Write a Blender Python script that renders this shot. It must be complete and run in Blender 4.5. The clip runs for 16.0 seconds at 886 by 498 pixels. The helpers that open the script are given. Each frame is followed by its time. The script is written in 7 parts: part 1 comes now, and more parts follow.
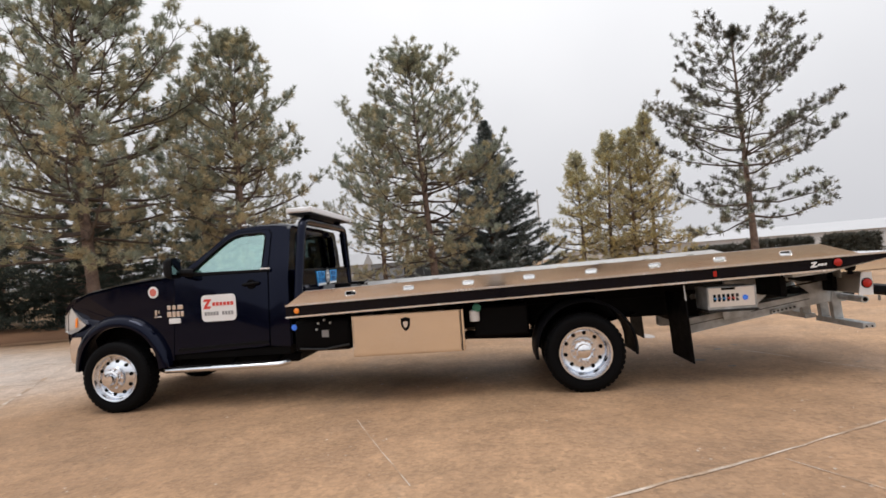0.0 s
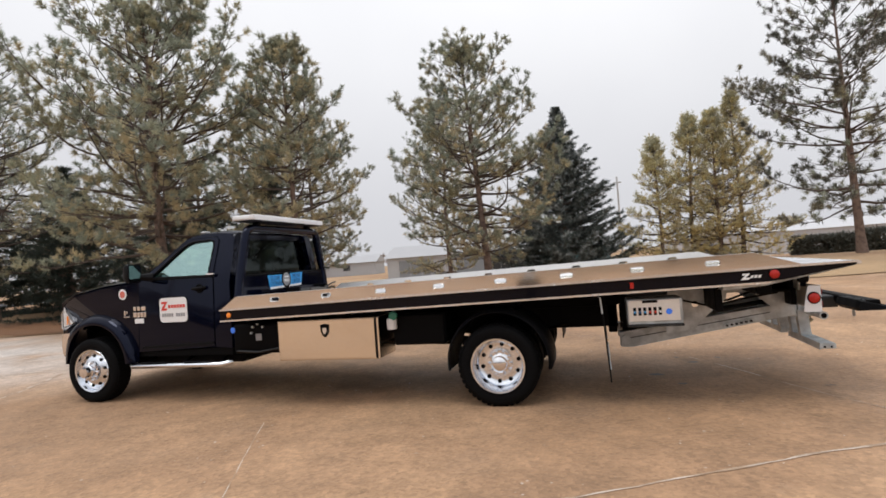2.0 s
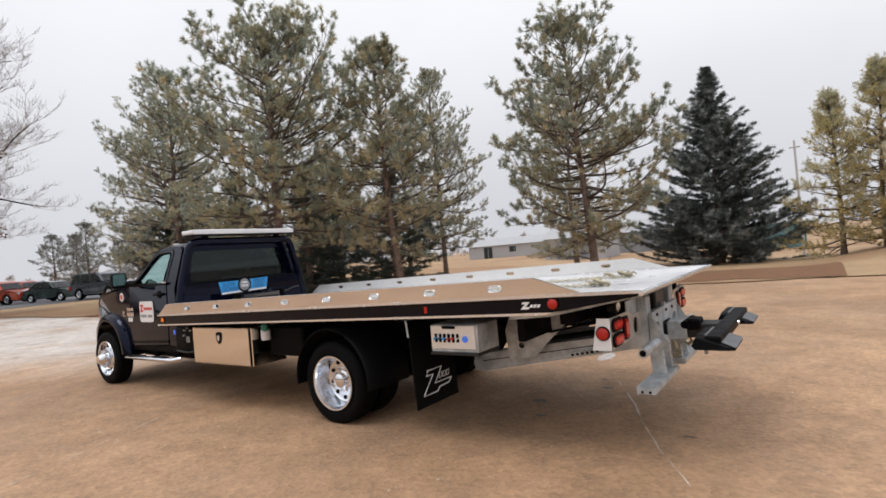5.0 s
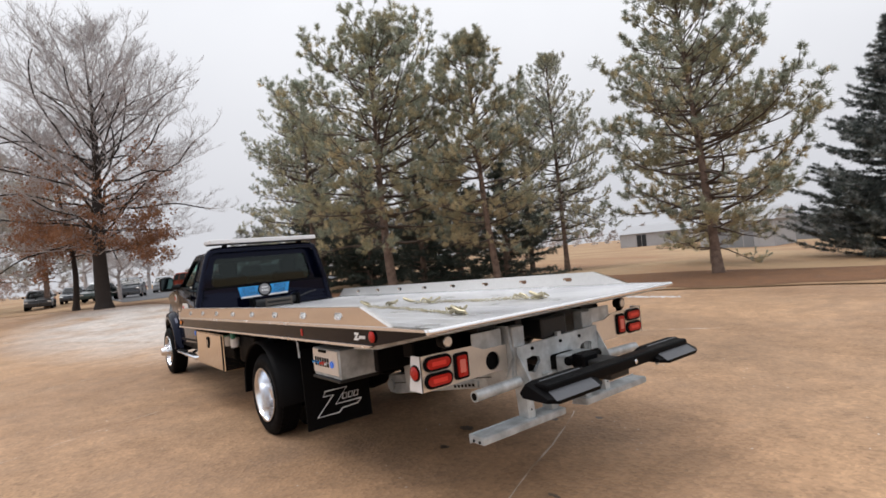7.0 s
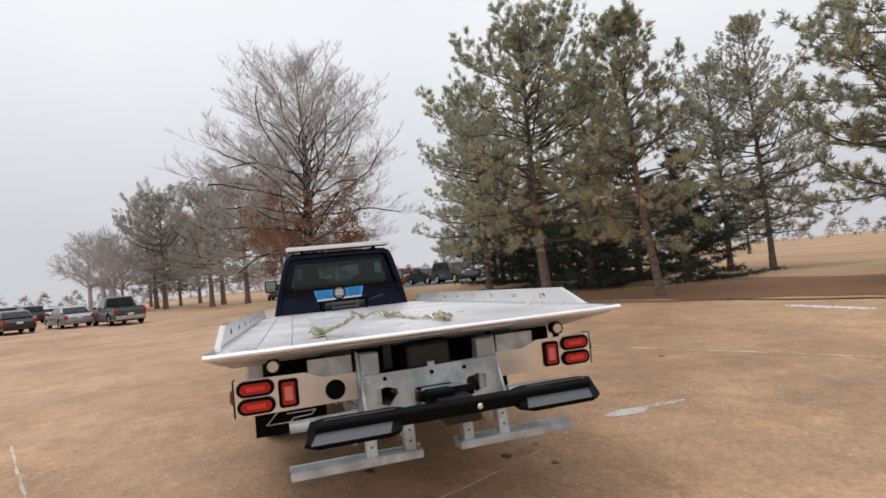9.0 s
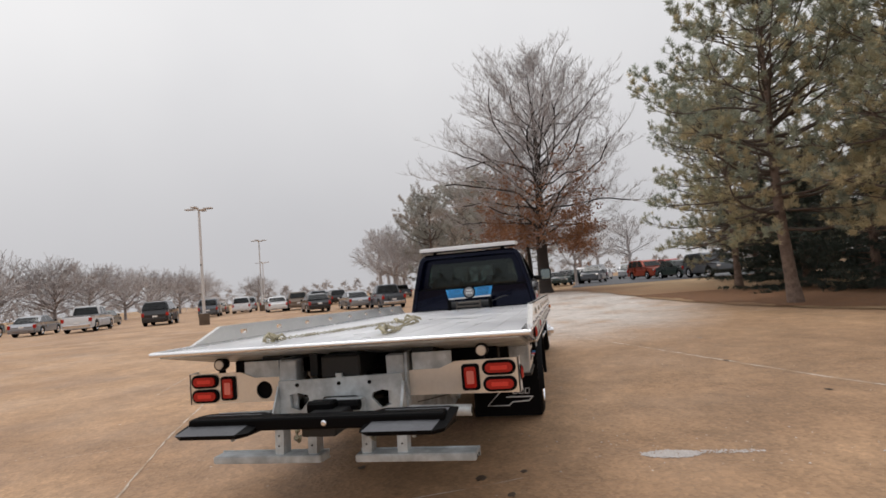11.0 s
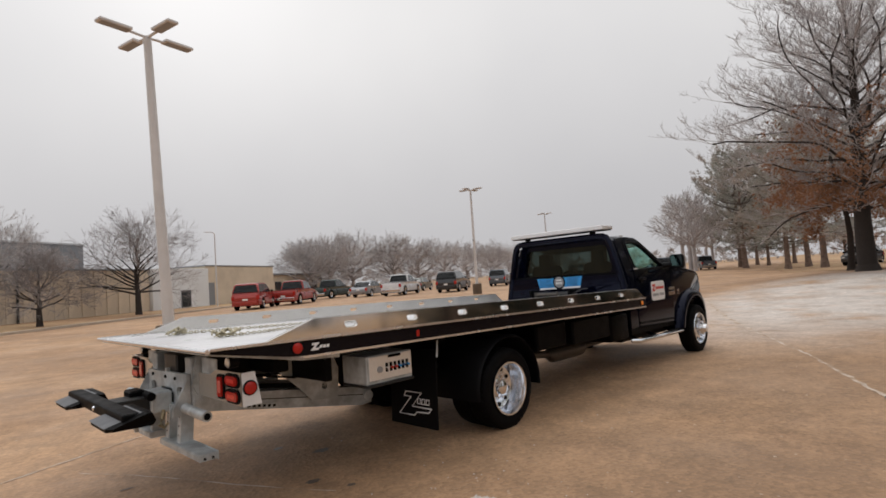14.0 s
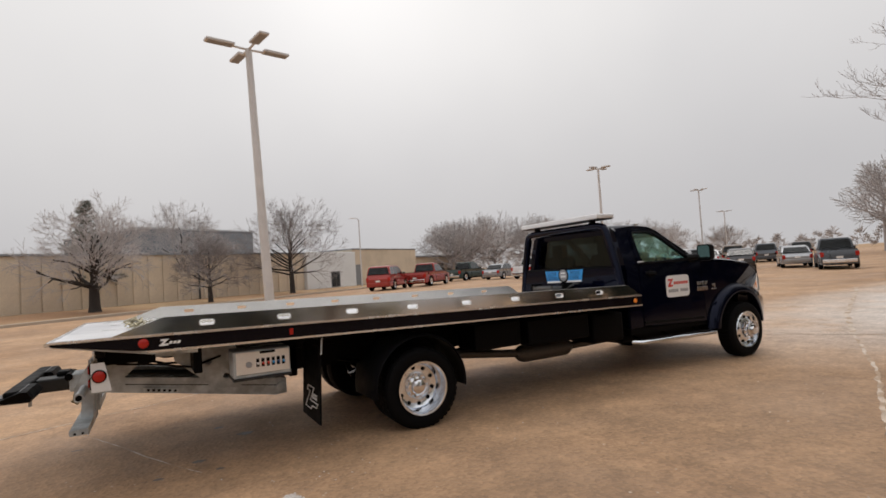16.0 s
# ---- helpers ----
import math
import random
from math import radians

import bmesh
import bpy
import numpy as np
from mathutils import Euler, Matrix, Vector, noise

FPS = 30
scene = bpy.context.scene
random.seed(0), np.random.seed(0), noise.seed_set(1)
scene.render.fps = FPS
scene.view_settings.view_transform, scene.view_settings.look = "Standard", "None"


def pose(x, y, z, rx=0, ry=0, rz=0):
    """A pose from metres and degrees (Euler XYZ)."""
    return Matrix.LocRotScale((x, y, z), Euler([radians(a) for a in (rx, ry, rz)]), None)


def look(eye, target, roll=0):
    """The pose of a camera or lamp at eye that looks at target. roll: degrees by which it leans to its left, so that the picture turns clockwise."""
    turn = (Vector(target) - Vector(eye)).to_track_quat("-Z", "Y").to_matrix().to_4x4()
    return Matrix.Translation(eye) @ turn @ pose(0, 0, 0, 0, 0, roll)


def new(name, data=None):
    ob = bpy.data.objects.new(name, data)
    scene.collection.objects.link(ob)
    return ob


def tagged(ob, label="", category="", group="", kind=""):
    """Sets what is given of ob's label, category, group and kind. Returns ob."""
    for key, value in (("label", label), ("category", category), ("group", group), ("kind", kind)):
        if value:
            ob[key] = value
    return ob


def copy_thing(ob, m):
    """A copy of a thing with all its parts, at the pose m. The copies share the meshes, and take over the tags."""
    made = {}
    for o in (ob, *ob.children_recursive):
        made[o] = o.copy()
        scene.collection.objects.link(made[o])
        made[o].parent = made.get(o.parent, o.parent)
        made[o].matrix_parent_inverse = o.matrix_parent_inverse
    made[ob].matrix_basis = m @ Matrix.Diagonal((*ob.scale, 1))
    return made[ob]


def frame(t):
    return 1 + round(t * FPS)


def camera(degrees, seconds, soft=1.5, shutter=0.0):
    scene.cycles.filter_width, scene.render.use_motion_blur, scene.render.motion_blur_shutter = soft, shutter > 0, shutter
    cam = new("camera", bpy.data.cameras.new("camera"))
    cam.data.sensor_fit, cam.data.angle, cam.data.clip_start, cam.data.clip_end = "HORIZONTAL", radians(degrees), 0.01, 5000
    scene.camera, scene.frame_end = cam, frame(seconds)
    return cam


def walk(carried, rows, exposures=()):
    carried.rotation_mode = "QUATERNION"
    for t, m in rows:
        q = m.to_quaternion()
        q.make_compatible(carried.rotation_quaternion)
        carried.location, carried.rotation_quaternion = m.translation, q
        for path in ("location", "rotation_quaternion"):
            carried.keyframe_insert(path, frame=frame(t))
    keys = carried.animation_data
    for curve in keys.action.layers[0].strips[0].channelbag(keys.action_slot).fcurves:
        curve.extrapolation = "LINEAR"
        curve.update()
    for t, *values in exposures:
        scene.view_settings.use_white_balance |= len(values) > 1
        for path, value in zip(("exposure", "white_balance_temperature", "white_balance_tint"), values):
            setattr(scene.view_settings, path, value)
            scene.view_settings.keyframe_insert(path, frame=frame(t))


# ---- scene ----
cam = camera(78.98, 16.0, soft=1.65)
PATH = [
    (0, (4.093, -6.268, 1.282), (3.906, -4.277, 1.344), -4.23),
    (0.5, (4.512, -6.222, 1.286), (4.233, -4.243, 1.344), -4.19),
    (1, (4.932, -6.094, 1.313), (4.561, -4.129, 1.366), -4.22),
    (1.5, (5.384, -6.052, 1.317), (4.924, -4.106, 1.365), -4.24),
    (2, (5.798, -5.889, 1.342), (5.253, -3.965, 1.387), -4.20),
    (2.5, (6.298, -5.775, 1.364), (5.661, -3.880, 1.402), -4.21),
    (3, (6.729, -5.585, 1.381), (6.022, -3.715, 1.414), -4.21),
    (5.5, (8.950, -4.065, 1.462), (7.676, -2.524, 1.479), -5.10),
    (6, (9.282, -3.648, 1.482), (7.899, -2.204, 1.499), -5.18),
    (6.5, (9.647, -3.263, 1.485), (8.171, -1.914, 1.508), -5.29),
    (7, (9.923, -2.818, 1.497), (8.351, -1.582, 1.523), -5.42),
    (7.5, (10.193, -2.326, 1.484), (8.514, -1.239, 1.525), -5.59),
    (8, (10.372, -1.828, 1.470), (8.603, -0.897, 1.522), -5.57),
    (10.5, (10.763, 0.889, 1.391), (8.773, 0.728, 1.523), -5.07),
    (11, (10.658, 1.383, 1.399), (8.705, 0.973, 1.535), -4.75),
    (11.5, (10.533, 1.865, 1.398), (8.643, 1.226, 1.536), -4.68),
    (12, (10.310, 2.382, 1.409), (8.502, 1.539, 1.544), -4.54),
    (12.5, (10.023, 2.951, 1.431), (8.325, 1.902, 1.559), -4.17),
    (13, (9.687, 3.472, 1.442), (8.091, 2.272, 1.562), -3.96),
    (13.5, (9.297, 3.944, 1.434), (7.793, 2.631, 1.551), -3.89),
    (14, (8.880, 4.335, 1.437), (7.463, 2.928, 1.546), -3.92),
    (14.5, (8.477, 4.740, 1.449), (7.155, 3.243, 1.547), -3.67),
    (15, (8.037, 5.068, 1.432), (6.812, 3.490, 1.528), -3.66),
    (15.5, (7.518, 5.425, 1.443), (6.430, 3.749, 1.527), -3.66),
    (16, (7.027, 5.639, 1.446), (6.075, 3.882, 1.523), -3.66),
]
walk(cam, [(t, look(eye, target, roll)) for t, eye, target, roll in PATH],
     exposures=[(0.0, 0.42, 6350, 10), (3.0, 0.43, 6300, 10), (8.0, 0.43, 6250, 10), (10.5, 0.20, 6430, 10), (13.0, 0.07, 6500, 10), (16.0, 0.13, 6600, 10)])

# ---- sky and light: flat overcast, thin winter fog ----
world = bpy.data.worlds.new("overcast")
scene.world = world
world.use_nodes = True
wn = world.node_tree.nodes
wl = world.node_tree.links
wn.clear()
w_out = wn.new("ShaderNodeOutputWorld")
w_bg = wn.new("ShaderNodeBackground")
w_sky = wn.new("ShaderNodeTexSky")
w_sky.sky_type = "NISHITA"
w_sky.sun_disc = False
w_sky.sun_elevation = radians(32)
w_sky.sun_rotation = radians(200)
w_sky.air_density = 3.0
w_sky.dust_density = 8.0
w_flat = wn.new("ShaderNodeHueSaturation")
w_flat.inputs["Saturation"].default_value = 0.06
w_flat.inputs["Value"].default_value = 0.05
w_geo = wn.new("ShaderNodeTexCoord")
w_noise = wn.new("ShaderNodeTexNoise")
w_noise.inputs["Scale"].default_value = 1.6
w_noise.inputs["Detail"].default_value = 4
w_ramp = wn.new("ShaderNodeValToRGB")
w_ramp.color_ramp.elements[0].position, w_ramp.color_ramp.elements[0].color = 0.30, (0.93, 0.93, 0.945, 1)
w_ramp.color_ramp.elements[1].position, w_ramp.color_ramp.elements[1].color = 0.72, (1.06, 1.055, 1.055, 1)
# the fog is greyer low down and brightens overhead
w_sep = wn.new("ShaderNodeSeparateXYZ")
w_rise = wn.new("ShaderNodeValToRGB")
w_rise.color_ramp.interpolation = "EASE"
w_rise.color_ramp.elements[0].position, w_rise.color_ramp.elements[0].color = 0.0, (0.53, 0.525, 0.535, 1)
w_rise.color_ramp.elements[1].position, w_rise.color_ramp.elements[1].color = 0.55, (0.775, 0.77, 0.77, 1)
w_top = w_rise.color_ramp.elements.new(1.0)
w_top.color = (1.14, 1.13, 1.13, 1)
w_cloud = wn.new("ShaderNodeMix")
w_cloud.data_type, w_cloud.blend_type = "RGBA", "MULTIPLY"
w_cloud.inputs[0].default_value = 1.0
wl.new(w_geo.outputs["Generated"], w_sep.inputs[0])
wl.new(w_sep.outputs[2], w_rise.inputs[0])
w_mix = wn.new("ShaderNodeMix")
w_mix.data_type = "RGBA"
w_mix.inputs[0].default_value = 0.95
wl.new(w_sky.outputs[0], w_flat.inputs["Color"])
wl.new(w_geo.outputs["Generated"], w_noise.inputs["Vector"])
wl.new(w_noise.outputs["Fac"], w_ramp.inputs[0])
wl.new(w_flat.outputs[0], w_mix.inputs[6])
wl.new(w_rise.outputs[0], w_cloud.inputs[6])
wl.new(w_ramp.outputs[0], w_cloud.inputs[7])
wl.new(w_cloud.outputs[2], w_mix.inputs[7])
wl.new(w_mix.outputs[2], w_bg.inputs[0])
w_bg.inputs[1].default_value = 1.0
wl.new(w_bg.outputs[0], w_out.inputs[0])

sun = new("sun", bpy.data.lights.new("sun", "SUN"))
sun.data.energy = 0.7
sun.data.angle = radians(24)
sun.data.color = (1.0, 0.96, 0.92)
sun.matrix_world = look((0, 0, 30), (4, 8, 0))

# ---- materials ----
def mat(name, color, rough=0.6, metal=0.0, vary=0.12, scale=6.0, fine=60.0, bump=0.0, bump_scale=80.0, coat=0.0, spec=0.5,
        second=None, patch=1.2, patch_at=(0.45, 0.62), random=0.0, rough_vary=0.08, leafy=0.0):
    """A procedural surface: base colour with coarse and fine variation, an optional second colour in patches, and relief."""
    m = bpy.data.materials.new(name)
    m.use_nodes = True
    n, l = m.node_tree.nodes, m.node_tree.links
    b = n["Principled BSDF"]
    b.inputs["Metallic"].default_value = metal
    b.inputs["Specular IOR Level"].default_value = spec
    b.inputs["Coat Weight"].default_value = coat
    b.inputs["Coat Roughness"].default_value = 0.04
    tc = n.new("ShaderNodeTexCoord")
    src = tc.outputs["Object"]
    big, small = n.new("ShaderNodeTexNoise"), n.new("ShaderNodeTexNoise")
    big.inputs["Scale"].default_value, small.inputs["Scale"].default_value = scale, fine
    big.inputs["Detail"].default_value, small.inputs["Detail"].default_value = 5, 3
    l.new(src, big.inputs["Vector"])
    l.new(src, small.inputs["Vector"])
    both = n.new("ShaderNodeMath")
    both.operation = "ADD"
    l.new(big.outputs["Fac"], both.inputs[0])
    l.new(small.outputs["Fac"], both.inputs[1])
    span = n.new("ShaderNodeMapRange")
    span.inputs["From Min"].default_value, span.inputs["From Max"].default_value = 0.6, 1.4
    span.inputs["To Min"].default_value, span.inputs["To Max"].default_value = 1 - vary, 1 + vary
    l.new(both.outputs[0], span.inputs["Value"])
    last = span.outputs[0]
    if random:
        info, rr, mul = n.new("ShaderNodeObjectInfo"), n.new("ShaderNodeMapRange"), n.new("ShaderNodeMath")
        rr.inputs["To Min"].default_value, rr.inputs["To Max"].default_value = 1 - random, 1 + random
        mul.operation = "MULTIPLY"
        l.new(info.outputs["Random"], rr.inputs["Value"])
        l.new(rr.outputs[0], mul.inputs[0])
        l.new(last, mul.inputs[1])
        last = mul.outputs[0]
    tint = n.new("ShaderNodeMix")
    tint.data_type, tint.blend_type = "RGBA", "MULTIPLY"
    tint.inputs[0].default_value = 1.0
    tint.inputs[6].default_value = (*color, 1)
    if second:
        pn, pr, pm = n.new("ShaderNodeTexNoise"), n.new("ShaderNodeMapRange"), n.new("ShaderNodeMix")
        pn.inputs["Scale"].default_value, pn.inputs["Detail"].default_value = patch, 6
        l.new(src, pn.inputs["Vector"])
        pr.inputs["From Min"].default_value, pr.inputs["From Max"].default_value = patch_at
        l.new(pn.outputs["Fac"], pr.inputs["Value"])
        pm.data_type = "RGBA"
        pm.inputs[6].default_value, pm.inputs[7].default_value = (*color, 1), (*second, 1)
        l.new(pr.outputs[0], pm.inputs[0])
        l.new(pm.outputs[2], tint.inputs[6])
    l.new(last, tint.inputs[7])
    l.new(tint.outputs[2], b.inputs["Base Color"])
    rv = n.new("ShaderNodeMapRange")
    rv.inputs["From Min"].default_value, rv.inputs["From Max"].default_value = 0.3, 0.7
    rv.inputs["To Min"].default_value, rv.inputs["To Max"].default_value = max(0.02, rough - rough_vary), min(1.0, rough + rough_vary)
    l.new(big.outputs["Fac"], rv.inputs["Value"])
    l.new(rv.outputs[0], b.inputs["Roughness"])
    if bump:
        bn, bp = n.new("ShaderNodeTexNoise"), n.new("ShaderNodeBump")
        bn.inputs["Scale"].default_value, bn.inputs["Detail"].default_value = bump_scale, 4
        l.new(src, bn.inputs["Vector"])
        bp.inputs["Strength"].default_value, bp.inputs["Distance"].default_value = bump, 0.02
        l.new(bn.outputs["Fac"], bp.inputs["Height"])
        l.new(bp.outputs[0], b.inputs["Normal"])
    if leafy:
        # thin blades let part of the light through
        tl, mx, out = n.new("ShaderNodeBsdfTranslucent"), n.new("ShaderNodeMixShader"), n["Material Output"]
        l.new(tint.outputs[2], tl.inputs["Color"])
        mx.inputs[0].default_value = leafy
        l.new(b.outputs[0], mx.inputs[1])
        l.new(tl.outputs[0], mx.inputs[2])
        l.new(mx.outputs[0], out.inputs[0])
    return m


def glass_mat(name, color, gloss, rough=0.03):
    """Tinted pane: partly clear, with a glossy face."""
    m = bpy.data.materials.new(name)
    m.use_nodes = True
    n, l = m.node_tree.nodes, m.node_tree.links
    n.clear()
    out, mx, tr, gl = (n.new("ShaderNode" + k) for k in ("OutputMaterial", "MixShader", "BsdfTransparent", "BsdfGlossy"))
    tr.inputs[0].default_value = (*color, 1)
    gl.inputs["Roughness"].default_value = rough
    gl.inputs["Color"].default_value = (0.86, 1.0, 0.96, 1)
    mx.inputs[0].default_value = gloss
    l.new(tr.outputs[0], mx.inputs[1])
    l.new(gl.outputs[0], mx.inputs[2])
    l.new(mx.outputs[0], out.inputs[0])
    return m


def lamp_mat(name, color, glow):
    m = mat(name, color, 0.22, coat=0.1, spec=0.3, vary=0.15, fine=200)
    b = m.node_tree.nodes["Principled BSDF"]
    b.inputs["Emission Color"].default_value = (*color, 1)
    b.inputs["Emission Strength"].default_value = glow
    return m

def pavement_mat():
    """Exposed-aggregate concrete: pebbles of many tans, damp blotches, wide soft stains and salt specks."""
    m = bpy.data.materials.new("aggregate_concrete")
    m.use_nodes = True
    n, l = m.node_tree.nodes, m.node_tree.links
    b = n["Principled BSDF"]
    tc = n.new("ShaderNodeTexCoord")

    def noise(scale, detail, rough=0.55):
        k = n.new("ShaderNodeTexNoise")
        k.inputs["Scale"].default_value, k.inputs["Detail"].default_value, k.inputs["Roughness"].default_value = scale, detail, rough
        l.new(tc.outputs["Object"], k.inputs["Vector"])
        return k.outputs["Fac"]

    def span(src, a, b_, c, d):
        k = n.new("ShaderNodeMapRange")
        for name_, v in (("From Min", a), ("From Max", b_), ("To Min", c), ("To Max", d)):
            k.inputs[name_].default_value = v
        l.new(src, k.inputs["Value"])
        return k.outputs[0]

    def times(p, q):
        k = n.new("ShaderNodeMath")
        k.operation = "MULTIPLY"
        l.new(p, k.inputs[0])
        l.new(q, k.inputs[1])
        return k.outputs[0]

    def blend(fac, p, q):
        k = n.new("ShaderNodeMix")
        k.data_type = "RGBA"
        l.new(fac, k.inputs[0])
        for at, v in ((6, p), (7, q)):
            if isinstance(v, tuple):
                k.inputs[at].default_value = (*v, 1)
            else:
                l.new(v, k.inputs[at])
        return k.outputs[2]

    pebble = n.new("ShaderNodeTexVoronoi")
    pebble.inputs["Scale"].default_value = 34
    l.new(tc.outputs["Object"], pebble.inputs["Vector"])
    speck = n.new("ShaderNodeTexVoronoi")
    speck.inputs["Scale"].default_value = 9
    l.new(tc.outputs["Object"], speck.inputs["Vector"])
    sep = n.new("ShaderNodeSeparateColor")
    l.new(pebble.outputs["Color"], sep.inputs[0])
    tone = times(times(span(sep.outputs[0], 0, 1, 0.85, 1.15), span(noise(0.8, 6, 0.65), 0.28, 0.72, 0.84, 1.16)), span(noise(16, 5, 0.7), 0.3, 0.7, 0.88, 1.12))
    tone = times(tone, span(noise(3.2, 5, 0.7), 0.3, 0.7, 0.86, 1.14))
    # worn pits, gathered in patches
    pits = times(span(noise(9, 6, 0.75), 0.56, 0.66, 0, 1), span(noise(0.6, 4, 0.6), 0.42, 0.60, 0.15, 1))
    tone = times(tone, span(pits, 0, 1, 1.0, 0.68))
    col = blend(span(noise(0.22, 6, 0.6), 0.44, 0.58, 0, 1), (0.425, 0.262, 0.148), (0.338, 0.202, 0.112))
    col = blend(span(noise(0.5, 7, 0.7), 0.56, 0.72, 0, 0.55), col, (0.215, 0.142, 0.094))
    col = blend(span(noise(1.1, 6, 0.75), 0.60, 0.76, 0, 0.25), col, (0.48, 0.36, 0.26))
    # a wide frosted stretch by the lawn, pale and ragged
    place_ = n.new("ShaderNodeMapping")
    place_.inputs["Location"].default_value, place_.inputs["Rotation"].default_value, place_.inputs["Scale"].default_value = (1.105, -0.315, 0), (0, 0, 0), (0.085, 0.21, 0)
    far_ = n.new("ShaderNodeVectorMath")
    far_.operation = "LENGTH"
    l.new(tc.outputs["Object"], place_.inputs["Vector"])
    l.new(place_.outputs[0], far_.inputs[0])
    frost = times(span(far_.outputs["Value"], 0.6, 1.15, 1, 0), span(noise(0.45, 6, 0.65), 0.28, 0.52, 0, 0.95))
    col = blend(frost, col, (0.60, 0.545, 0.50))
    # darker brown stretch on the passenger side, with a ragged edge
    darker_at = n.new("ShaderNodeMapping")
    darker_at.inputs["Location"].default_value, darker_at.inputs["Scale"].default_value = (-0.54, -1.50, 0), (0.18, 0.36, 0)
    darker_far = n.new("ShaderNodeVectorMath")
    darker_far.operation = "LENGTH"
    l.new(tc.outputs["Object"], darker_at.inputs["Vector"])
    l.new(darker_at.outputs[0], darker_far.inputs[0])
    darker = times(span(darker_far.outputs["Value"], 0.75, 1.25, 1, 0), span(noise(0.7, 6, 0.7), 0.30, 0.55, 0.10, 0.65))
    col = blend(darker, col, (0.245, 0.148, 0.083))
    mul = n.new("ShaderNodeMix")
    mul.data_type, mul.blend_type = "RGBA", "MULTIPLY"
    mul.inputs[0].default_value = 1.0
    l.new(col, mul.inputs[6])
    l.new(tone, mul.inputs[7])
    salt = times(span(speck.outputs["Distance"], 0.05, 0.11, 1, 0), span(noise(0.9, 3), 0.52, 0.62, 0, 0.8))
    l.new(blend(salt, mul.outputs[2], (0.60, 0.53, 0.46)), b.inputs["Base Color"])
    l.new(span(noise(0.6, 5), 0.3, 0.7, 0.55, 0.88), b.inputs["Roughness"])
    bp = n.new("ShaderNodeBump")
    bp.inputs["Strength"].default_value, bp.inputs["Distance"].default_value = 0.40, 0.012
    l.new(pebble.outputs["Distance"], bp.inputs["Height"])
    l.new(bp.outputs[0], b.inputs["Normal"])
    return m


M_PAVE = pavement_mat()
M_JOINT = mat("pale_joint_filler", (0.58, 0.49, 0.41), 0.85, vary=0.30, scale=5, fine=60, second=(0.38, 0.27, 0.185), patch=3.0, patch_at=(0.42, 0.58))
M_OIL = mat("dark_oil_stain", (0.09, 0.06, 0.042), 0.45, vary=0.3, scale=9)
M_FROST = mat("frozen_slush", (0.50, 0.455, 0.43), 0.55, vary=0.22, scale=9, fine=60, bump=0.6, bump_scale=40)
M_GRASS = mat("dormant_grass", (0.40, 0.27, 0.15), 0.95, vary=0.25, scale=0.8, fine=22, bump=0.8, bump_scale=30,
              second=(0.30, 0.17, 0.09), patch=0.10, patch_at=(0.42, 0.62))
M_LITTER = mat("needle_litter", (0.20, 0.098, 0.046), 0.95, vary=0.3, scale=2.5, fine=40, bump=0.8, bump_scale=60)
M_ASPHALT = mat("worn_asphalt", (0.10, 0.10, 0.105), 0.8, vary=0.2, scale=0.7, fine=60, bump=0.3)
M_KERB = mat("kerb_concrete", (0.42, 0.35, 0.28), 0.85, vary=0.15, scale=3, fine=50, bump=0.3)
M_PAINT = mat("deep_navy_paint", (0.0012, 0.0018, 0.0070), 0.06, vary=0.05, scale=3, spec=0.30, rough_vary=0.02)
M_PAINT.node_tree.nodes["Principled BSDF"].inputs["Specular Tint"].default_value = (0.55, 0.60, 0.85, 1)
M_BLACK = mat("satin_black_steel", (0.003, 0.003, 0.0035), 0.5, vary=0.2, scale=8, bump=0.03, spec=0.06)
M_BAND = mat("black_decal_band", (0.002, 0.002, 0.005), 0.18, vary=0.1, spec=0.2)
M_PLASTIC = mat("textured_black_plastic", (0.004, 0.004, 0.005), 0.5, vary=0.15, bump=0.1, bump_scale=200, spec=0.12)
M_RUBBER = mat("tyre_rubber", (0.004, 0.004, 0.0045), 0.65, vary=0.25, scale=10, bump=0.15, bump_scale=90, spec=0.07)
M_ALLOY = mat("polished_aluminium", (0.80, 0.83, 0.88), 0.20, 1.0, vary=0.06, scale=14, rough_vary=0.05)
M_CHROME = mat("chrome", (0.80, 0.80, 0.82), 0.07, 1.0, vary=0.04, rough_vary=0.03)
# dark reflection of trees is put into the mirror colour
M_MIRROR = mat("dark_reflection_mirror", (0.20, 0.24, 0.24), 0.05, 1.0, vary=0.03)
M_STAINLESS = mat("polished_stainless", (0.76, 0.73, 0.70), 0.09, 1.0, vary=0.05, scale=2.5, fine=30, rough_vary=0.04)
M_BRUSHED = mat("satin_stainless_plate", (0.80, 0.79, 0.77), 0.36, 0.65, vary=0.06, scale=3, fine=40)
M_BOX = mat("smooth_stainless_box", (0.80, 0.74, 0.66), 0.13, 1.0, vary=0.05, scale=3, fine=30, rough_vary=0.04)
# tan reflection of the concrete is put into the plate colour
M_PLATE = mat("reflective_stainless_plate", (0.76, 0.71, 0.645), 0.34, 0.85, vary=0.06, scale=3, fine=40, rough_vary=0.05)
M_DECK = mat("mill_aluminium_deck", (0.80, 0.80, 0.81), 0.36, 0.55, vary=0.10, scale=2.2, fine=45, second=(0.62, 0.62, 0.64),
             patch=1.1, rough_vary=0.10, random=0.05)
M_TRIM = mat("bright_aluminium_trim", (0.86, 0.86, 0.87), 0.22, 0.9, vary=0.05)
M_GALV = mat("galvanised_steel", (0.55, 0.59, 0.61), 0.45, 0.30, vary=0.16, scale=5, fine=34, second=(0.36, 0.385, 0.40), patch=7,
             patch_at=(0.40, 0.60), rough_vary=0.12)
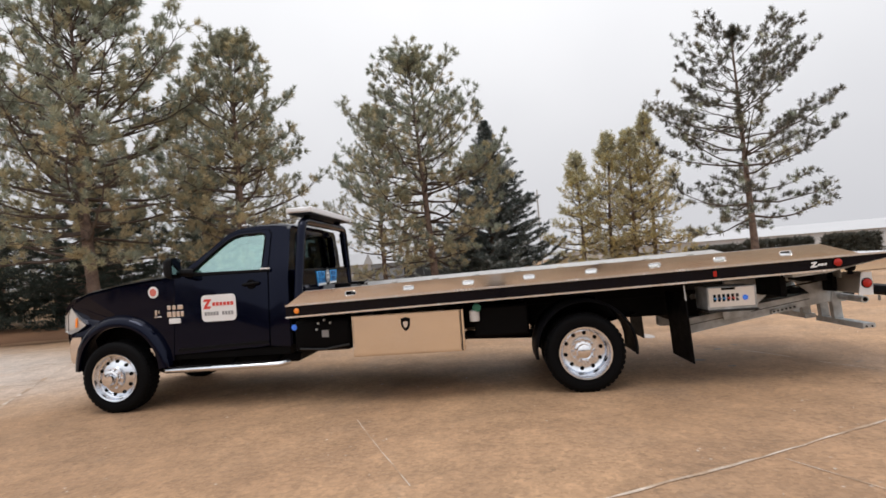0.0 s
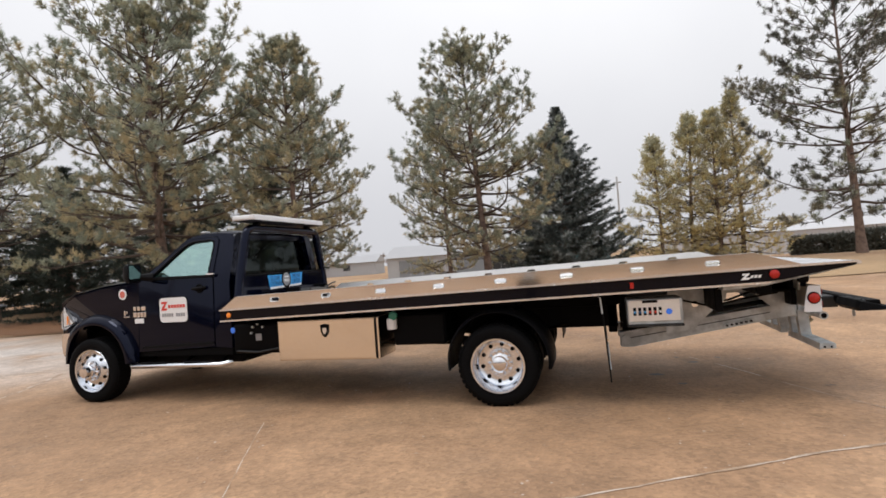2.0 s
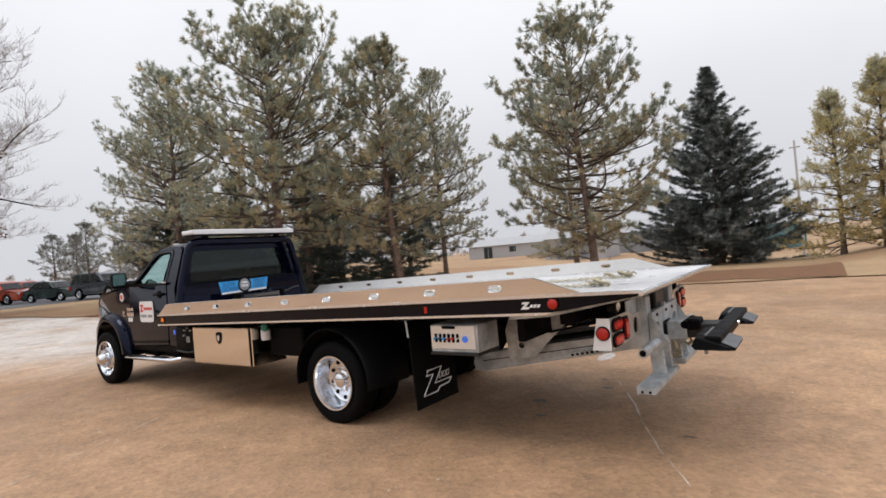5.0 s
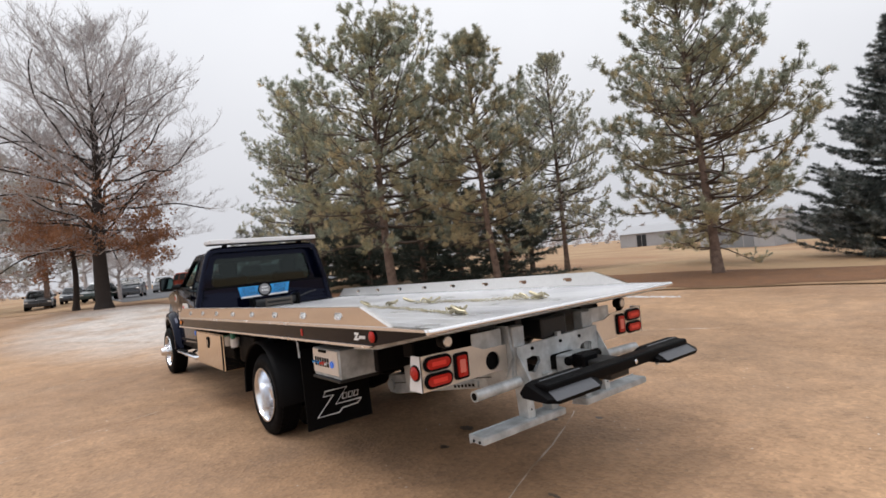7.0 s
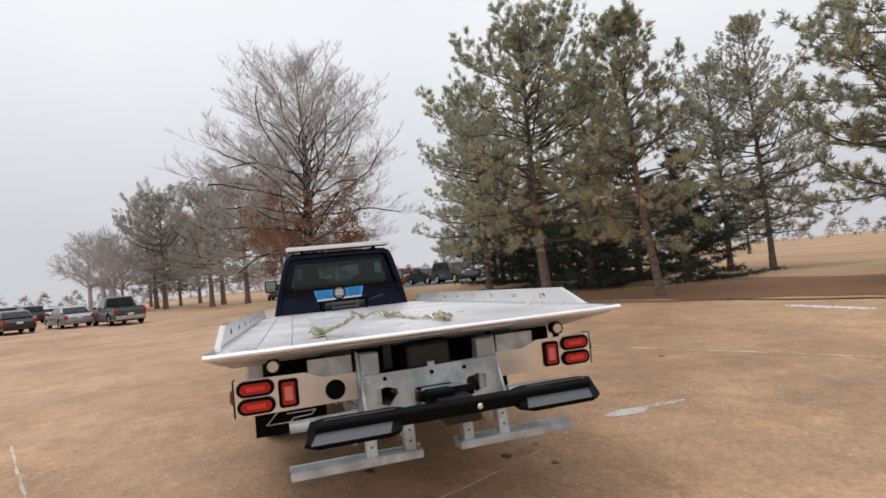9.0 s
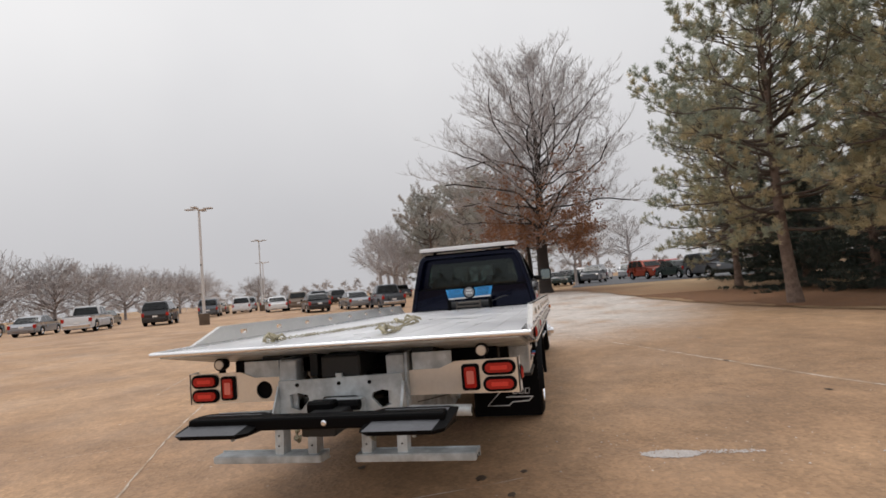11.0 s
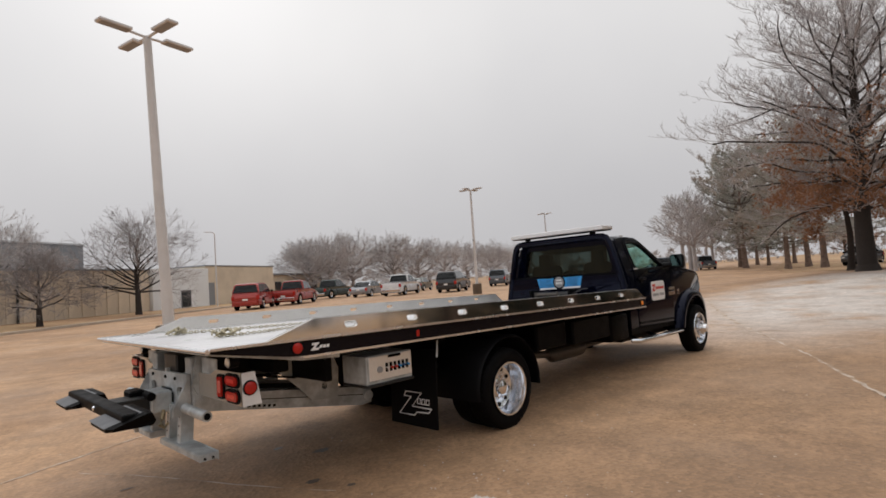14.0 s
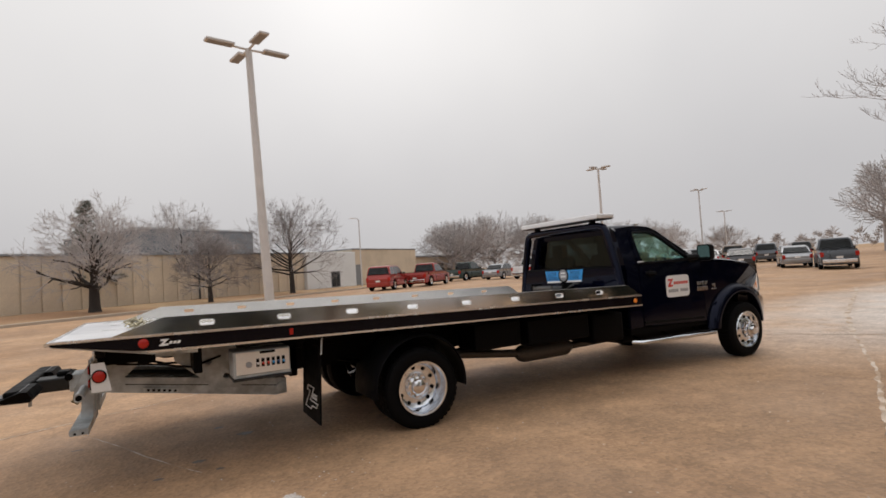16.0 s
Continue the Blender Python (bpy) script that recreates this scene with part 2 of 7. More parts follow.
M_GREY = mat("dark_grey_steel", (0.022, 0.023, 0.024), 0.45, 0.4, vary=0.2, scale=6)
M_PAD = mat("grey_pad_steel", (0.085, 0.088, 0.098), 0.38, 0.4, vary=0.2, scale=9)
M_EXHAUST = mat("dull_steel", (0.085, 0.075, 0.066), 0.45, 0.6, vary=0.25, scale=7)
M_BASE = mat("stained_base_concrete", (0.115, 0.080, 0.054), 0.9, vary=0.25, scale=4, fine=40, bump=0.3)
M_WHITE = mat("white_plate", (0.72, 0.72, 0.73), 0.35, vary=0.05)
M_RED = lamp_mat("red_lens", (0.38, 0.018, 0.012), 0.03)
M_REDCORE = lamp_mat("red_reflector_core", (0.62, 0.045, 0.03), 0.05)
M_REDPALE = lamp_mat("reverse_lens", (0.66, 0.18, 0.14), 0.03)
M_AMBER = lamp_mat("amber_lens", (0.75, 0.22, 0.03), 0.12)
M_BLUE = lamp_mat("blue_lens", (0.05, 0.16, 0.62), 0.25)
M_CLEAR = mat("clear_lamp_lens", (0.66, 0.66, 0.66), 0.12, 0.6, vary=0.1, coat=0.8)
M_GLASS = glass_mat("green_tinted_glass", (0.64, 0.88, 0.80), 0.26)
M_DOORGLASS = glass_mat("teal_door_glass", (0.60, 0.88, 0.82), 0.42)
M_DOORGLASS.node_tree.nodes["Glossy BSDF"].inputs["Color"].default_value = (0.70, 1.0, 0.97, 1)
M_REARGLASS = glass_mat("dark_tinted_glass", (0.09, 0.10, 0.10), 0.04)
M_SEAT = mat("dark_cloth_seat", (0.035, 0.035, 0.038), 0.85, vary=0.2)
M_SIGN = mat("white_magnet_sign", (0.80, 0.80, 0.80), 0.4, vary=0.03)
M_SIGNRED = mat("red_print", (0.62, 0.05, 0.035), 0.45, vary=0.05)
M_SIGNGREY = mat("grey_print", (0.28, 0.28, 0.29), 0.5, vary=0.05)
M_SKYBLUE = mat("bright_blue_vinyl", (0.035, 0.33, 0.74), 0.4, vary=0.05)
M_DARKBLUE = mat("dark_blue_print", (0.012, 0.075, 0.23), 0.45, vary=0.05)
M_CHAIN = mat("gold_zinc_chain", (0.38, 0.34, 0.24), 0.42, 0.9, vary=0.25, scale=30)
M_STRAP = mat("yellow_strap", (0.46, 0.43, 0.26), 0.8, vary=0.2)
M_GREENCAP = mat("green_cap", (0.03, 0.20, 0.14), 0.5, vary=0.1)
M_BARK = mat("pine_bark", (0.20, 0.142, 0.112), 0.95, vary=0.35, scale=5, fine=26, bump=1.0, bump_scale=16, second=(0.13, 0.09, 0.072), patch=6)
M_LIMB = mat("dark_pine_limb", (0.105, 0.080, 0.066), 0.95, vary=0.3, scale=5, fine=26)
M_OAKBARK = mat("oak_bark", (0.036, 0.029, 0.026), 0.95, vary=0.35, scale=6, fine=30, bump=1.0, bump_scale=20)
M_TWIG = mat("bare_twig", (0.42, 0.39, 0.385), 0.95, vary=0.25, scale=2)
# frosted near trees; on far trees the paleness is haze put into the colour
M_FROSTHAZETWIG = mat("frost_and_haze_twig", (0.46, 0.425, 0.415), 0.95, vary=0.2, scale=1.2, random=0.1)
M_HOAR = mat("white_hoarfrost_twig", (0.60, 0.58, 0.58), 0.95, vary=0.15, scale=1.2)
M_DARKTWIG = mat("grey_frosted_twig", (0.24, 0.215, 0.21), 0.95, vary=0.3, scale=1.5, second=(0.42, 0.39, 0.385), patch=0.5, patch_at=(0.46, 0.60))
M_NEEDLE = mat("pine_needles", (0.325, 0.355, 0.280), 0.75, vary=0.40, scale=1.1, fine=6, second=(0.39, 0.365, 0.235), patch=0.55, patch_at=(0.48, 0.66), random=0.08, leafy=0.45)
M_NEEDLEO = mat("old_pine_needles", (0.60, 0.52, 0.335), 0.8, vary=0.35, scale=0.9, fine=6, second=(0.38, 0.35, 0.22), patch=0.5, patch_at=(0.44, 0.62), random=0.08, leafy=0.5)
M_NEEDLES = mat("soft_grey_needles", (0.40, 0.42, 0.345), 0.8, vary=0.35, scale=0.9, fine=6, second=(0.40, 0.37, 0.265), patch=0.5, patch_at=(0.46, 0.64), random=0.08, leafy=0.5)
M_NEEDLEF = mat("feathery_needles", (0.53, 0.48, 0.275), 0.8, vary=0.3, scale=0.9, fine=6, second=(0.52, 0.50, 0.36), patch=0.5, patch_at=(0.46, 0.62), random=0.10, leafy=0.5)
M_NEEDLEY = mat("yellowing_needles", (0.62, 0.505, 0.23), 0.75, vary=0.3, scale=0.9, fine=6, second=(0.56, 0.47, 0.24), patch=0.6, patch_at=(0.46, 0.64), random=0.10, leafy=0.5)
M_NEEDLED = mat("dark_pine_needles", (0.135, 0.132, 0.108), 0.75, vary=0.45, scale=1.1, fine=6, second=(0.24, 0.215, 0.15), patch=0.55, patch_at=(0.50, 0.66), leafy=0.4)
M_SPRUCE = mat("blue_spruce_needles", (0.082, 0.098, 0.090), 0.7, vary=0.45, scale=1.5, fine=8, second=(0.36, 0.38, 0.37), patch=2.2, patch_at=(0.50, 0.62), leafy=0.25)
M_DARKFIR = mat("dark_fir_needles", (0.052, 0.066, 0.052), 0.75, vary=0.35, scale=1.5, fine=8, leafy=0.2)
# frost grey, with distance haze put into the needle colour
M_MISTPINE = mat("frost_and_haze_needles", (0.27, 0.27, 0.24), 0.9, vary=0.25, scale=0.7, fine=5, random=0.12, leafy=0.3)
# grey-green, paled by haze that is put into the colour
M_ROWPINE = mat("hazed_grey_green_needles", (0.42, 0.415, 0.37), 0.9, vary=0.3, scale=0.7, fine=5, second=(0.42, 0.36, 0.31), patch=0.35, patch_at=(0.46, 0.60), random=0.15, leafy=0.5)
M_OAKLEAF = mat("dry_oak_leaves", (0.34, 0.175, 0.095), 0.85, vary=0.35, scale=1.5, fine=9, second=(0.27, 0.135, 0.08), patch=0.9, leafy=0.35)
M_POLE = mat("weathered_pole_paint", (0.60, 0.58, 0.57), 0.6, vary=0.12, scale=2)
M_TAN = mat("tan_precast", (0.62, 0.525, 0.405), 0.85, vary=0.12, scale=0.7, fine=12, second=(0.54, 0.455, 0.35), patch=0.5, bump=0.2, random=0.05)
M_PALEWALL = mat("pale_grey_wall", (0.70, 0.72, 0.73), 0.8, vary=0.08, scale=0.6)
M_ROOFGREY = mat("grey_metal_wall", (0.22, 0.23, 0.245), 0.7, vary=0.1, scale=0.5)
# far sheds: fog haze is put into the siding colour
M_MISTWALL = mat("haze_grey_siding", (0.40, 0.40, 0.41), 0.8, vary=0.08, scale=0.5)
M_WARE = mat("white_warehouse_metal", (0.52, 0.52, 0.53), 0.7, vary=0.07, scale=0.4, random=0.03)
M_DARKWIN = mat("dark_window", (0.03, 0.035, 0.04), 0.15, vary=0.1)
M_TEAL = mat("teal_panel", (0.10, 0.20, 0.22), 0.7, vary=0.15)

# ---- mesh helpers ----
from mathutils.geometry import tessellate_polygon


def part(name, bm, material, parent=None, label="", smooth=False):
    """Links a bmesh as one mesh object under a thing or a part."""
    bmesh.ops.recalc_face_normals(bm, faces=bm.faces)
    me = bpy.data.meshes.new(name)
    bm.to_mesh(me)
    bm.free()
    me.materials.append(material)
    if smooth:
        me.shade_smooth()
        me.set_sharp_from_angle(angle=radians(38))
    ob = new(name, me)
    if parent:
        ob.parent = parent
    if label:
        ob["label"] = label
    return ob


def raw_part(name, verts, faces, material, parent=None, label="", smooth=False):
    """Links numpy vertices and equal-sided faces as one mesh object."""
    verts, faces = np.asarray(verts, dtype=np.float32), np.asarray(faces, dtype=np.int32)
    me = bpy.data.meshes.new(name)
    k = faces.shape[1]
    me.vertices.add(len(verts))
    me.vertices.foreach_set("co", verts.ravel())
    me.loops.add(faces.size)
    me.loops.foreach_set("vertex_index", faces.ravel())
    me.polygons.add(len(faces))
    me.polygons.foreach_set("loop_start", np.arange(0, faces.size, k, dtype=np.int32))
    if smooth:
        me.polygons.foreach_set("use_smooth", np.ones(len(faces), dtype=bool))
    me.update(calc_edges=True)
    me.validate()
    me.materials.append(material)
    ob = new(name, me)
    if parent:
        ob.parent = parent
    if label:
        ob["label"] = label
    return ob


def box(x0, x1, y0, y1, z0, z1, bevel=0.0, bm=None, seg=1):
    """A box between six planes, with worn edges."""
    own = bmesh.new()
    bmesh.ops.create_cube(own, size=1)
    for v in own.verts:
        v.co = Vector(((x0 + x1) / 2 + v.co.x * (x1 - x0), (y0 + y1) / 2 + v.co.y * (y1 - y0), (z0 + z1) / 2 + v.co.z * (z1 - z0)))
    if bevel:
        bmesh.ops.bevel(own, geom=own.edges[:], offset=bevel, segments=seg, affect="EDGES", profile=0.5)
    if bm is None:
        return own
    add(bm, own)
    return bm


def add(bm, other):
    """Moves all of other into bm."""
    me = bpy.data.meshes.new("tmp")
    other.to_mesh(me)
    other.free()
    bm.from_mesh(me)
    bpy.data.meshes.remove(me)


def slab(outer, to3d, w0, w1, holes=(), bevel=0.0):
    """A flat plate with an outline and holes in (u, v), between depths w0 and w1."""
    loops = [list(outer)] + [list(h) for h in holes]
    bm = bmesh.new()
    flat = [p for lp in loops for p in lp]
    front = [bm.verts.new(to3d(u, v, w0)) for u, v in flat]
    back = [bm.verts.new(to3d(u, v, w1)) for u, v in flat]
    for tri in tessellate_polygon([[Vector((u, v, 0)) for u, v in lp] for lp in loops]):
        for ring in (front, back):
            try:
                bm.faces.new([ring[i] for i in tri])
            except ValueError:
                pass
    at = 0
    for lp in loops:
        n = len(lp)
        for i in range(n):
            a, b = at + i, at + (i + 1) % n
            bm.faces.new((front[a], front[b], back[b], back[a]))
        at += n
    if bevel:
        bmesh.ops.dissolve_limit(bm, angle_limit=0.01, verts=bm.verts[:], edges=bm.edges[:])
        sharp = [e for e in bm.edges if e.is_manifold and e.calc_face_angle(0) > 0.9]
        bmesh.ops.bevel(bm, geom=sharp, offset=bevel, segments=2, affect="EDGES", clamp_overlap=True)
    return bm


def xz(u, v, w):
    return Vector((u, w, v))


def yz(u, v, w):
    return Vector((w, u, v))


def loft(sections, close=True, caps=True):
    """A skin over rings of equal point count."""
    bm = bmesh.new()
    rings = [[bm.verts.new(p) for p in s] for s in sections]
    n = len(rings[0])
    for a, b in zip(rings, rings[1:]):
        for i in range(n if close else n - 1):
            j = (i + 1) % n
            bm.faces.new((a[i], a[j], b[j], b[i]))
    if caps and close:
        bm.faces.new(rings[0])
        bm.faces.new(list(reversed(rings[-1])))
    return bm


def tube(points, radius, sides=8, bm=None, flat=1.0):
    """A tube along points; radius is a number or one for each point."""
    pts = [Vector(p) for p in points]
    rad = [radius] * len(pts) if isinstance(radius, (int, float)) else radius
    rings = []
    for i, p in enumerate(pts):
        d = (pts[min(i + 1, len(pts) - 1)] - pts[max(i - 1, 0)]).normalized()
        side = d.cross(Vector((0, 0, 1)))
        side = side.normalized() if side.length > 1e-4 else Vector((1, 0, 0))
        up = side.cross(d).normalized()
        rings.append([p + rad[i] * (math.cos(a) * side + flat * math.sin(a) * up) for a in (2 * math.pi * k / sides for k in range(sides))])
    own = loft(rings)
    if bm is None:
        return own
    add(bm, own)
    return bm


def turned(profile, axis="y", sides=32, centre=(0, 0, 0)):
    """A turned body: profile of (radius, along) round an axis."""
    rings = []
    cx, cy, cz = centre
    for r, h in profile:
        ring = []
        for k in range(sides):
            a = 2 * math.pi * k / sides
            c, s = r * math.cos(a), r * math.sin(a)
            ring.append({"y": (cx + c, cy + h, cz + s), "z": (cx + c, cy + s, cz + h), "x": (cx + h, cy + c, cz + s)}[axis])
        rings.append([Vector(p) for p in ring])
    bm = loft(rings, caps=False)
    for ring_at, (r, _) in ((0, profile[0]), (len(profile) - 1, profile[-1])):
        if r < 0.065:
            bm.verts.ensure_lookup_table()
            bm.faces.new(bm.verts[ring_at * sides:(ring_at + 1) * sides])
    return bm


def oval(cu, cv, w, h, n=6, square=False):
    """Outline of a slot with round ends (or a rounded rectangle)."""
    r = min(w, h) / 2 * (0.35 if square else 1.0)
    pts = []
    for sx, sy, a0 in ((1, 1, 0), (-1, 1, 90), (-1, -1, 180), (1, -1, 270)):
        for k in range(n + 1):
            a = radians(a0 + 90 * k / n)
            pts.append((cu + sx * (w / 2 - r) + r * math.cos(a), cv + sy * (h / 2 - r) + r * math.sin(a)))
    return pts


def smooth01(a, b, v):
    t = min(1.0, max(0.0, (v - a) / (b - a)))
    return t * t * (3 - 2 * t)


def empty(name, label, category, group="", at=(0, 0, 0)):
    e = new(name)
    e.empty_display_size = 0.2
    e.location = at
    return tagged(e, label, category, group)


# ---- the tow truck; it stands along x with its nose towards -x ----
truck = empty("tow_truck", "dark navy flatbed tow truck parked on the tan concrete lot", "tow truck")
WB = 4.875
TYRE_R = 0.405


def plan(bm):
    """Rounds the nose in plan: the sides draw in towards the front."""
    for v in bm.verts:
        if v.co.x < 0.0:
            v.co.y *= 1 - 0.20 * min(1.3, -v.co.x / 0.85) ** 2.2
    return bm


def sheet(points):
    """One pane: a single many-sided face."""
    bm = bmesh.new()
    bm.faces.new([bm.verts.new(p) for p in points])
    return bm


# wheels
def wheel(x, y, s, rear):
    """One wheel with its polished disc; s is the side that it faces."""
    w = empty("wheel", "", "")
    w.parent = truck
    w.location = (x, y, 0.368)
    w.scale = (0.9185, 1, 0.9185)
    w["label"] = "black tyre on a polished aluminium disc with round holes"
    hw = 0.112
    prof = [(0.255, -hw * 0.80), (0.30, -hw * 0.97), (0.355, -hw), (0.388, -hw * 0.86), (0.402, -hw * 0.62), (TYRE_R, -hw * 0.3), (TYRE_R, hw * 0.3),
            (0.402, hw * 0.62), (0.388, hw * 0.86), (0.355, hw), (0.30, hw * 0.97), (0.255, hw * 0.80)]
    part("tyre", turned(prof, sides=48), M_RUBBER, w, "black rubber truck tyre", smooth=True)
    # tread blocks round the shoulder
    tb = bmesh.new()
    for k in range(44):
        a = 2 * math.pi * k / 44
        for side in (-1, 0, 1):
            m = Matrix.Rotation(a, 4, "Y") @ Matrix.Translation((TYRE_R - 0.001, side * hw * 0.52, (side * 0.008)))
            b = box(-0.006, 0.004, -0.024, 0.024, -0.019, 0.019)
            bmesh.ops.transform(b, matrix=m, verts=b.verts)
            add(tb, b)
    part("tread", tb, M_RUBBER, w)
    if rear:
        rim = [(0.262, s * hw * 0.86), (0.270, s * hw * 0.98), (0.268, s * hw * 1.06), (0.252, s * hw * 1.04), (0.240, s * hw * 0.80), (0.232, s * hw * 0.2),
               (0.222, -s * hw * 0.30), (0.200, -s * hw * 0.42), (0.165, -s * hw * 0.46), (0.125, -s * hw * 0.40), (0.122, -s * hw * 0.30), (0.001, -s * hw * 0.30)]
        face, hub_at, hole_r = -hw * 0.44, -hw * 0.32, 0.186
    else:
        rim = [(0.262, s * hw * 0.86), (0.270, s * hw * 0.98), (0.266, s * hw * 1.04), (0.250, s * hw * 1.0), (0.238, s * hw * 0.55), (0.222, s * hw * 0.50),
               (0.190, s * hw * 0.72), (0.150, s * hw * 0.86), (0.122, s * hw * 0.92), (0.120, s * hw * 1.0), (0.001, s * hw * 1.0)]
        face, hub_at, hole_r = hw * 0.74, hw * 1.0, 0.186
    part("rim", turned(rim, sides=40), M_ALLOY, w, "polished aluminium disc", smooth=True)
    for k in range(10):
        a = 2 * math.pi * (k + 0.3) / 10
        hole = turned([(0.021, s * (face - 0.012)), (0.021, s * (face + 0.006)), (0.018, s * (face + 0.0075)), (0.001, s * (face + 0.0055))], sides=12,
                      centre=(hole_r * math.cos(a), 0, hole_r * math.sin(a)))
        part("hand_hole", hole, M_BLACK, w)
    out = 0.0 if rear else 0.035
    if not rear:
        hub = [(0.128, s * hub_at), (0.126, s * (hub_at + 0.018)), (0.098, s * (hub_at + 0.024)), (0.092, s * (hub_at + 0.055)), (0.074, s * (hub_at + 0.064)), (0.062, s * (hub_at + 0.108)), (0.001, s * (hub_at + 0.114))]
    else:
        hub = [(0.100, s * hub_at), (0.098, s * (hub_at + 0.022)), (0.076, s * (hub_at + 0.030)), (0.072, s * (hub_at + 0.075 + out)), (0.050, s * (hub_at + 0.088 + out)), (0.001, s * (hub_at + 0.09 + out))]
    part("hub_cover", turned(hub, sides=28), M_CHROME, w, "chrome hub cover", smooth=True)
    for k in range(10):
        a = 2 * math.pi * k / 10
        nut = turned([(0.013, s * (hub_at + 0.002)), (0.013, s * (hub_at + 0.036)), (0.008, s * (hub_at + 0.043)), (0.001, s * (hub_at + 0.043))], sides=6,
                     centre=(0.112 * math.cos(a), 0, 0.112 * math.sin(a)))
        part("lug_nut", nut, M_CHROME, w)
    return w


def plain_wheel(x, y):
    """The inner one of a twin pair."""
    w = part("inner_tyre", turned([(0.20, -0.09), (0.30, -0.108), (0.355, -0.11), (0.395, -0.08), (TYRE_R, -0.03), (TYRE_R, 0.03), (0.395, 0.08), (0.355, 0.11), (0.30, 0.108), (0.20, 0.09)], sides=40), M_RUBBER, truck, smooth=True)
    w.location = (x, y, 0.368)
    w.scale = (0.9185, 1, 0.9185)


for s_ in (-1, 1):
    wheel(-0.015 - 0.090 * s_, s_ * 0.925 + 0.04, s_, False)
    wheel(WB, s_ * 1.005, s_, True)
    plain_wheel(WB, s_ * 0.735)

# frame, axles and running gear
for s_ in (-1, 1):
    part("frame_rail", slab([(-0.55, 0.60), (1.6, 0.56), (1.9, 0.60), (5.95, 0.60), (5.95, 0.80), (1.9, 0.80), (1.6, 0.76), (-0.55, 0.78)], xz, s_ * 0.39, s_ * 0.46), M_BLACK, truck)
for x_ in (0.02, WB):
    ax = tube([(x_, -0.85, 0.39), (x_, 0.85, 0.39)], 0.062, 12)
    add(ax, turned([(0.06, -0.19), (0.17, -0.10), (0.19, 0.0), (0.17, 0.10), (0.06, 0.19)], axis="x", sides=16, centre=(x_, 0.02, 0.39)))
    part("axle", ax, M_BLACK, truck, smooth=True)
# unseen black block and axle bulge, added to darken the space under the bed
part("frame_gap_block", box(5.86, 5.94, -0.46, 0.46, 0.54, 0.86, 0.01), M_BLACK, truck)
part("axle_gap_block", turned([(0.05, -0.36), (0.10, -0.30), (0.13, -0.20), (0.20, -0.12), (0.215, 0.0), (0.20, 0.12), (0.13, 0.20), (0.10, 0.30), (0.05, 0.36)], sides=18, centre=(WB + 0.03, 0.0, 0.40)), M_BLACK, truck, smooth=True)
for s_ in (-1, 1):
    part("shock_absorber", tube([(WB + 0.16, s_ * 0.50, 0.34), (WB + 0.26, s_ * 0.44, 0.58), (WB + 0.34, s_ * 0.40, 0.76)], [0.03, 0.035, 0.028], 8), M_BLACK, truck, smooth=True)
part("drive_shaft", tube([(1.4, 0.0, 0.56), (WB - 0.2, 0.02, 0.42)], 0.05, 10), M_BLACK, truck, smooth=True)
for s_ in (-1, 1):
    sp = bmesh.new()
    for k in range(4):
        ln = 0.62 - 0.12 * k
        pts = [(WB + ln * u, s_ * 0.52, 0.50 + 0.10 * u * u + 0.016 * (3 - k)) for u in (-1, -0.5, 0, 0.5, 1)]
        tube(pts, 0.034, 4, sp, flat=0.3)
    part("leaf_spring", sp, M_BLACK, truck)
part("gearbox", loft([[Vector((x, r * math.cos(a), 0.56 + r * math.sin(a))) for a in (2 * math.pi * k / 12 for k in range(12))] for x, r in ((0.3, 0.16), (0.6, 0.26), (1.0, 0.22), (1.6, 0.14), (1.75, 0.08))]), M_BLACK, truck, smooth=True)
# fuel tank, steps, boxes under the bed
part("fuel_tank", box(2.04, 2.62, -1.02, -0.50, 0.52, 0.84, 0.04, seg=3), M_BLACK, truck, smooth=True)
part("fuel_tank_strap", tube([(2.10, -1.03, 0.555), (2.35, -1.035, 0.54), (2.60, -1.03, 0.575)], 0.012, 6), M_GREY, truck)
part("battery_box", box(2.12, 2.60, 0.50, 0.98, 0.48, 0.82, 0.04, seg=3), M_BLACK, truck, smooth=True)
part("air_tank", tube([(3.95, -0.72, 0.70), (4.35, -0.72, 0.70)], 0.12, 16), M_BLACK, truck, smooth=True)
ex = bmesh.new()
tube([(1.2, 0.45, 0.44), (2.3, 0.52, 0.43), (2.62, 0.55, 0.43)], 0.045, 10, ex)
tube([(2.60, 0.55, 0.43), (2.66, 0.55, 0.43), (2.70, 0.55, 0.43), (3.30, 0.56, 0.43), (3.36, 0.56, 0.43), (3.42, 0.56, 0.44)], [0.05, 0.09, 0.105, 0.105, 0.09, 0.05], 16, ex)
tube([(3.40, 0.56, 0.44), (3.9, 0.60, 0.50), (4.4, 0.62, 0.56)], 0.045, 10, ex)
part("exhaust", ex, M_EXHAUST, truck, "dull steel exhaust and muffler", smooth=True)
part("side_locker", box(2.70, 3.55, 0.62, 1.02, 0.58, 0.86, 0.02), M_BLACK, truck)
part("hydraulic_tank", box(3.62, 4.20, 0.60, 0.98, 0.60, 0.88, 0.03, seg=2), M_BLACK, truck)
part("chassis_box", box(3.85, 4.38, -1.00, -0.50, 0.56, 0.86, 0.02), M_BLACK, truck)
for k_, (x_, z_) in enumerate(((2.30, 0.80), (2.36, 0.83), (2.42, 0.80), (2.28, 0.74))):
    part("frame_bolt", turned([(0.012, -0.012), (0.012, 0.012)], sides=6, centre=(x_, -1.03, z_)), M_GALV, truck)
part("inspection_tag", box(2.33, 2.40, -1.036, -1.028, 0.66, 0.73, 0.002), M_SIGNGREY, truck)

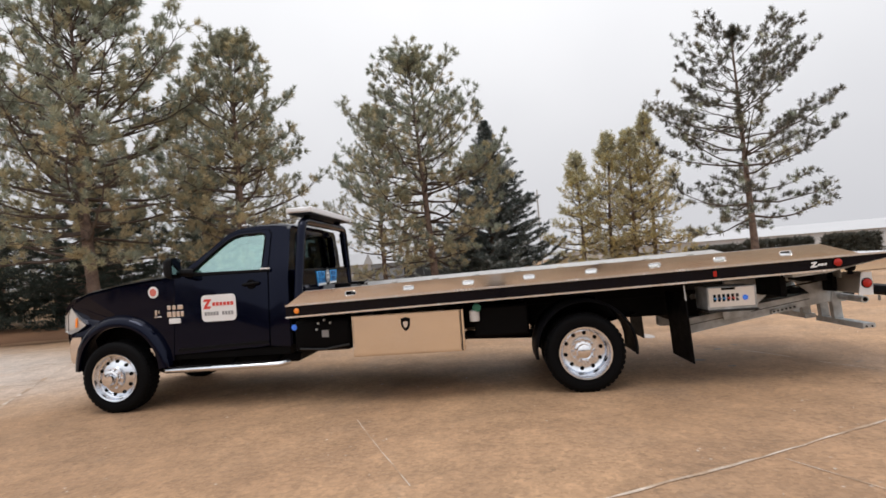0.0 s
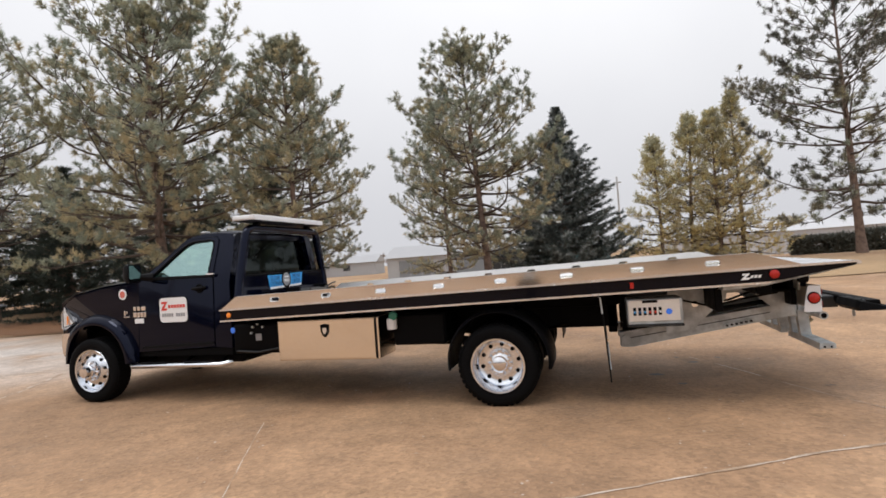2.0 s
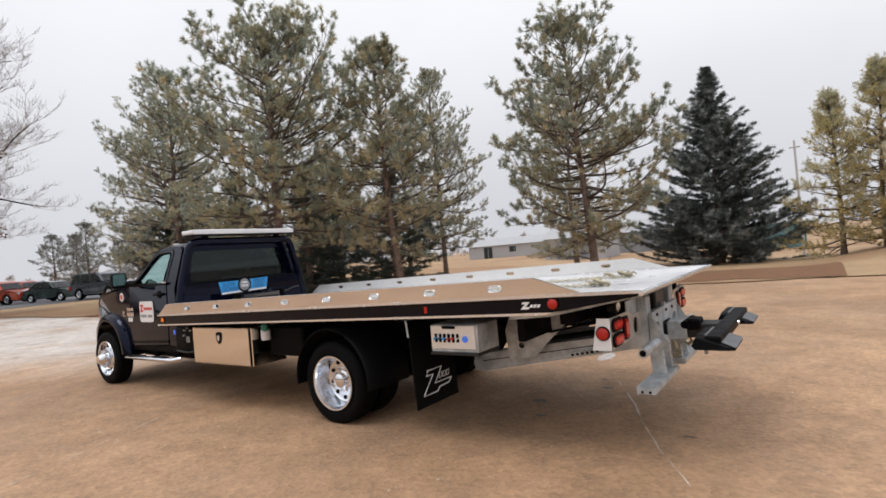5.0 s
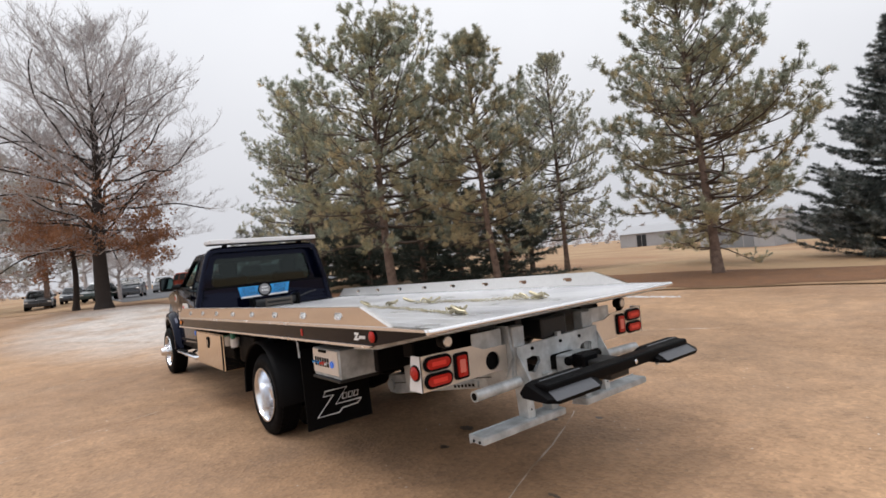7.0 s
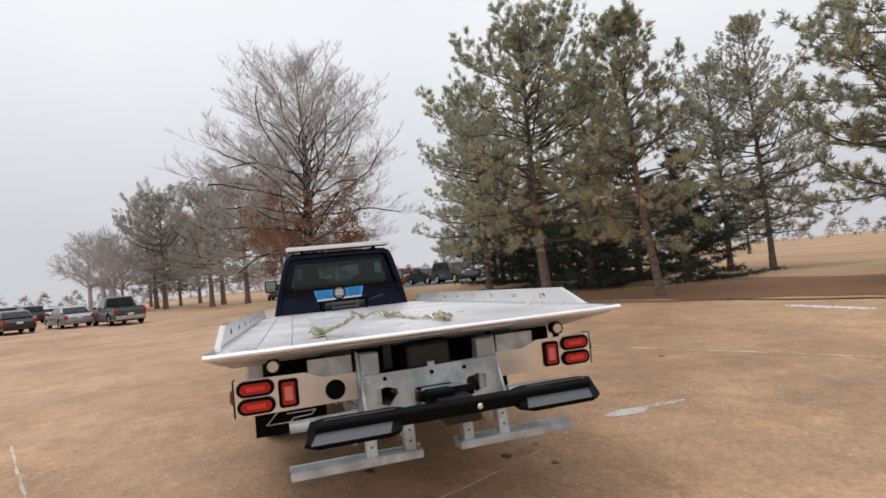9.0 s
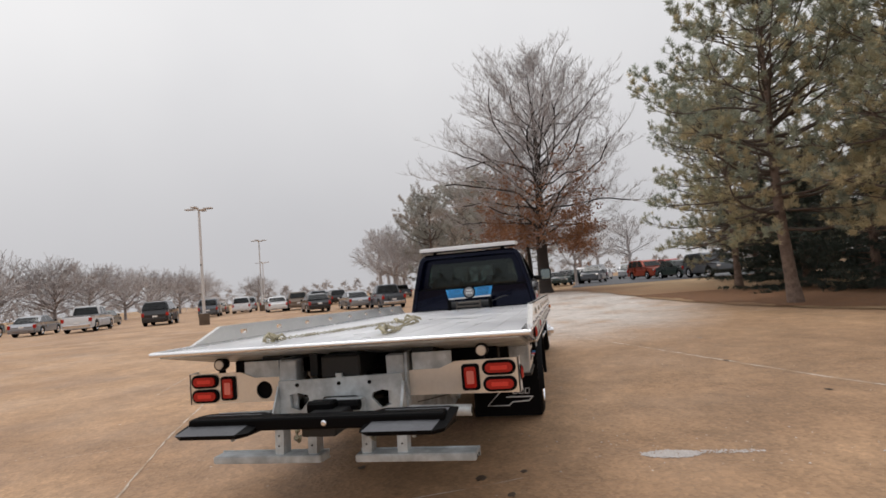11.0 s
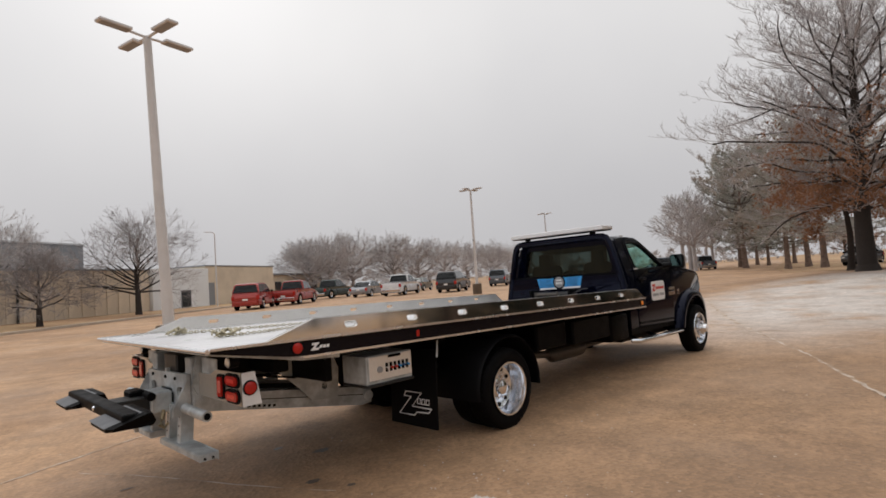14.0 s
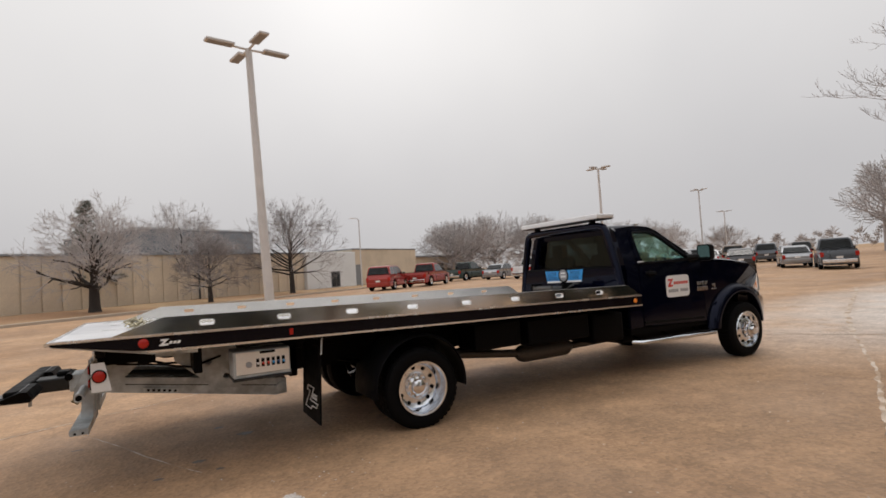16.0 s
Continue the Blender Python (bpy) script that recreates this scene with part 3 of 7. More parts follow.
# cab
def hw_at(z):
    """Half width of the cab at a height: upright to the belt, drawn in above it."""
    return 0.945 if z < 1.34 else 0.945 - 0.165 * (z - 1.34) / 0.50


def side_skin(outline, inner, s, holes=(), lift=0.0, thick=0.05, bevel=0.0):
    bm = slab(outline, lambda u, v, w: Vector((u, s * (hw_at(v) + lift - w), v)), 0.0, thick, holes, bevel)
    return bm


WINDOW = [(0.872, 1.392), (1.70, 1.375), (1.718, 1.71), (1.705, 1.752), (1.665, 1.770), (1.43, 1.766), (1.35, 1.745), (1.25, 1.690), (1.10, 1.574)]
DOOR = [(0.66, 0.56), (1.745, 0.60), (1.765, 1.37), (1.775, 1.755), (1.74, 1.80), (1.40, 1.795), (1.30, 1.755), (1.12, 1.620), (0.84, 1.405), (0.70, 1.36)]
for s_ in (-1, 1):
    d = part("door", side_skin(DOOR, 0, s_, [WINDOW], 0.006, 0.06, 0.006), M_PAINT, truck, "glossy navy cab door", smooth=True)
    part("door_glass", sheet([Vector((u, s_ * (hw_at(v) - 0.014), v)) for u, v in WINDOW]), M_DOORGLASS, d, "green-tinted side glass").visible_shadow = False
    gasket = bmesh.new()
    ring = [Vector((u, s_ * (hw_at(v) + 0.006), v)) for u, v in WINDOW]
    tube(ring + [ring[0]], 0.010, 6, gasket)
    part("window_gasket", gasket, M_PLASTIC, d)
    handle = bmesh.new()
    tube([(1.50, s_ * 0.955, 1.235), (1.53, s_ * 0.985, 1.240), (1.64, s_ * 0.985, 1.246), (1.67, s_ * 0.955, 1.248)], 0.016, 8, handle)
    part("door_handle", handle, M_PLASTIC, d, smooth=True)
    part("handle_cup", turned([(0.05, 0.0), (0.045, s_ * 0.004)], sides=20, centre=(1.585, s_ * 0.951, 1.238)), M_BLACK, d)
    part("belt_moulding", slab([(0.86, 1.365), (1.80, 1.358), (1.80, 1.378), (0.86, 1.385)], xz, s_ * 0.945, s_ * 0.962), M_PLASTIC, d)
    part("cab_badge", box(1.70, 1.80, s_ * 0.957, s_ * 0.964, 1.382, 1.396), M_SIGN, d)
    # body behind and below the door
    back = [(1.76, 0.60), (1.965, 0.58), (1.985, 1.30), (1.99, 1.60), (1.975, 1.76), (1.93, 1.82), (1.80, 1.838), (1.60, 1.845), (1.40, 1.832), (1.28, 1.782), (1.10, 1.645),
            (0.80, 1.425), (0.845, 1.408), (1.115, 1.622), (1.30, 1.762), (1.40, 1.800), (1.745, 1.806), (1.785, 1.758), (1.772, 1.37)]
    part("cab_side", side_skin(back, 0, s_, (), 0.0, 0.07, 0.006), M_PAINT, truck, "navy cab pillar and corner", smooth=True)
    part("rocker_panel", slab([(0.60, 0.50), (1.96, 0.50), (1.965, 0.585), (0.64, 0.555)], xz, s_ * 0.80, s_ * 0.93, (), 0.012), M_BLACK, truck)
    part("cab_lower_trim", slab([(0.70, 0.590), (1.74, 0.625), (1.74, 0.655), (0.72, 0.620)], xz, s_ * 0.950, s_ * 0.958), M_PLASTIC, d)
    # step bar
    st = bmesh.new()
    tube([(0.52, s_ * 0.90, 0.415), (0.58, s_ * 0.985, 0.405), (1.86, s_ * 0.985, 0.412), (1.92, s_ * 0.90, 0.42)], 0.038, 12, st, flat=0.8)
    part("step_bar", st, M_ALLOY, truck, "bright tubular step bar", smooth=True)
    for xa_, xb_, za_ in ((0.70, 1.10, 0.436), (1.35, 1.75, 0.441)):
        part("step_tread", box(xa_, xb_, s_ * 0.985 - 0.03, s_ * 0.985 + 0.03, za_, za_ + 0.008, 0.003), M_PLASTIC, truck)
    for x_ in (0.75, 1.30, 1.80):
        part("step_bracket", tube([(x_, s_ * 0.96, 0.41), (x_, s_ * 0.70, 0.52)], 0.02, 6), M_BLACK, truck)
    # front fender with an open arch
    arch = [(0.03 + 0.485 * math.cos(a), 0.40 + 0.50 * math.sin(a)) for a in (radians(k) for k in range(8, 175, 12))]
    fen = [(0.64, 0.50)] + [(0.52, 0.50)] + arch + [(-0.47, 0.50), (-0.62, 0.56), (-0.72, 0.78), (-0.70, 1.04), (-0.60, 1.155), (-0.35, 1.238), (0.10, 1.306), (0.66, 1.352), (0.69, 1.355), (0.655, 0.56)]
    part("front_fender", plan(slab(fen, xz, s_ * 0.945, s_ * 0.60, (), 0.012)), M_PAINT, truck, "navy front fender", smooth=True)
    # flare
    rings = []
    for k in range(1, 42):
        a = radians(180 * k / 42)
        c, sn = math.cos(a), math.sin(a)
        rings.append([Vector((0.03 + r * c, s_ * y, 0.40 + (r + 0.012) * sn)) for r, y in ((0.475, 0.90), (0.470, 1.005), (0.482, 1.030), (0.520, 1.035), (0.560, 1.018), (0.590, 0.968), (0.600, 0.925), (0.50, 0.90))])
    flare = loft(rings)
    part("wheel_flare", plan(flare), M_PAINT, truck, "navy wheel-arch flare", smooth=True)
    liner = loft([[Vector((0.03 + 0.50 * math.cos(a), s_ * y, 0.40 + 0.51 * math.sin(a))) for y in (0.55, 0.90)] for a in (radians(k) for k in range(0, 181, 15))], close=False, caps=False)
    part("wheel_liner", liner, M_BLACK, truck)
    # mirror
    mir = part("wing_mirror", loft([[Vector((x, s_ * (1.12 + dy), z)) for dy, z in oval(0, 1.455, w, h, 4, True)] for x, w, h in ((0.71, 0.08, 0.10), (0.745, 0.16, 0.17), (0.80, 0.20, 0.21), (0.835, 0.19, 0.205))]), M_PLASTIC, truck, "black wing mirror", smooth=True)
    part("mirror_glass", slab(oval(s_ * 1.12, 1.457, 0.16, 0.175, 4, True), yz, 0.836, 0.840), M_MIRROR, mir, "mirror glass")
    part("mirror_arm", tube([(0.90, s_ * 0.93, 1.40), (0.82, s_ * 1.02, 1.41), (0.79, s_ * 1.08, 1.43)], [0.05, 0.038, 0.035], 8), M_PLASTIC, mir, smooth=True)
    # lamp, badge
    hl = plan(slab([(-0.765, 0.86), (-0.755, 1.03), (-0.62, 1.105), (-0.47, 1.00), (-0.40, 0.93), (-0.52, 0.87), (-0.66, 0.84)], xz, s_ * 0.952, s_ * 0.78, (), 0.01))
    lamp = part("headlight", hl, M_CLEAR, truck, "clear headlight", smooth=True)
    part("turn_signal", plan(slab([(-0.545, 1.00), (-0.50, 1.015), (-0.525, 0.905), (-0.56, 0.90)], xz, s_ * 0.956, s_ * 0.95)), M_AMBER, lamp)
    if s_ < 0:
        part("fender_emblem", turned([(0.062, 0.0), (0.060, s_ * 0.004), (0.001, s_ * 0.005)], sides=24, centre=(0.44, s_ * 0.946, 1.225)), M_SIGN, truck, "round white and red emblem")
    if s_ < 0:
        part("emblem_mark", turned([(0.040, 0.0), (0.036, s_ * 0.003), (0.001, s_ * 0.003)], sides=18, centre=(0.44, s_ * 0.9515, 1.225)), M_REDPALE, truck)
    for u0, u1, v0, v1 in ((0.60, 0.64, 1.03, 1.075), (0.66, 0.70, 1.03, 1.075), (0.72, 0.785, 1.03, 1.075), (0.595, 0.645, 0.955, 1.01), (0.655, 0.695, 0.955, 1.01), (0.705, 0.745, 0.955, 1.01), (0.755, 0.79, 0.955, 1.01),
                           (0.45, 0.475, 0.98, 1.035), (0.44, 0.53, 0.957, 0.97), (0.49, 0.505, 1.0, 1.03)):
        part("model_badge", box(u0, u1, s_ * 0.950 - 0.004, s_ * 0.950 + 0.004, v0, v1, 0.002), M_CHROME, truck, "chrome badge bar")
    if s_ < 0:
        part("model_plaque", box(0.615, 0.75, s_ * 0.951 - 0.002, s_ * 0.951 + 0.002, 0.885, 0.940), M_SIGN, truck)
    # magnetic door sign: white with a red mark and plain bars
    SGX, SGZ = (1.205, 1.02) if s_ < 0 else (1.14, 1.05)
    sg = part("door_sign", slab(oval(SGX, SGZ, 0.40, 0.275, 4, True), xz, s_ * 0.953, s_ * 0.958), M_SIGN, truck, "white rounded door sign with a red mark and grey bars")
    flip = -s_
    zig = [(-0.165, 0.095), (-0.075, 0.095), (-0.10, 0.065), (-0.13, 0.02), (-0.085, 0.02), (-0.10, -0.005), (-0.175, -0.005), (-0.16, 0.03), (-0.125, 0.07), (-0.172, 0.07)]
    part("sign_mark", slab([(SGX + flip * u, SGZ + v) for u, v in zig], xz, s_ * 0.9585, s_ * 0.961), M_SIGNRED, sg)
    for k in range(6):
        u = -0.07 + 0.042 * k
        part("mark_bar", box(min(SGX + flip * u, SGX + flip * (u + 0.032)), max(SGX + flip * u, SGX + flip * (u + 0.032)), s_ * 0.9597 - 0.0012, s_ * 0.9597 + 0.0012, SGZ + 0.022, SGZ + 0.058), M_SIGNRED, sg)
    for k in range(10):
        if k == 5:
            continue
        u = -0.165 + 0.034 * k
        a, b = SGX + flip * u, SGX + flip * (u + 0.025)
        part("sign_bar", box(min(a, b), max(a, b), s_ * 0.9597 - 0.0012, s_ * 0.9597 + 0.0012, SGZ - 0.075, SGZ - 0.037), M_SIGNGREY, sg)

# hood, cowl, grille and bumper
secs = []
for x, z, dome in ((-0.78, 1.03, 0.01), (-0.76, 1.10, 0.03), (-0.70, 1.155, 0.05), (-0.58, 1.205, 0.065), (-0.30, 1.270, 0.08), (0.10, 1.328, 0.085), (0.50, 1.362, 0.07), (0.74, 1.378, 0.055)):
    top = [(-0.945, 0.0), (-0.90, 0.018), (-0.80, 0.030), (-0.62, dome * 0.55), (-0.46, dome * 0.75), (-0.36, dome), (0.36, dome), (0.46, dome * 0.75), (0.62, dome * 0.55), (0.80, 0.030), (0.90, 0.018), (0.945, 0.0)]
    secs.append([Vector((x, y, z + h)) for y, h in top] + [Vector((x, y, z - 0.05)) for y in (0.90, -0.90)])
part("hood", plan(loft(secs)), M_PAINT, truck, "glossy navy hood", smooth=True)
core = []
for x, w, z0, z1 in ((-0.70, 0.70, 0.62, 1.02), (-0.5, 0.66, 0.60, 1.10), (0.5, 0.60, 0.60, 1.28), (0.75, 0.60, 0.60, 1.33)):
    core.append([Vector((x, -w, z0)), Vector((x, w, z0)), Vector((x, w, z1)), Vector((x, -w, z1))])
part("engine_bay", loft(core), M_BLACK, truck)
part("grille", plan(slab([(-0.62, 0.80), (0.62, 0.80), (0.58, 1.08), (-0.58, 1.08)], yz, -0.80, -0.70, (), 0.02)), M_CHROME, truck)
for u in (-0.40, -0.14, 0.14, 0.40):
    part("grille_mesh", box(-0.806, -0.799, u - 0.10, u + 0.10, 0.83, 1.05), M_BLACK, truck)
bump = []
for k in range(25):
    y = -0.93 + 1.86 * k / 24
    x = -0.88 + 0.30 * abs(y / 0.93) ** 3.2
    bump.append([Vector((x + dx, y, z)) for dx, z in ((0.02, 0.52), (-0.01, 0.56), (-0.02, 0.66), (-0.01, 0.76), (0.03, 0.80), (0.14, 0.80), (0.14, 0.52))])
part("front_bumper", loft(bump), M_CHROME, truck, "chrome front bumper", smooth=True)

# floor, back wall, roof, glass and seats
# black block added to darken the gap between doors and step bars
part("cab_gap_block", box(0.60, 2.00, -0.80, 0.80, 0.395, 0.505, 0.03), M_BLACK, truck)
part("cab_floor", box(0.62, 1.95, -0.88, 0.88, 0.50, 0.62, 0.01), M_BLACK, truck)
part("firewall", box(0.70, 0.78, -0.86, 0.86, 0.60, 1.36, 0.01), M_BLACK, truck)
dash = loft([[Vector((x, y, z)) for x, z in ((0.80, 0.95), (1.05, 0.98), (1.10, 1.18), (0.98, 1.30), (0.80, 1.37))] for y in (-0.85, 0.85)])
part("dashboard", dash, M_SEAT, truck)
REARWIN = [(-0.70, 1.36), (0.70, 1.36), (0.745, 1.42), (0.675, 1.725), (0.615, 1.772), (-0.615, 1.772), (-0.675, 1.725), (-0.745, 1.42)]
wall = [(-0.93, 0.60), (0.93, 0.60), (0.935, 1.30), (0.90, 1.44), (0.80, 1.79), (0.74, 1.83), (-0.74, 1.83), (-0.80, 1.79), (-0.90, 1.44), (-0.935, 1.30)]
part("cab_back_wall", slab(wall, yz, 1.915, 1.985, [REARWIN], 0.004), M_PAINT, truck, "navy cab back wall", smooth=True)
part("rear_glass", sheet([Vector((1.948, u, v)) for u, v in REARWIN]), M_REARGLASS, truck, "dark rear window").visible_shadow = False
roof = []
for x, z, w in ((1.22, 1.752, 0.80), (1.30, 1.800, 0.795), (1.42, 1.845, 0.79), (1.60, 1.862, 0.785), (1.80, 1.858, 0.785), (1.92, 1.842, 0.785), (1.975, 1.805, 0.79)):
    roof.append([Vector((x, y, z + h)) for y, h in ((-w, -0.045), (-w * 0.96, -0.012), (-w * 0.85, 0.012), (-w * 0.4, 0.034), (w * 0.4, 0.034), (w * 0.85, 0.012), (w * 0.96, -0.012), (w, -0.045))] + [Vector((x, y, z - 0.05)) for y in (w * 0.8, -w * 0.8)])
part("roof", loft(roof), M_PAINT, truck, "glossy navy roof", smooth=True)
for y in (-0.56, -0.18, 0.0, 0.18, 0.56):
    part("roof_marker", box(1.34, 1.43, y - 0.04, y + 0.04, 1.872, 1.895, 0.01, seg=2), M_CLEAR, truck)
ws = loft([[Vector((0.78, -0.86, 1.385)), Vector((0.74, -0.4, 1.40)), Vector((0.74, 0.4, 1.40)), Vector((0.78, 0.86, 1.385))],
           [Vector((1.25, -0.765, 1.765)), Vector((1.20, -0.4, 1.79)), Vector((1.20, 0.4, 1.79)), Vector((1.25, 0.765, 1.765))]], close=False, caps=False)
part("windshield", ws, M_GLASS, truck, "green-tinted windshield").visible_shadow = False
part("cowl", box(0.66, 0.80, -0.88, 0.88, 1.34, 1.392, 0.01), M_PLASTIC, truck)
for y_ in (-0.45, 0.0, 0.45):
    if y_:
        st = part("seat", loft([[Vector((x, y_ + dy, z)) for dy, z in oval(0, 1.16, w, 0.72, 4, True)] for x, w in ((1.72, 0.44), (1.80, 0.52), (1.86, 0.46))]), M_SEAT, truck, smooth=True)
        part("headrest", loft([[Vector((x, y_ + dy, z)) for dy, z in oval(0, 1.60, w, 0.19, 4, True)] for x, w in ((1.75, 0.20), (1.80, 0.26), (1.85, 0.20))]), M_SEAT, st, smooth=True)
part("seat_cushion", box(1.25, 1.80, -0.72, 0.72, 0.70, 0.90, 0.05, seg=2), M_SEAT, truck, smooth=True)
wheel_ring = [Vector((1.14 + 0.07 * math.sin(a), -0.43 + 0.19 * math.cos(a), 1.24 + 0.18 * math.sin(a))) for a in (2 * math.pi * k / 20 for k in range(21))]
part("steering_wheel", tube(wheel_ring, 0.016, 6), M_SEAT, truck, smooth=True)

# the cab sits a little skewed to the bed and its nose is short
for ob_ in list(bpy.data.objects):
    if ob_.type == "MESH" and ob_.data.vertices and ob_.parent and ob_.matrix_local.is_identity and not ob_.parent.name.startswith("wheel"):
        if max(v.co.x for v in ob_.data.vertices) > 2.05:
            continue
        for v in ob_.data.vertices:
            if v.co.x < -0.45:
                v.co.x = -0.45 + (v.co.x + 0.45) * 0.84
            v.co.y += 0.026 * (2.05 - v.co.x)
            v.co.x -= 0.065 * v.co.y * min(1.0, max(0.0, (1.5 - v.co.x) / 1.2))

# ---- carrier bed, tipped slightly up towards the tail ----
def zb(x):
    """Height of the middle of the bed's side band."""
    return 0.949 + 0.0206 * (x - 2.15)


BED0, BED1 = 2.040, 7.665


def bed_plate(outline, s, y0, y1, holes=()):
    return slab(outline, lambda u, v, w: Vector((u, s * w, zb(u) + v)), y0, y1, holes)


SLOTS = [6.68 - 0.57 * k for k in range(8)]
for s_ in (-1, 1):
    band = [(BED0, -0.048), (7.02, -0.052), (7.16, -0.044), (BED1 - 0.02, 0.030), (BED1, 0.048), (BED0, 0.048)]
    part("side_band", bed_plate(band, s_, 1.196, 1.150), M_BAND, truck, "black decal band along the bed side")
    part("lower_trim", bed_plate([(BED0, -0.064), (7.05, -0.067), (7.10, -0.050), (BED0, -0.048)], s_, 1.206, 1.150), M_TRIM, truck)
    part("upper_trim", bed_plate([(BED0, 0.048), (BED1, 0.048), (BED1 - 0.01, 0.062), (7.3, 0.066), (BED0, 0.066)], s_, 1.208, 1.150), M_TRIM, truck)
    # upright rail with open tie-down slots
    rail = [(BED0 + 0.02, 0.066), (7.30, 0.066), (6.97, 0.182), (2.24, 0.182)]
    holes = [oval(x, 0.124, 0.105, 0.036, 4) for x in SLOTS]

    def lean(u, v, w, s=s_):
        return Vector((u, s * (1.198 - (0.0042 if s > 0 else 0.0) * (v - 0.066) / 0.119 - w), zb(u) + v))
    part("side_rail", slab(rail, lean, 0.0, 0.028, holes), M_STAINLESS, truck, "polished stainless side rail with oval slots")
    part("rail_inner_skin", slab([(u, v + 0.002) for u, v in rail], lean, 0.030, 0.034, [oval(x, 0.126, 0.105, 0.036, 4) for x in SLOTS]), M_BRUSHED, truck, "satin inner face of the rail")
    for x in SLOTS:
        rim_pts = [lean(u, v, -0.002) for u, v in oval(x, 0.124, 0.110, 0.041, 4)]
        part("slot_rim", tube(rim_pts + [rim_pts[0]], 0.0028, 4), M_STAINLESS, truck)
    # lamps on the band
    for x, r, mt, nm in ((2.15, 0.026, M_AMBER, "amber_marker"), (7.105, 0.034, M_RED, "red_side_lamp")):
        c = (x, s_ * 1.196, zb(x) + (0.0 if r < 0.03 else 0.004))
        lm = part(nm, turned([(r, 0.0), (r, s_ * 0.012), (r * 0.7, s_ * 0.018), (0.001, s_ * 0.020)], sides=24, centre=c), mt, truck, smooth=True)
        part("lamp_bezel", tube([(c[0] + r * 1.08 * math.cos(a), c[1] + s_ * 0.004, c[2] + r * 1.08 * math.sin(a)) for a in (2 * math.pi * k / 20 for k in range(21))], 0.004, 5), M_PLASTIC, lm)
    part("red_reflector", box(6.045, 6.075, s_ * 1.198 - 0.004, s_ * 1.198 + 0.004, zb(6.06) - 0.028, zb(6.06) + 0.022, 0.003), M_RED, truck)
    lg = bmesh.new()
    f = -s_
    zig = [(-0.085, 0.030), (-0.015, 0.030), (-0.060, -0.012), (-0.020, -0.012), (-0.028, -0.030), (-0.105, -0.030), (-0.058, 0.013), (-0.090, 0.013)]
    add(lg, bed_plate([(6.940 + f * (u * 0.78 + 0.012), v * 0.80) for u, v in zig], s_, 1.2005, 1.196))
    for k in range(3):
        u = -0.02 + 0.034 * k
        q = [(u + 0.012, 0.016), (u + 0.036, 0.016), (u + 0.024, -0.016), (u, -0.016)]
        add(lg, bed_plate([(6.940 + f * (a * 0.78 + 0.012), b * 0.62 - 0.004) for a, b in q], s_, 1.2005, 1.196))
    part("bed_mark", lg, M_SIGN, truck, "white slanted mark")

# deck of aluminium planks, tapering at the tail
PL = 12
for k in range(PL):
    y0 = -1.152 + 2.304 * k / PL
    y1 = y0 + 2.304 / PL - 0.003
    pl = []
    for x, lo in ((BED0, 0.012), (7.15, 0.012), (BED1, 0.040)):
        pl.append([Vector((x, y0, zb(x) + lo)), Vector((x, y1, zb(x) + lo)), Vector((x, y1, zb(x) + 0.048)), Vector((x, y1 - 0.005, zb(x) + 0.054)), Vector((x, y0 + 0.005, zb(x) + 0.054)), Vector((x, y0, zb(x) + 0.048))])
    part("deck_plank", loft(pl), M_DECK, truck, "pale aluminium deck plank")
part("tail_edge", tube([(BED1 + 0.005, -1.20, zb(BED1) + 0.046), (BED1 + 0.005, 1.20, zb(BED1) + 0.046)], 0.016, 10), M_TRIM, truck, smooth=True)
# underside of the bed
for s_ in (-1, 1):
    part("bed_sill", bed_plate([(2.2, -0.19), (6.6, -0.19), (7.0, -0.10), (7.05, 0.010), (2.2, 0.010)], s_, 0.36, 0.44), M_GREY, truck)
    part("bed_edge_beam", bed_plate([(2.12, -0.045), (7.0, -0.048), (7.05, 0.010), (2.12, 0.010)], s_, 1.02, 1.148), M_GREY, truck)
for k in range(13):
    x = 2.3 + 0.38 * k
    part("cross_member", box(x, x + 0.06, -1.02, 1.02, zb(x) - 0.07, zb(x) + 0.010), M_GREY, truck)
part("tail_underside", slab([(6.75, -0.10), (7.05, -0.085), (7.66, 0.022), (7.66, 0.038), (6.75, 0.010)], lambda u, v, w: Vector((u, w, zb(u) + v)), -1.14, 1.14), M_GALV, truck)
for s_ in (-1, 1):
    part("subframe_rail", slab([(2.2, 0.80), (5.95, 0.80), (6.05, 0.86), (6.05, 0.90), (2.2, 0.87)], xz, s_ * 0.36, s_ * 0.45), M_BLACK, truck)

# headache rack over the cab
def rack_post(s):
    return [(2.085, s * 0.985, 0.99), (2.088, s * 0.955, 1.12), (2.092, s * 0.905, 1.36), (2.100, s * 0.82, 1.68), (2.104, s * 0.785, 1.79), (2.106, s * 0.755, 1.840), (2.108, s * 0.70, 1.862), (2.11, s * 0.60, 1.868)]


rk = part("headache_rack", tube(rack_post(-1) + [(2.11, 0, 1.868)] + rack_post(1)[::-1], 0.045, 12), M_PAINT, truck, "dark bent-tube headache rack", smooth=True)
part("rack_panel", slab([(-0.955, 1.00), (0.955, 1.00), (0.905, 1.335), (-0.905, 1.335)], yz, 2.075, 2.105, (), 0.006), M_PAINT, rk, "navy lower panel")
for s_ in (-1, 1):
    part("rack_gusset", slab([(s_ * 0.88, 1.335), (s_ * 0.905, 1.335), (s_ * 0.775, 1.80), (s_ * 0.745, 1.80)], yz, 2.055, 2.14), M_PAINT, rk)
part("rack_foot", box(2.06, 2.15, -1.02, 1.02, 0.965, 1.01, 0.006), M_BLACK, rk)
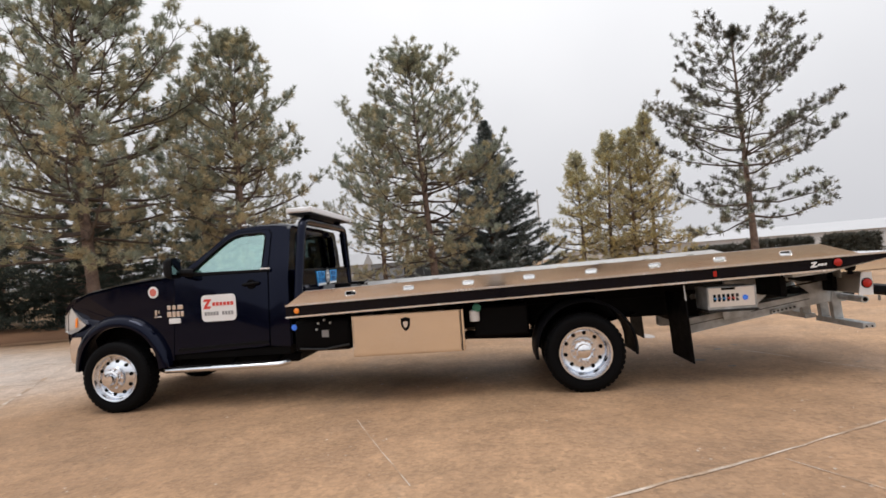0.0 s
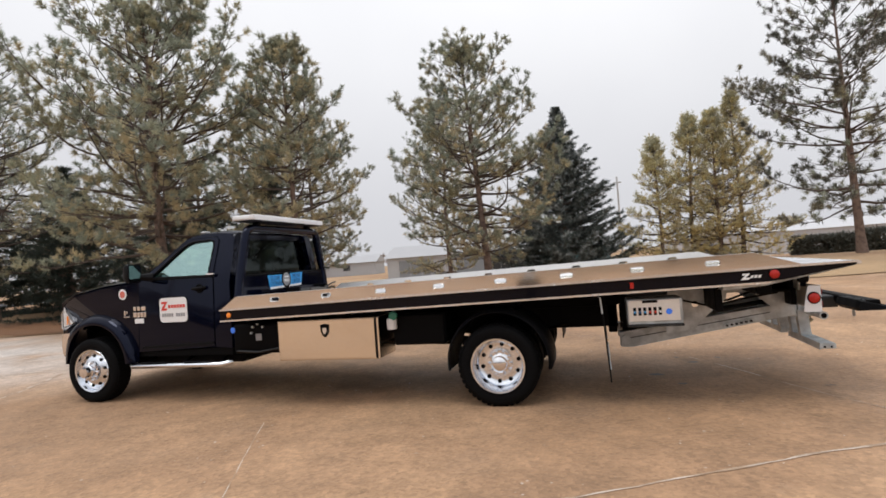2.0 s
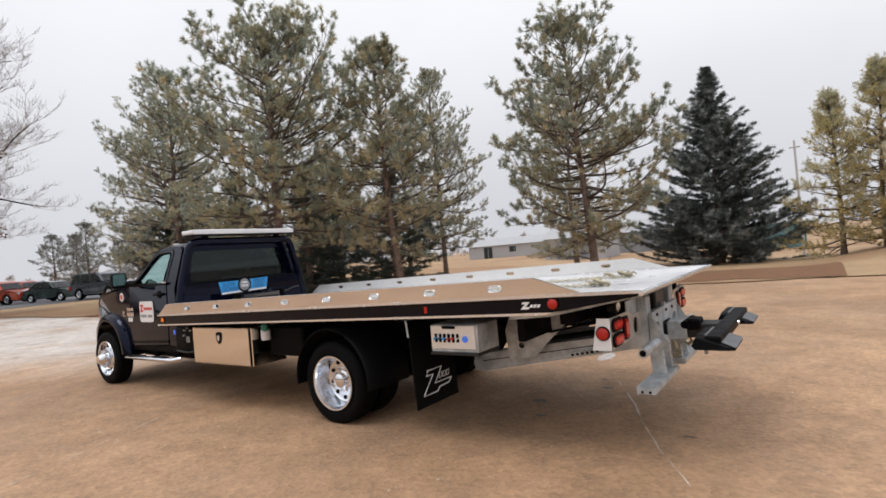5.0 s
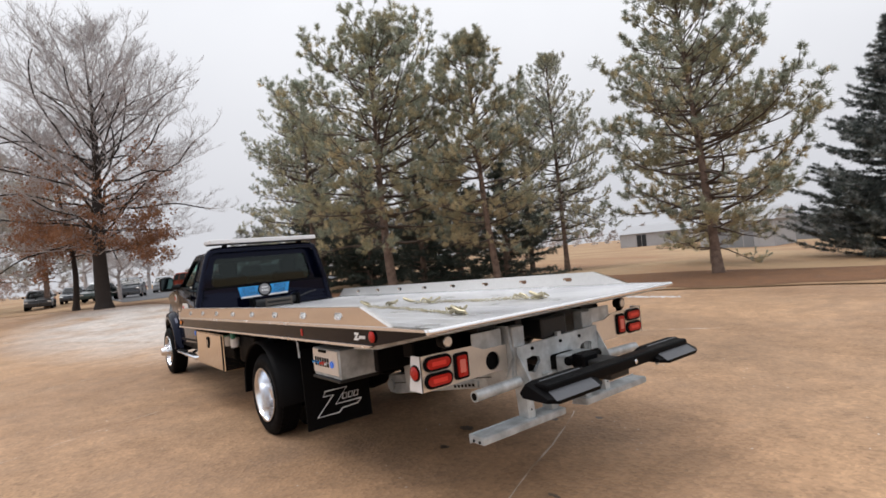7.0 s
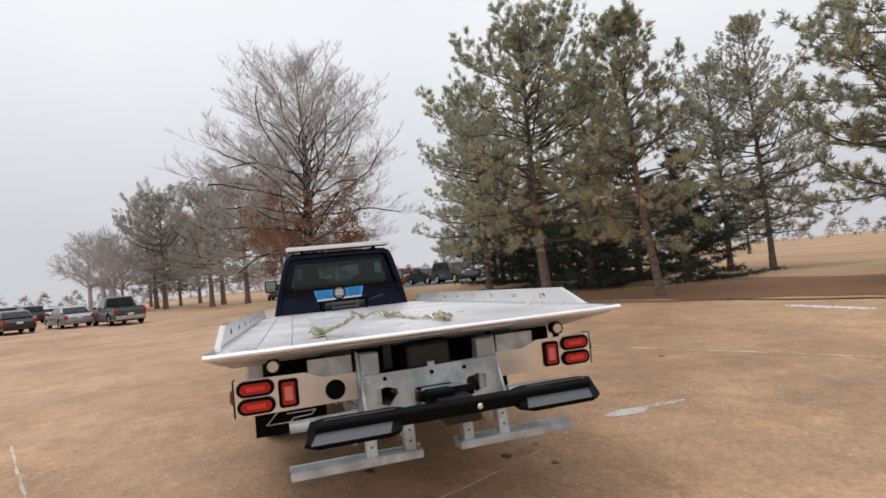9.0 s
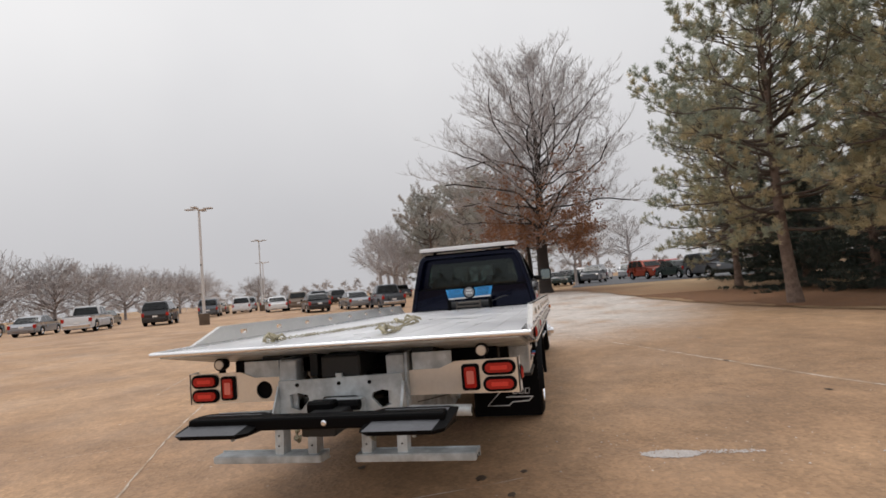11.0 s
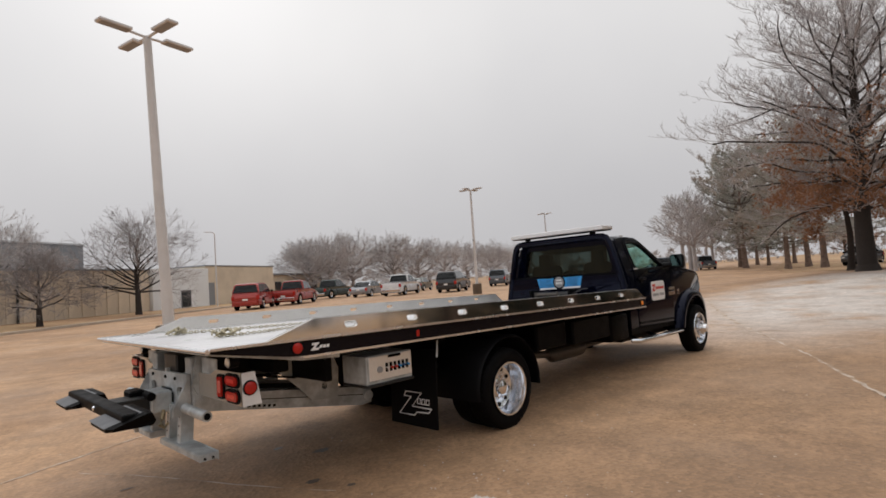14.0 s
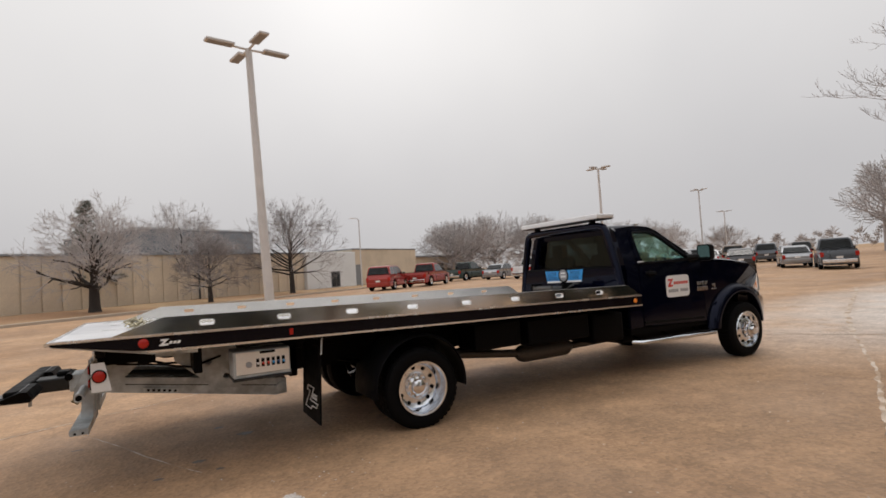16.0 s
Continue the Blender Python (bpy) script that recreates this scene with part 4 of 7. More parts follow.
part("window_bar", tube([(2.095, -0.86, 1.345), (2.095, 0.86, 1.345)], 0.012, 6), M_BLACK, rk)
lb = part("light_bar", loft([[Vector((2.08 + dx, y, 1.982 + dz)) for dx, dz in oval(0, 0, w, h, 4, True)] for y, w, h in ((-0.79, 0.20, 0.035), (-0.77, 0.28, 0.055), (-0.70, 0.30, 0.060), (0.70, 0.30, 0.060), (0.77, 0.28, 0.055), (0.79, 0.20, 0.035))]), M_WHITE, truck, "white warning light bar", smooth=True)
for s_ in (-1, 1):
    part("light_bar_foot", box(2.06, 2.13, s_ * 0.55 - 0.03, s_ * 0.55 + 0.03, 1.880, 1.959, 0.005), M_BLACK, lb)
part("light_bar_base", box(1.95, 2.21, -0.76, 0.76, 1.943, 1.959, 0.006), M_PLASTIC, lb)
# blue safety sign
BEFORE_SIGN = set(bpy.data.objects)
sgn = part("safety_sign", slab([(-0.43, 1.305), (-0.13, 1.305), (0.13, 1.312), (0.43, 1.318), (0.385, 1.155), (0.08, 1.150), (-0.08, 1.150), (-0.385, 1.140)], yz, 2.106, 2.112), M_SKYBLUE, truck, "bright blue safety sign with dark lettering")
part("sign_disc", slab([(0.115 * math.cos(a), 1.245 + 0.105 * math.sin(a)) for a in (radians(k) for k in range(0, 360, 15))], yz, 2.1125, 2.115), M_BLACK, sgn)
part("sign_disc_face", slab([(0.09 * math.cos(a), 1.245 + 0.08 * math.sin(a)) for a in (radians(k) for k in range(0, 360, 15))], yz, 2.1155, 2.117), M_SIGNGREY, sgn)
dl = bmesh.new()
for k in range(3):
    box(2.1172, 2.1185, -0.055 + 0.04 * k, -0.025 + 0.04 * k, 1.215, 1.245, 0, dl)
box(2.1172, 2.1185, -0.05, 0.05, 1.265, 1.285, 0, dl)
part("sign_disc_bars", dl, M_SIGN, sgn)
part("sign_stripe", slab([(-0.385, 1.165), (0.39, 1.18), (0.385, 1.155), (-0.385, 1.140)], yz, 2.1125, 2.114), M_SIGN, sgn)


def lettering(text, size, m, material, parent, name="lettering"):
    cu = bpy.data.curves.new("tmp_text", "FONT")
    cu.body, cu.size, cu.extrude, cu.align_x, cu.align_y = text, size, 0.001, "CENTER", "CENTER"
    tmp = bpy.data.objects.new("tmp_text", cu)
    scene.collection.objects.link(tmp)
    me = bpy.data.meshes.new_from_object(tmp.evaluated_get(bpy.context.evaluated_depsgraph_get()))
    bpy.data.objects.remove(tmp)
    bpy.data.curves.remove(cu)
    me.transform(m)
    me.materials.append(material)
    ob = new(name, me)
    ob.parent = parent
    return ob


bpy.context.view_layer.update()
FACE_REAR = Matrix(((0, 0, 1, 0), (1, 0, 0, 0), (0, 1, 0, 0), (0, 0, 0, 1)))
for txt, y_, z_ in (("SLOW", -0.265, 1.263), ("DOWN", -0.250, 1.200), ("MOVE", 0.265, 1.272), ("OVER", 0.250, 1.210)):
    lettering(txt, 0.078, Matrix.Translation((2.1145, y_, z_)) @ FACE_REAR, M_DARKBLUE, sgn)
for ob_ in set(bpy.data.objects) - BEFORE_SIGN:
    ob_.data.transform(Matrix.Translation((0, -0.044, 0.020)) @ Matrix.Diagonal((1, 0.885, 1, 1)))

# winch at the front of the deck
wz = zb(2.4) + 0.054
winch = bmesh.new()
tube([(2.36, -0.30, wz + 0.075), (2.36, 0.30, wz + 0.075)], 0.055, 16, winch)
part("winch_drum", winch, M_GREY, truck, smooth=True)
for y_ in (-0.34, 0.30):
    part("winch_frame", box(2.28, 2.46, y_, y_ + 0.04, wz, wz + 0.16, 0.006), M_BLACK, truck)
fl = bmesh.new()
tube([(2.52, -0.17, wz + 0.05), (2.52, 0.17, wz + 0.05)], 0.018, 10, fl)
tube([(2.52, -0.17, wz + 0.105), (2.52, 0.17, wz + 0.105)], 0.018, 10, fl)
for y_ in (-0.18, 0.18):
    tube([(2.52, y_, wz + 0.0), (2.52, y_, wz + 0.14)], 0.016, 8, fl)
part("cable_roller", fl, M_EXHAUST, truck, "dull steel roller guide", smooth=True)
part("winch_lever", tube([(2.40, 0.34, wz + 0.10), (2.44, 0.52, wz + 0.16), (2.44, 0.60, wz + 0.165)], 0.010, 6), M_GREY, truck)

# toolbox under the driver's side
tbx = part("toolbox", box(2.665, 3.757, -1.140, -0.72, 0.460, 0.862, 0.008), M_BOX, truck, "smooth stainless toolbox under the bed")
part("toolbox_door", box(2.685, 3.722, -1.150, -1.141, 0.475, 0.850, 0.004), M_BOX, tbx, "reflective stainless door")
shield = [(-0.045, 0.055), (0.0, 0.065), (0.045, 0.055), (0.042, -0.01), (0.025, -0.045), (0.0, -0.065), (-0.025, -0.045), (-0.042, -0.01)]
la = part("latch", slab([(3.200 + u, 0.750 + v) for u, v in shield], xz, -1.158, -1.150, (), 0.002), M_BLACK, tbx, "black shield-shaped latch")
part("latch_handle", slab([(3.200 + u * 0.5, 0.747 + v * 0.5) for u, v in shield], xz, -1.162, -1.158), M_ALLOY, la)
part("toolbox_seal", box(3.727, 3.737, -1.153, -1.142, 0.467, 0.858), M_PLASTIC, tbx)
part("filler_cap", turned([(0.042, 0.0), (0.042, -0.03), (0.034, -0.036), (0.001, -0.036)], sides=20, centre=(3.885, -1.05, 0.855)), M_GREENCAP, truck, "green filler cap", smooth=True)
part("filter_canister", turned([(0.045, -0.05), (0.05, -0.03), (0.05, 0.05), (0.03, 0.06)], axis="z", sides=16, centre=(3.86, -1.04, 0.775)), M_WHITE, truck, "white filter canister", smooth=True)
part("blue_marker", turned([(0.030, 0.0), (0.030, -0.012), (0.018, -0.018), (0.001, -0.018)], sides=18, centre=(2.045, -1.005, 0.772)), M_BLUE, truck, "lit blue marker lamp", smooth=True)

# rear fenders
for s_ in (-1, 1):
    rings = []
    for k in range(0, 33):
        a = radians(-8 + 196 * k / 32)
        rings.append([Vector((WB + 0.01 + r * math.cos(a), s_ * y, 0.40 + r * math.sin(a))) for r, y in ((0.462, 0.62), (0.462, 1.10), (0.445, 1.14), (0.452, 1.152), (0.474, 1.12), (0.474, 0.62))])
    part("rear_fender", loft(rings), M_PLASTIC, truck, "black half-round fender", smooth=True)
    part("fender_arm", tube([(WB + 0.15, s_ * 0.45, 0.84), (WB + 0.15, s_ * 1.05, 0.855)], 0.02, 8), M_BLACK, truck)
    # mud flap with an outlined white mark
    fp = part("mud_flap", slab([(s_ * 0.545, 0.215), (s_ * 1.125, 0.215), (s_ * 1.125, 0.86), (s_ * 0.545, 0.86)], lambda u, v, w: Vector((w + 0.05 * (0.93 - v), u, v)), 5.80, 5.812), M_RUBBER, truck, "black mud flap with a white outlined mark")
    outline = [(0.055, 0.25), (0.285, 0.25), (0.150, 0.085), (0.43, 0.085), (0.385, 0.035), (0.215, 0.025), (0.18, -0.015), (-0.045, -0.015), (0.135, 0.195), (0.03, 0.195)]
    base_u = 0.645 if s_ > 0 else -1.065
    pts = []
    if s_ > 0:
        base_u = 0.70
    else:
        base_u = -1.00
    pts = [Vector((5.814 + 0.05 * (0.93 - (0.315 + v * 0.72)), base_u + u * 0.85, 0.315 + v * 0.72)) for u, v in outline]
    part("flap_mark", tube([p + Vector((0.003, 0, 0)) for p in pts + pts[:1]], 0.006, 5), M_SIGN, fp, "white outlined mark")
    for k in range(3):
        u = 0.225 + 0.062 * k
        z = 0.315 + 0.125 * 0.72
        q = [Vector((5.817 + 0.05 * (0.93 - z), base_u + (u + du) * 0.85, z + dz)) for du, dz in ((0, 0), (0.042, 0), (0.052, 0.042), (0.012, 0.042))]
        part("flap_bar", tube(q + q[:1], 0.0042, 5), M_SIGN, fp)
    part("flap_hanger", tube([(5.66, s_ * 0.60, 0.97), (5.72, s_ * 1.12, 0.955), (5.80, s_ * 1.135, 0.935), (5.81, s_ * 1.13, 0.80)], 0.008, 6), M_GALV, truck)
    part("flap_bracket", box(5.70, 5.83, s_ * 0.86 - 0.28, s_ * 0.86 + 0.28, 0.925, 0.955, 0.004), M_BLACK, truck)

# control boxes with lever banks
BEFORE_BOXES = set(bpy.data.objects)
for s_ in (-1, 1):
    x0, x1 = (6.015, 6.445) if s_ < 0 else (6.06, 6.50)
    vb = part("control_box", box(x0, x1, min(s_ * 0.86, s_ * 1.165), max(s_ * 0.86, s_ * 1.165), 0.735, 0.945, 0.006), M_GALV, truck, "galvanised control box with lever bank")
    part("control_panel", box(x0 + 0.008, x1 - 0.02, s_ * 1.170 - 0.004, s_ * 1.170 + 0.004, 0.762, 0.938, 0.003), M_BRUSHED, vb, "satin lever panel")
    for k in range(6):
        xa = x0 + 0.045 + 0.040 * k
        for r in range(2):
            za = 0.812 if r == 0 else 0.848
            part("lever_slot", box(xa, xa + 0.024, s_ * 1.1752 - 0.002, s_ * 1.1752 + 0.002, za, za + 0.030, 0.001), M_BLACK, vb)
        mt = (M_SKYBLUE, M_DARKBLUE, M_SKYBLUE, M_SIGNRED, M_SIGNRED, M_WHITE)[k]
        part("lever_knob", tube([(xa + 0.012, s_ * 1.17, 0.846), (xa + 0.012, s_ * 1.20, 0.840)], [0.004, 0.010], 8), mt, vb, smooth=True)
    part("gauge", turned([(0.024, 0), (0.024, s_ * 0.008), (0.001, s_ * 0.009)], sides=18, centre=(x0 + 0.325, s_ * 1.1745, 0.838)), M_BLUE if s_ < 0 else M_SIGNGREY, vb)
    part("box_lower_edge", box(x0 - 0.005, x1 + 0.005, min(s_ * 0.86, s_ * 1.18), max(s_ * 0.86, s_ * 1.18), 0.715, 0.735, 0.003), M_GREY, vb)
    part("box_hook", box(x0 + 0.12, x0 + 0.24, s_ * 1.176 - 0.006, s_ * 1.176 + 0.006, 0.915, 0.935, 0.003), M_BLACK, vb)
for ob_ in set(bpy.data.objects) - BEFORE_BOXES:
    ob_.data.transform(Matrix.Translation((0, 0.065 if ob_.data.vertices[0].co.y < 0 else -0.065, -0.045)))

# tail frame, stinger and stabiliser
BEFORE_TAIL = set(bpy.data.objects)
for s_ in (-1, 1):
    part("boom_beam", slab([(5.95, 0.372), (6.05, 0.366), (7.45, 0.615), (7.45, 0.735), (5.95, 0.510)], xz, s_ * 0.30, s_ * 0.42, (), 0.004), M_GALV, truck, "galvanised boom beam")
    part("boom_pivot", turned([(0.045, -0.01), (0.045, 0.02), (0.02, 0.024), (0.001, 0.024)], sides=16, centre=(6.00, s_ * 0.43, 0.44)), M_GALV, truck)
    part("pivot_plate", slab([(5.98, 0.46), (6.12, 0.46), (6.30, 0.70), (6.30, 0.93), (5.98, 0.93)], xz, s_ * 0.30, s_ * 0.315, [oval(6.15, 0.74, 0.08, 0.06, 4)]), M_BLACK, truck)
    part("adjust_bar", slab([(6.86, 0.520), (7.12, 0.567), (7.12, 0.605), (6.86, 0.558)], xz, s_ * 0.425, s_ * 0.445, [oval(6.885 + 0.04 * k, 0.5435 + 0.0072 * k, 0.020, 0.015, 3) for k in range(6)]), M_GALV, truck)
    # black boxes stand for the shade inside the open slots
    for k in range(6):
        xq, zq = 6.885 + 0.04 * k, 0.5435 + 0.0072 * k
        part("slot_dark_fill", box(xq - 0.011, xq + 0.011, s_ * 0.446 - 0.002, s_ * 0.446 + 0.002, zq - 0.009, zq + 0.009), M_BLACK, truck)
    part("head_side_plate", slab([(7.02, 0.985), (7.44, 0.990), (7.47, 0.80), (7.40, 0.66), (7.26, 0.70), (7.12, 0.83)], xz, s_ * 0.413, s_ * 0.428, (), 0.003), M_GALV, truck, "galvanised side plate of the cross head")
    part("beam_seam", slab([(6.00, 0.445), (7.25, 0.645), (7.25, 0.652), (6.00, 0.452)], xz, s_ * 0.421, s_ * 0.4235), M_GREY, truck)
    part("link_bar", slab([(6.40, 0.83), (7.35, 0.86), (7.35, 0.92), (6.40, 0.895)], xz, s_ * 0.46, s_ * 0.50), M_GALV, truck)
    part("lift_cylinder", tube([(6.25, s_ * 0.20, 0.50), (6.9, s_ * 0.20, 0.60), (7.40, s_ * 0.20, 0.68)], [0.045, 0.045, 0.028], 12), M_GREY, truck, smooth=True)
    part("link_bracket", slab([(6.36, 0.50), (6.60, 0.53), (6.70, 0.64), (6.88, 0.80), (6.90, 0.895), (6.40, 0.885), (6.34, 0.74)], xz, s_ * 0.50, s_ * 0.515, [oval(6.48, 0.62, 0.05, 0.05, 4), oval(6.62, 0.76, 0.06, 0.06, 4), oval(6.74, 0.84, 0.04, 0.04, 4)]), M_GALV, truck)
    part("hose", tube([(6.52, s_ * 0.52, 0.80), (6.75, s_ * 0.53, 0.735), (7.0, s_ * 0.52, 0.79), (7.3, s_ * 0.50, 0.83)], 0.009, 6), M_RUBBER, truck, smooth=True)
    part("hose", tube([(6.45, s_ * 0.24, 0.84), (6.7, s_ * 0.26, 0.745), (6.95, s_ * 0.25, 0.76), (7.2, s_ * 0.22, 0.84), (7.35, s_ * 0.2, 0.82)], 0.011, 6), M_RUBBER, truck, smooth=True)
    # lamp plate
    plate = [(s_ * 0.43, 0.728), (s_ * 1.105, 0.722), (s_ * 1.105, 0.925), (s_ * 0.72, 0.920), (s_ * 0.62, 0.882), (s_ * 0.43, 0.880)]
    hole = [oval(s_ * 0.555, 0.800, 0.115, 0.115, 5)] if s_ < 0 else []
    # black block added behind the round hole, for the shade inside it
    if s_ < 0:
        part("hole_dark_block", box(7.36, 7.40, -0.64, -0.47, 0.73, 0.87), M_BLACK, truck)
    lp = part("lamp_plate", slab(plate, yz, 7.415, 7.425, hole, 0.0), M_PLATE, truck, "stainless tail lamp plate")
    part("lamp_plate_return", slab([(7.30, 0.722), (7.425, 0.722), (7.425, 0.925), (7.34, 0.925)], xz, s_ * 1.106, s_ * 1.096), M_WHITE, lp)
    for (yc, zc, w_, h_, mt, nm) in ((0.985, 0.872, 0.164, 0.056, M_RED, "oval_tail_lamp"), (0.985, 0.776, 0.164, 0.056, M_RED, "oval_tail_lamp"), (0.812, 0.822, 0.070, 0.124, M_RED, "square_tail_lamp")):
        sq = nm[0] == "s"
        bz = part(nm, slab(oval(s_ * yc, zc, w_, h_, 5, sq), yz, 7.437, 7.446, (), 0.003), mt, lp, "red lamp lens", smooth=True)
        part("lamp_gasket", slab(oval(s_ * yc, zc, w_ + 0.038, h_ + 0.032, 5, sq), yz, 7.4255, 7.436, (), 0.004), M_RUBBER, lp)
        part("lens_core", slab(oval(s_ * yc, zc, w_ * 0.62, h_ * (0.62 if sq else 0.45), 4, True), yz, 7.4462, 7.4475), M_REDPALE if sq else M_REDCORE, bz)
    sd = part("round_tail_lamp", turned([(0.038, 0), (0.038, s_ * 0.012), (0.030, s_ * 0.018), (0.001, s_ * 0.02)], sides=24, centre=(7.375, s_ * 1.106, 0.83)), M_RED, lp, smooth=True)
    part("lamp_gasket", turned([(0.047, 0), (0.046, s_ * 0.006), (0.034, s_ * 0.008)], sides=24, centre=(7.375, s_ * 1.106, 0.83)), M_RUBBER, lp)
    # work lamp
    wlp = part("work_lamp", turned([(0.038, -0.03), (0.042, 0.0), (0.042, 0.03), (0.036, 0.034), (0.001, 0.036)], axis="x", sides=20, centre=(7.38, s_ * 0.885, 0.975)), M_PLASTIC, truck, "small round black work lamp", smooth=True)
    part("work_lamp_lens", turned([(0.033, 0.034), (0.028, 0.040), (0.001, 0.041)], axis="x", sides=20, centre=(7.38, s_ * 0.885, 0.975)), M_CLEAR, wlp, smooth=True)
    part("work_lamp_bracket", box(7.36, 7.40, s_ * 0.885 - 0.012, s_ * 0.885 + 0.012, 0.905, 0.945), M_BLACK, wlp)
    # upright of the cross head
    part("head_upright", box(7.38, 7.47, s_ * 0.355 - 0.055, s_ * 0.355 + 0.055, 0.60, 0.985, 0.006), M_GALV, truck, "galvanised upright")
    part("tail_side_plate", box(7.402, 7.412, min(s_ * 0.45, s_ * 0.70), max(s_ * 0.45, s_ * 0.70), 0.86, 0.985, 0.003), M_GALV, truck, "galvanised plate above the lamps")
    part("head_gusset", slab([(7.50, 0.84), (7.60, 0.66), (7.60, 0.605), (7.50, 0.605)], xz, s_ * 0.405, s_ * 0.42, (), 0.003), M_GALV, truck)
    part("upper_arm", box(7.10, 7.40, s_ * 0.54 - 0.06, s_ * 0.54 + 0.06, 0.84, 0.985, 0.01), M_BLACK, truck)
    part("receiver_tube", tube([(7.53, s_ * 0.45, 0.660), (7.53, s_ * 0.82, 0.652)], 0.033, 14), M_GALV, truck, "galvanised receiver tube", smooth=True)
    part("receiver_bore", turned([(0.022, 0), (0.022, s_ * 0.002), (0.001, s_ * 0.002)], sides=12, centre=(7.53, s_ * 0.8205, 0.652)), M_BLACK, truck)
    # stabiliser leg
    for yc in (0.175, 0.395):
        leg = part("stabiliser_leg", slab([(7.46, 0.66), (7.545, 0.66), (7.565, 0.40), (7.48, 0.40)], xz, s_ * (yc - 0.03), s_ * (yc + 0.03), (), 0.003), M_GALV, truck, "galvanised stabiliser leg")
        for k in range(3):
            part("pin_hole", turned([(0.006, 0), (0.006, 0.002), (0.001, 0.002)], axis="x", sides=10, centre=(7.551 + 0.006 * k, s_ * yc, 0.60 - 0.06 * k)), M_BLACK, leg)
    part("stabiliser_foot", slab([(s_ * 0.11, 0.428), (s_ * 0.835, 0.428), (s_ * 0.835, 0.384), (s_ * 0.11, 0.384)], lambda u, v, w: Vector((w, u, v)), 7.475, 7.595, (), 0.006), M_GALV, truck, "galvanised stabiliser foot bar")
    for k in range(2):
        part("foot_bolt", turned([(0.009, 0), (0.009, s_ * 0.004), (0.001, s_ * 0.004)], sides=8, centre=(7.51 + 0.05 * k, s_ * 0.8355, 0.40)), M_BLACK, truck)
    hk = bmesh.new()
    tube([(7.60, s_ * 0.24, 0.64), (7.615, s_ * 0.24, 0.58), (7.63, s_ * 0.24, 0.545), (7.60, s_ * 0.24, 0.52), (7.575, s_ * 0.24, 0.545)], [0.012, 0.016, 0.018, 0.014, 0.008], 8, hk)
    part("tow_hook", hk, M_CHAIN, truck, "gold zinc hook", smooth=True)

HL = [(-0.335, 0.775), (-0.275, 0.785), (-0.215, 0.770), (-0.205, 0.740), (-0.265, 0.675), (-0.330, 0.695)]
HR = [(-u, v) for u, v in HL][::-1]
HC = oval(0.005, 0.705, 0.235, 0.105, 4, True)
head = [(-0.41, 0.60), (0.41, 0.60), (0.41, 0.878), (0.02, 0.870), (0.02, 0.895), (-0.02, 0.895), (-0.02, 0.868), (-0.41, 0.862)]
part("cross_head", slab(head, yz, 7.478, 7.502, [HL, HC, HR]), M_GALV, truck, "galvanised cross head plate with cut-outs")
part("head_backing", box(7.30, 7.44, -0.30, 0.30, 0.60, 0.66, 0.004), M_GALV, truck)
for y_ in (-0.28, 0.0, 0.20):
    part("head_bolt", turned([(0.012, 0), (0.012, 0.01), (0.001, 0.01)], axis="x", sides=6, centre=(7.503, y_, 0.835)), M_BLACK, truck)
part("boom_sleeve", box(7.05, 7.47, -0.13, 0.13, 0.86, 1.00, 0.012), M_GREY, truck)
# unseen black plate, added to stop light and darken the space under the deck
part("underdeck_light_block", box(6.70, 6.76, -0.98, 0.98, 0.74, 1.00, 0.006), M_BLACK, truck)
part("tail_cross_tube", box(7.02, 7.14, -0.95, 0.95, 0.86, 0.96, 0.01), M_BLACK, truck)
for y0_, y1_ in ((-0.60, -0.44), (-0.26, -0.20), (-0.12, -0.06), (0.07, 0.12), (0.44, 0.58)):
    part("tail_web", box(7.18, 7.36, y0_, y1_, 0.86, 1.01, 0.006), M_GREY, truck)
part("stinger", box(7.35, 7.92, -0.055, 0.145, 0.625, 0.735, 0.012, seg=2), M_GREY, truck, "dark steel stinger")
part("stinger_collar", box(7.52, 7.66, -0.085, 0.175, 0.61, 0.755, 0.01), M_GALV, truck)
sc = bmesh.new()
box(7.66, 7.76, -0.10, 0.06, 0.69, 0.775, 0.012, sc)
tube([(7.66, -0.13, 0.735), (7.66, 0.19, 0.735)], 0.03, 10, sc)
part("stinger_knuckle", sc, M_BLACK, truck)
part("cross_bar", box(7.885, 7.985, -0.70, 0.76, 0.682, 0.752, 0.014, seg=2), M_BLACK, truck, "black wheel-lift crossbar")
part("pivot_bolt", turned([(0.015, 0), (0.015, 0.010), (0.008, 0.014), (0.001, 0.014)], axis="x", sides=14, centre=(7.985, 0.115, 0.718)), M_ALLOY, truck, "bright pivot bolt")
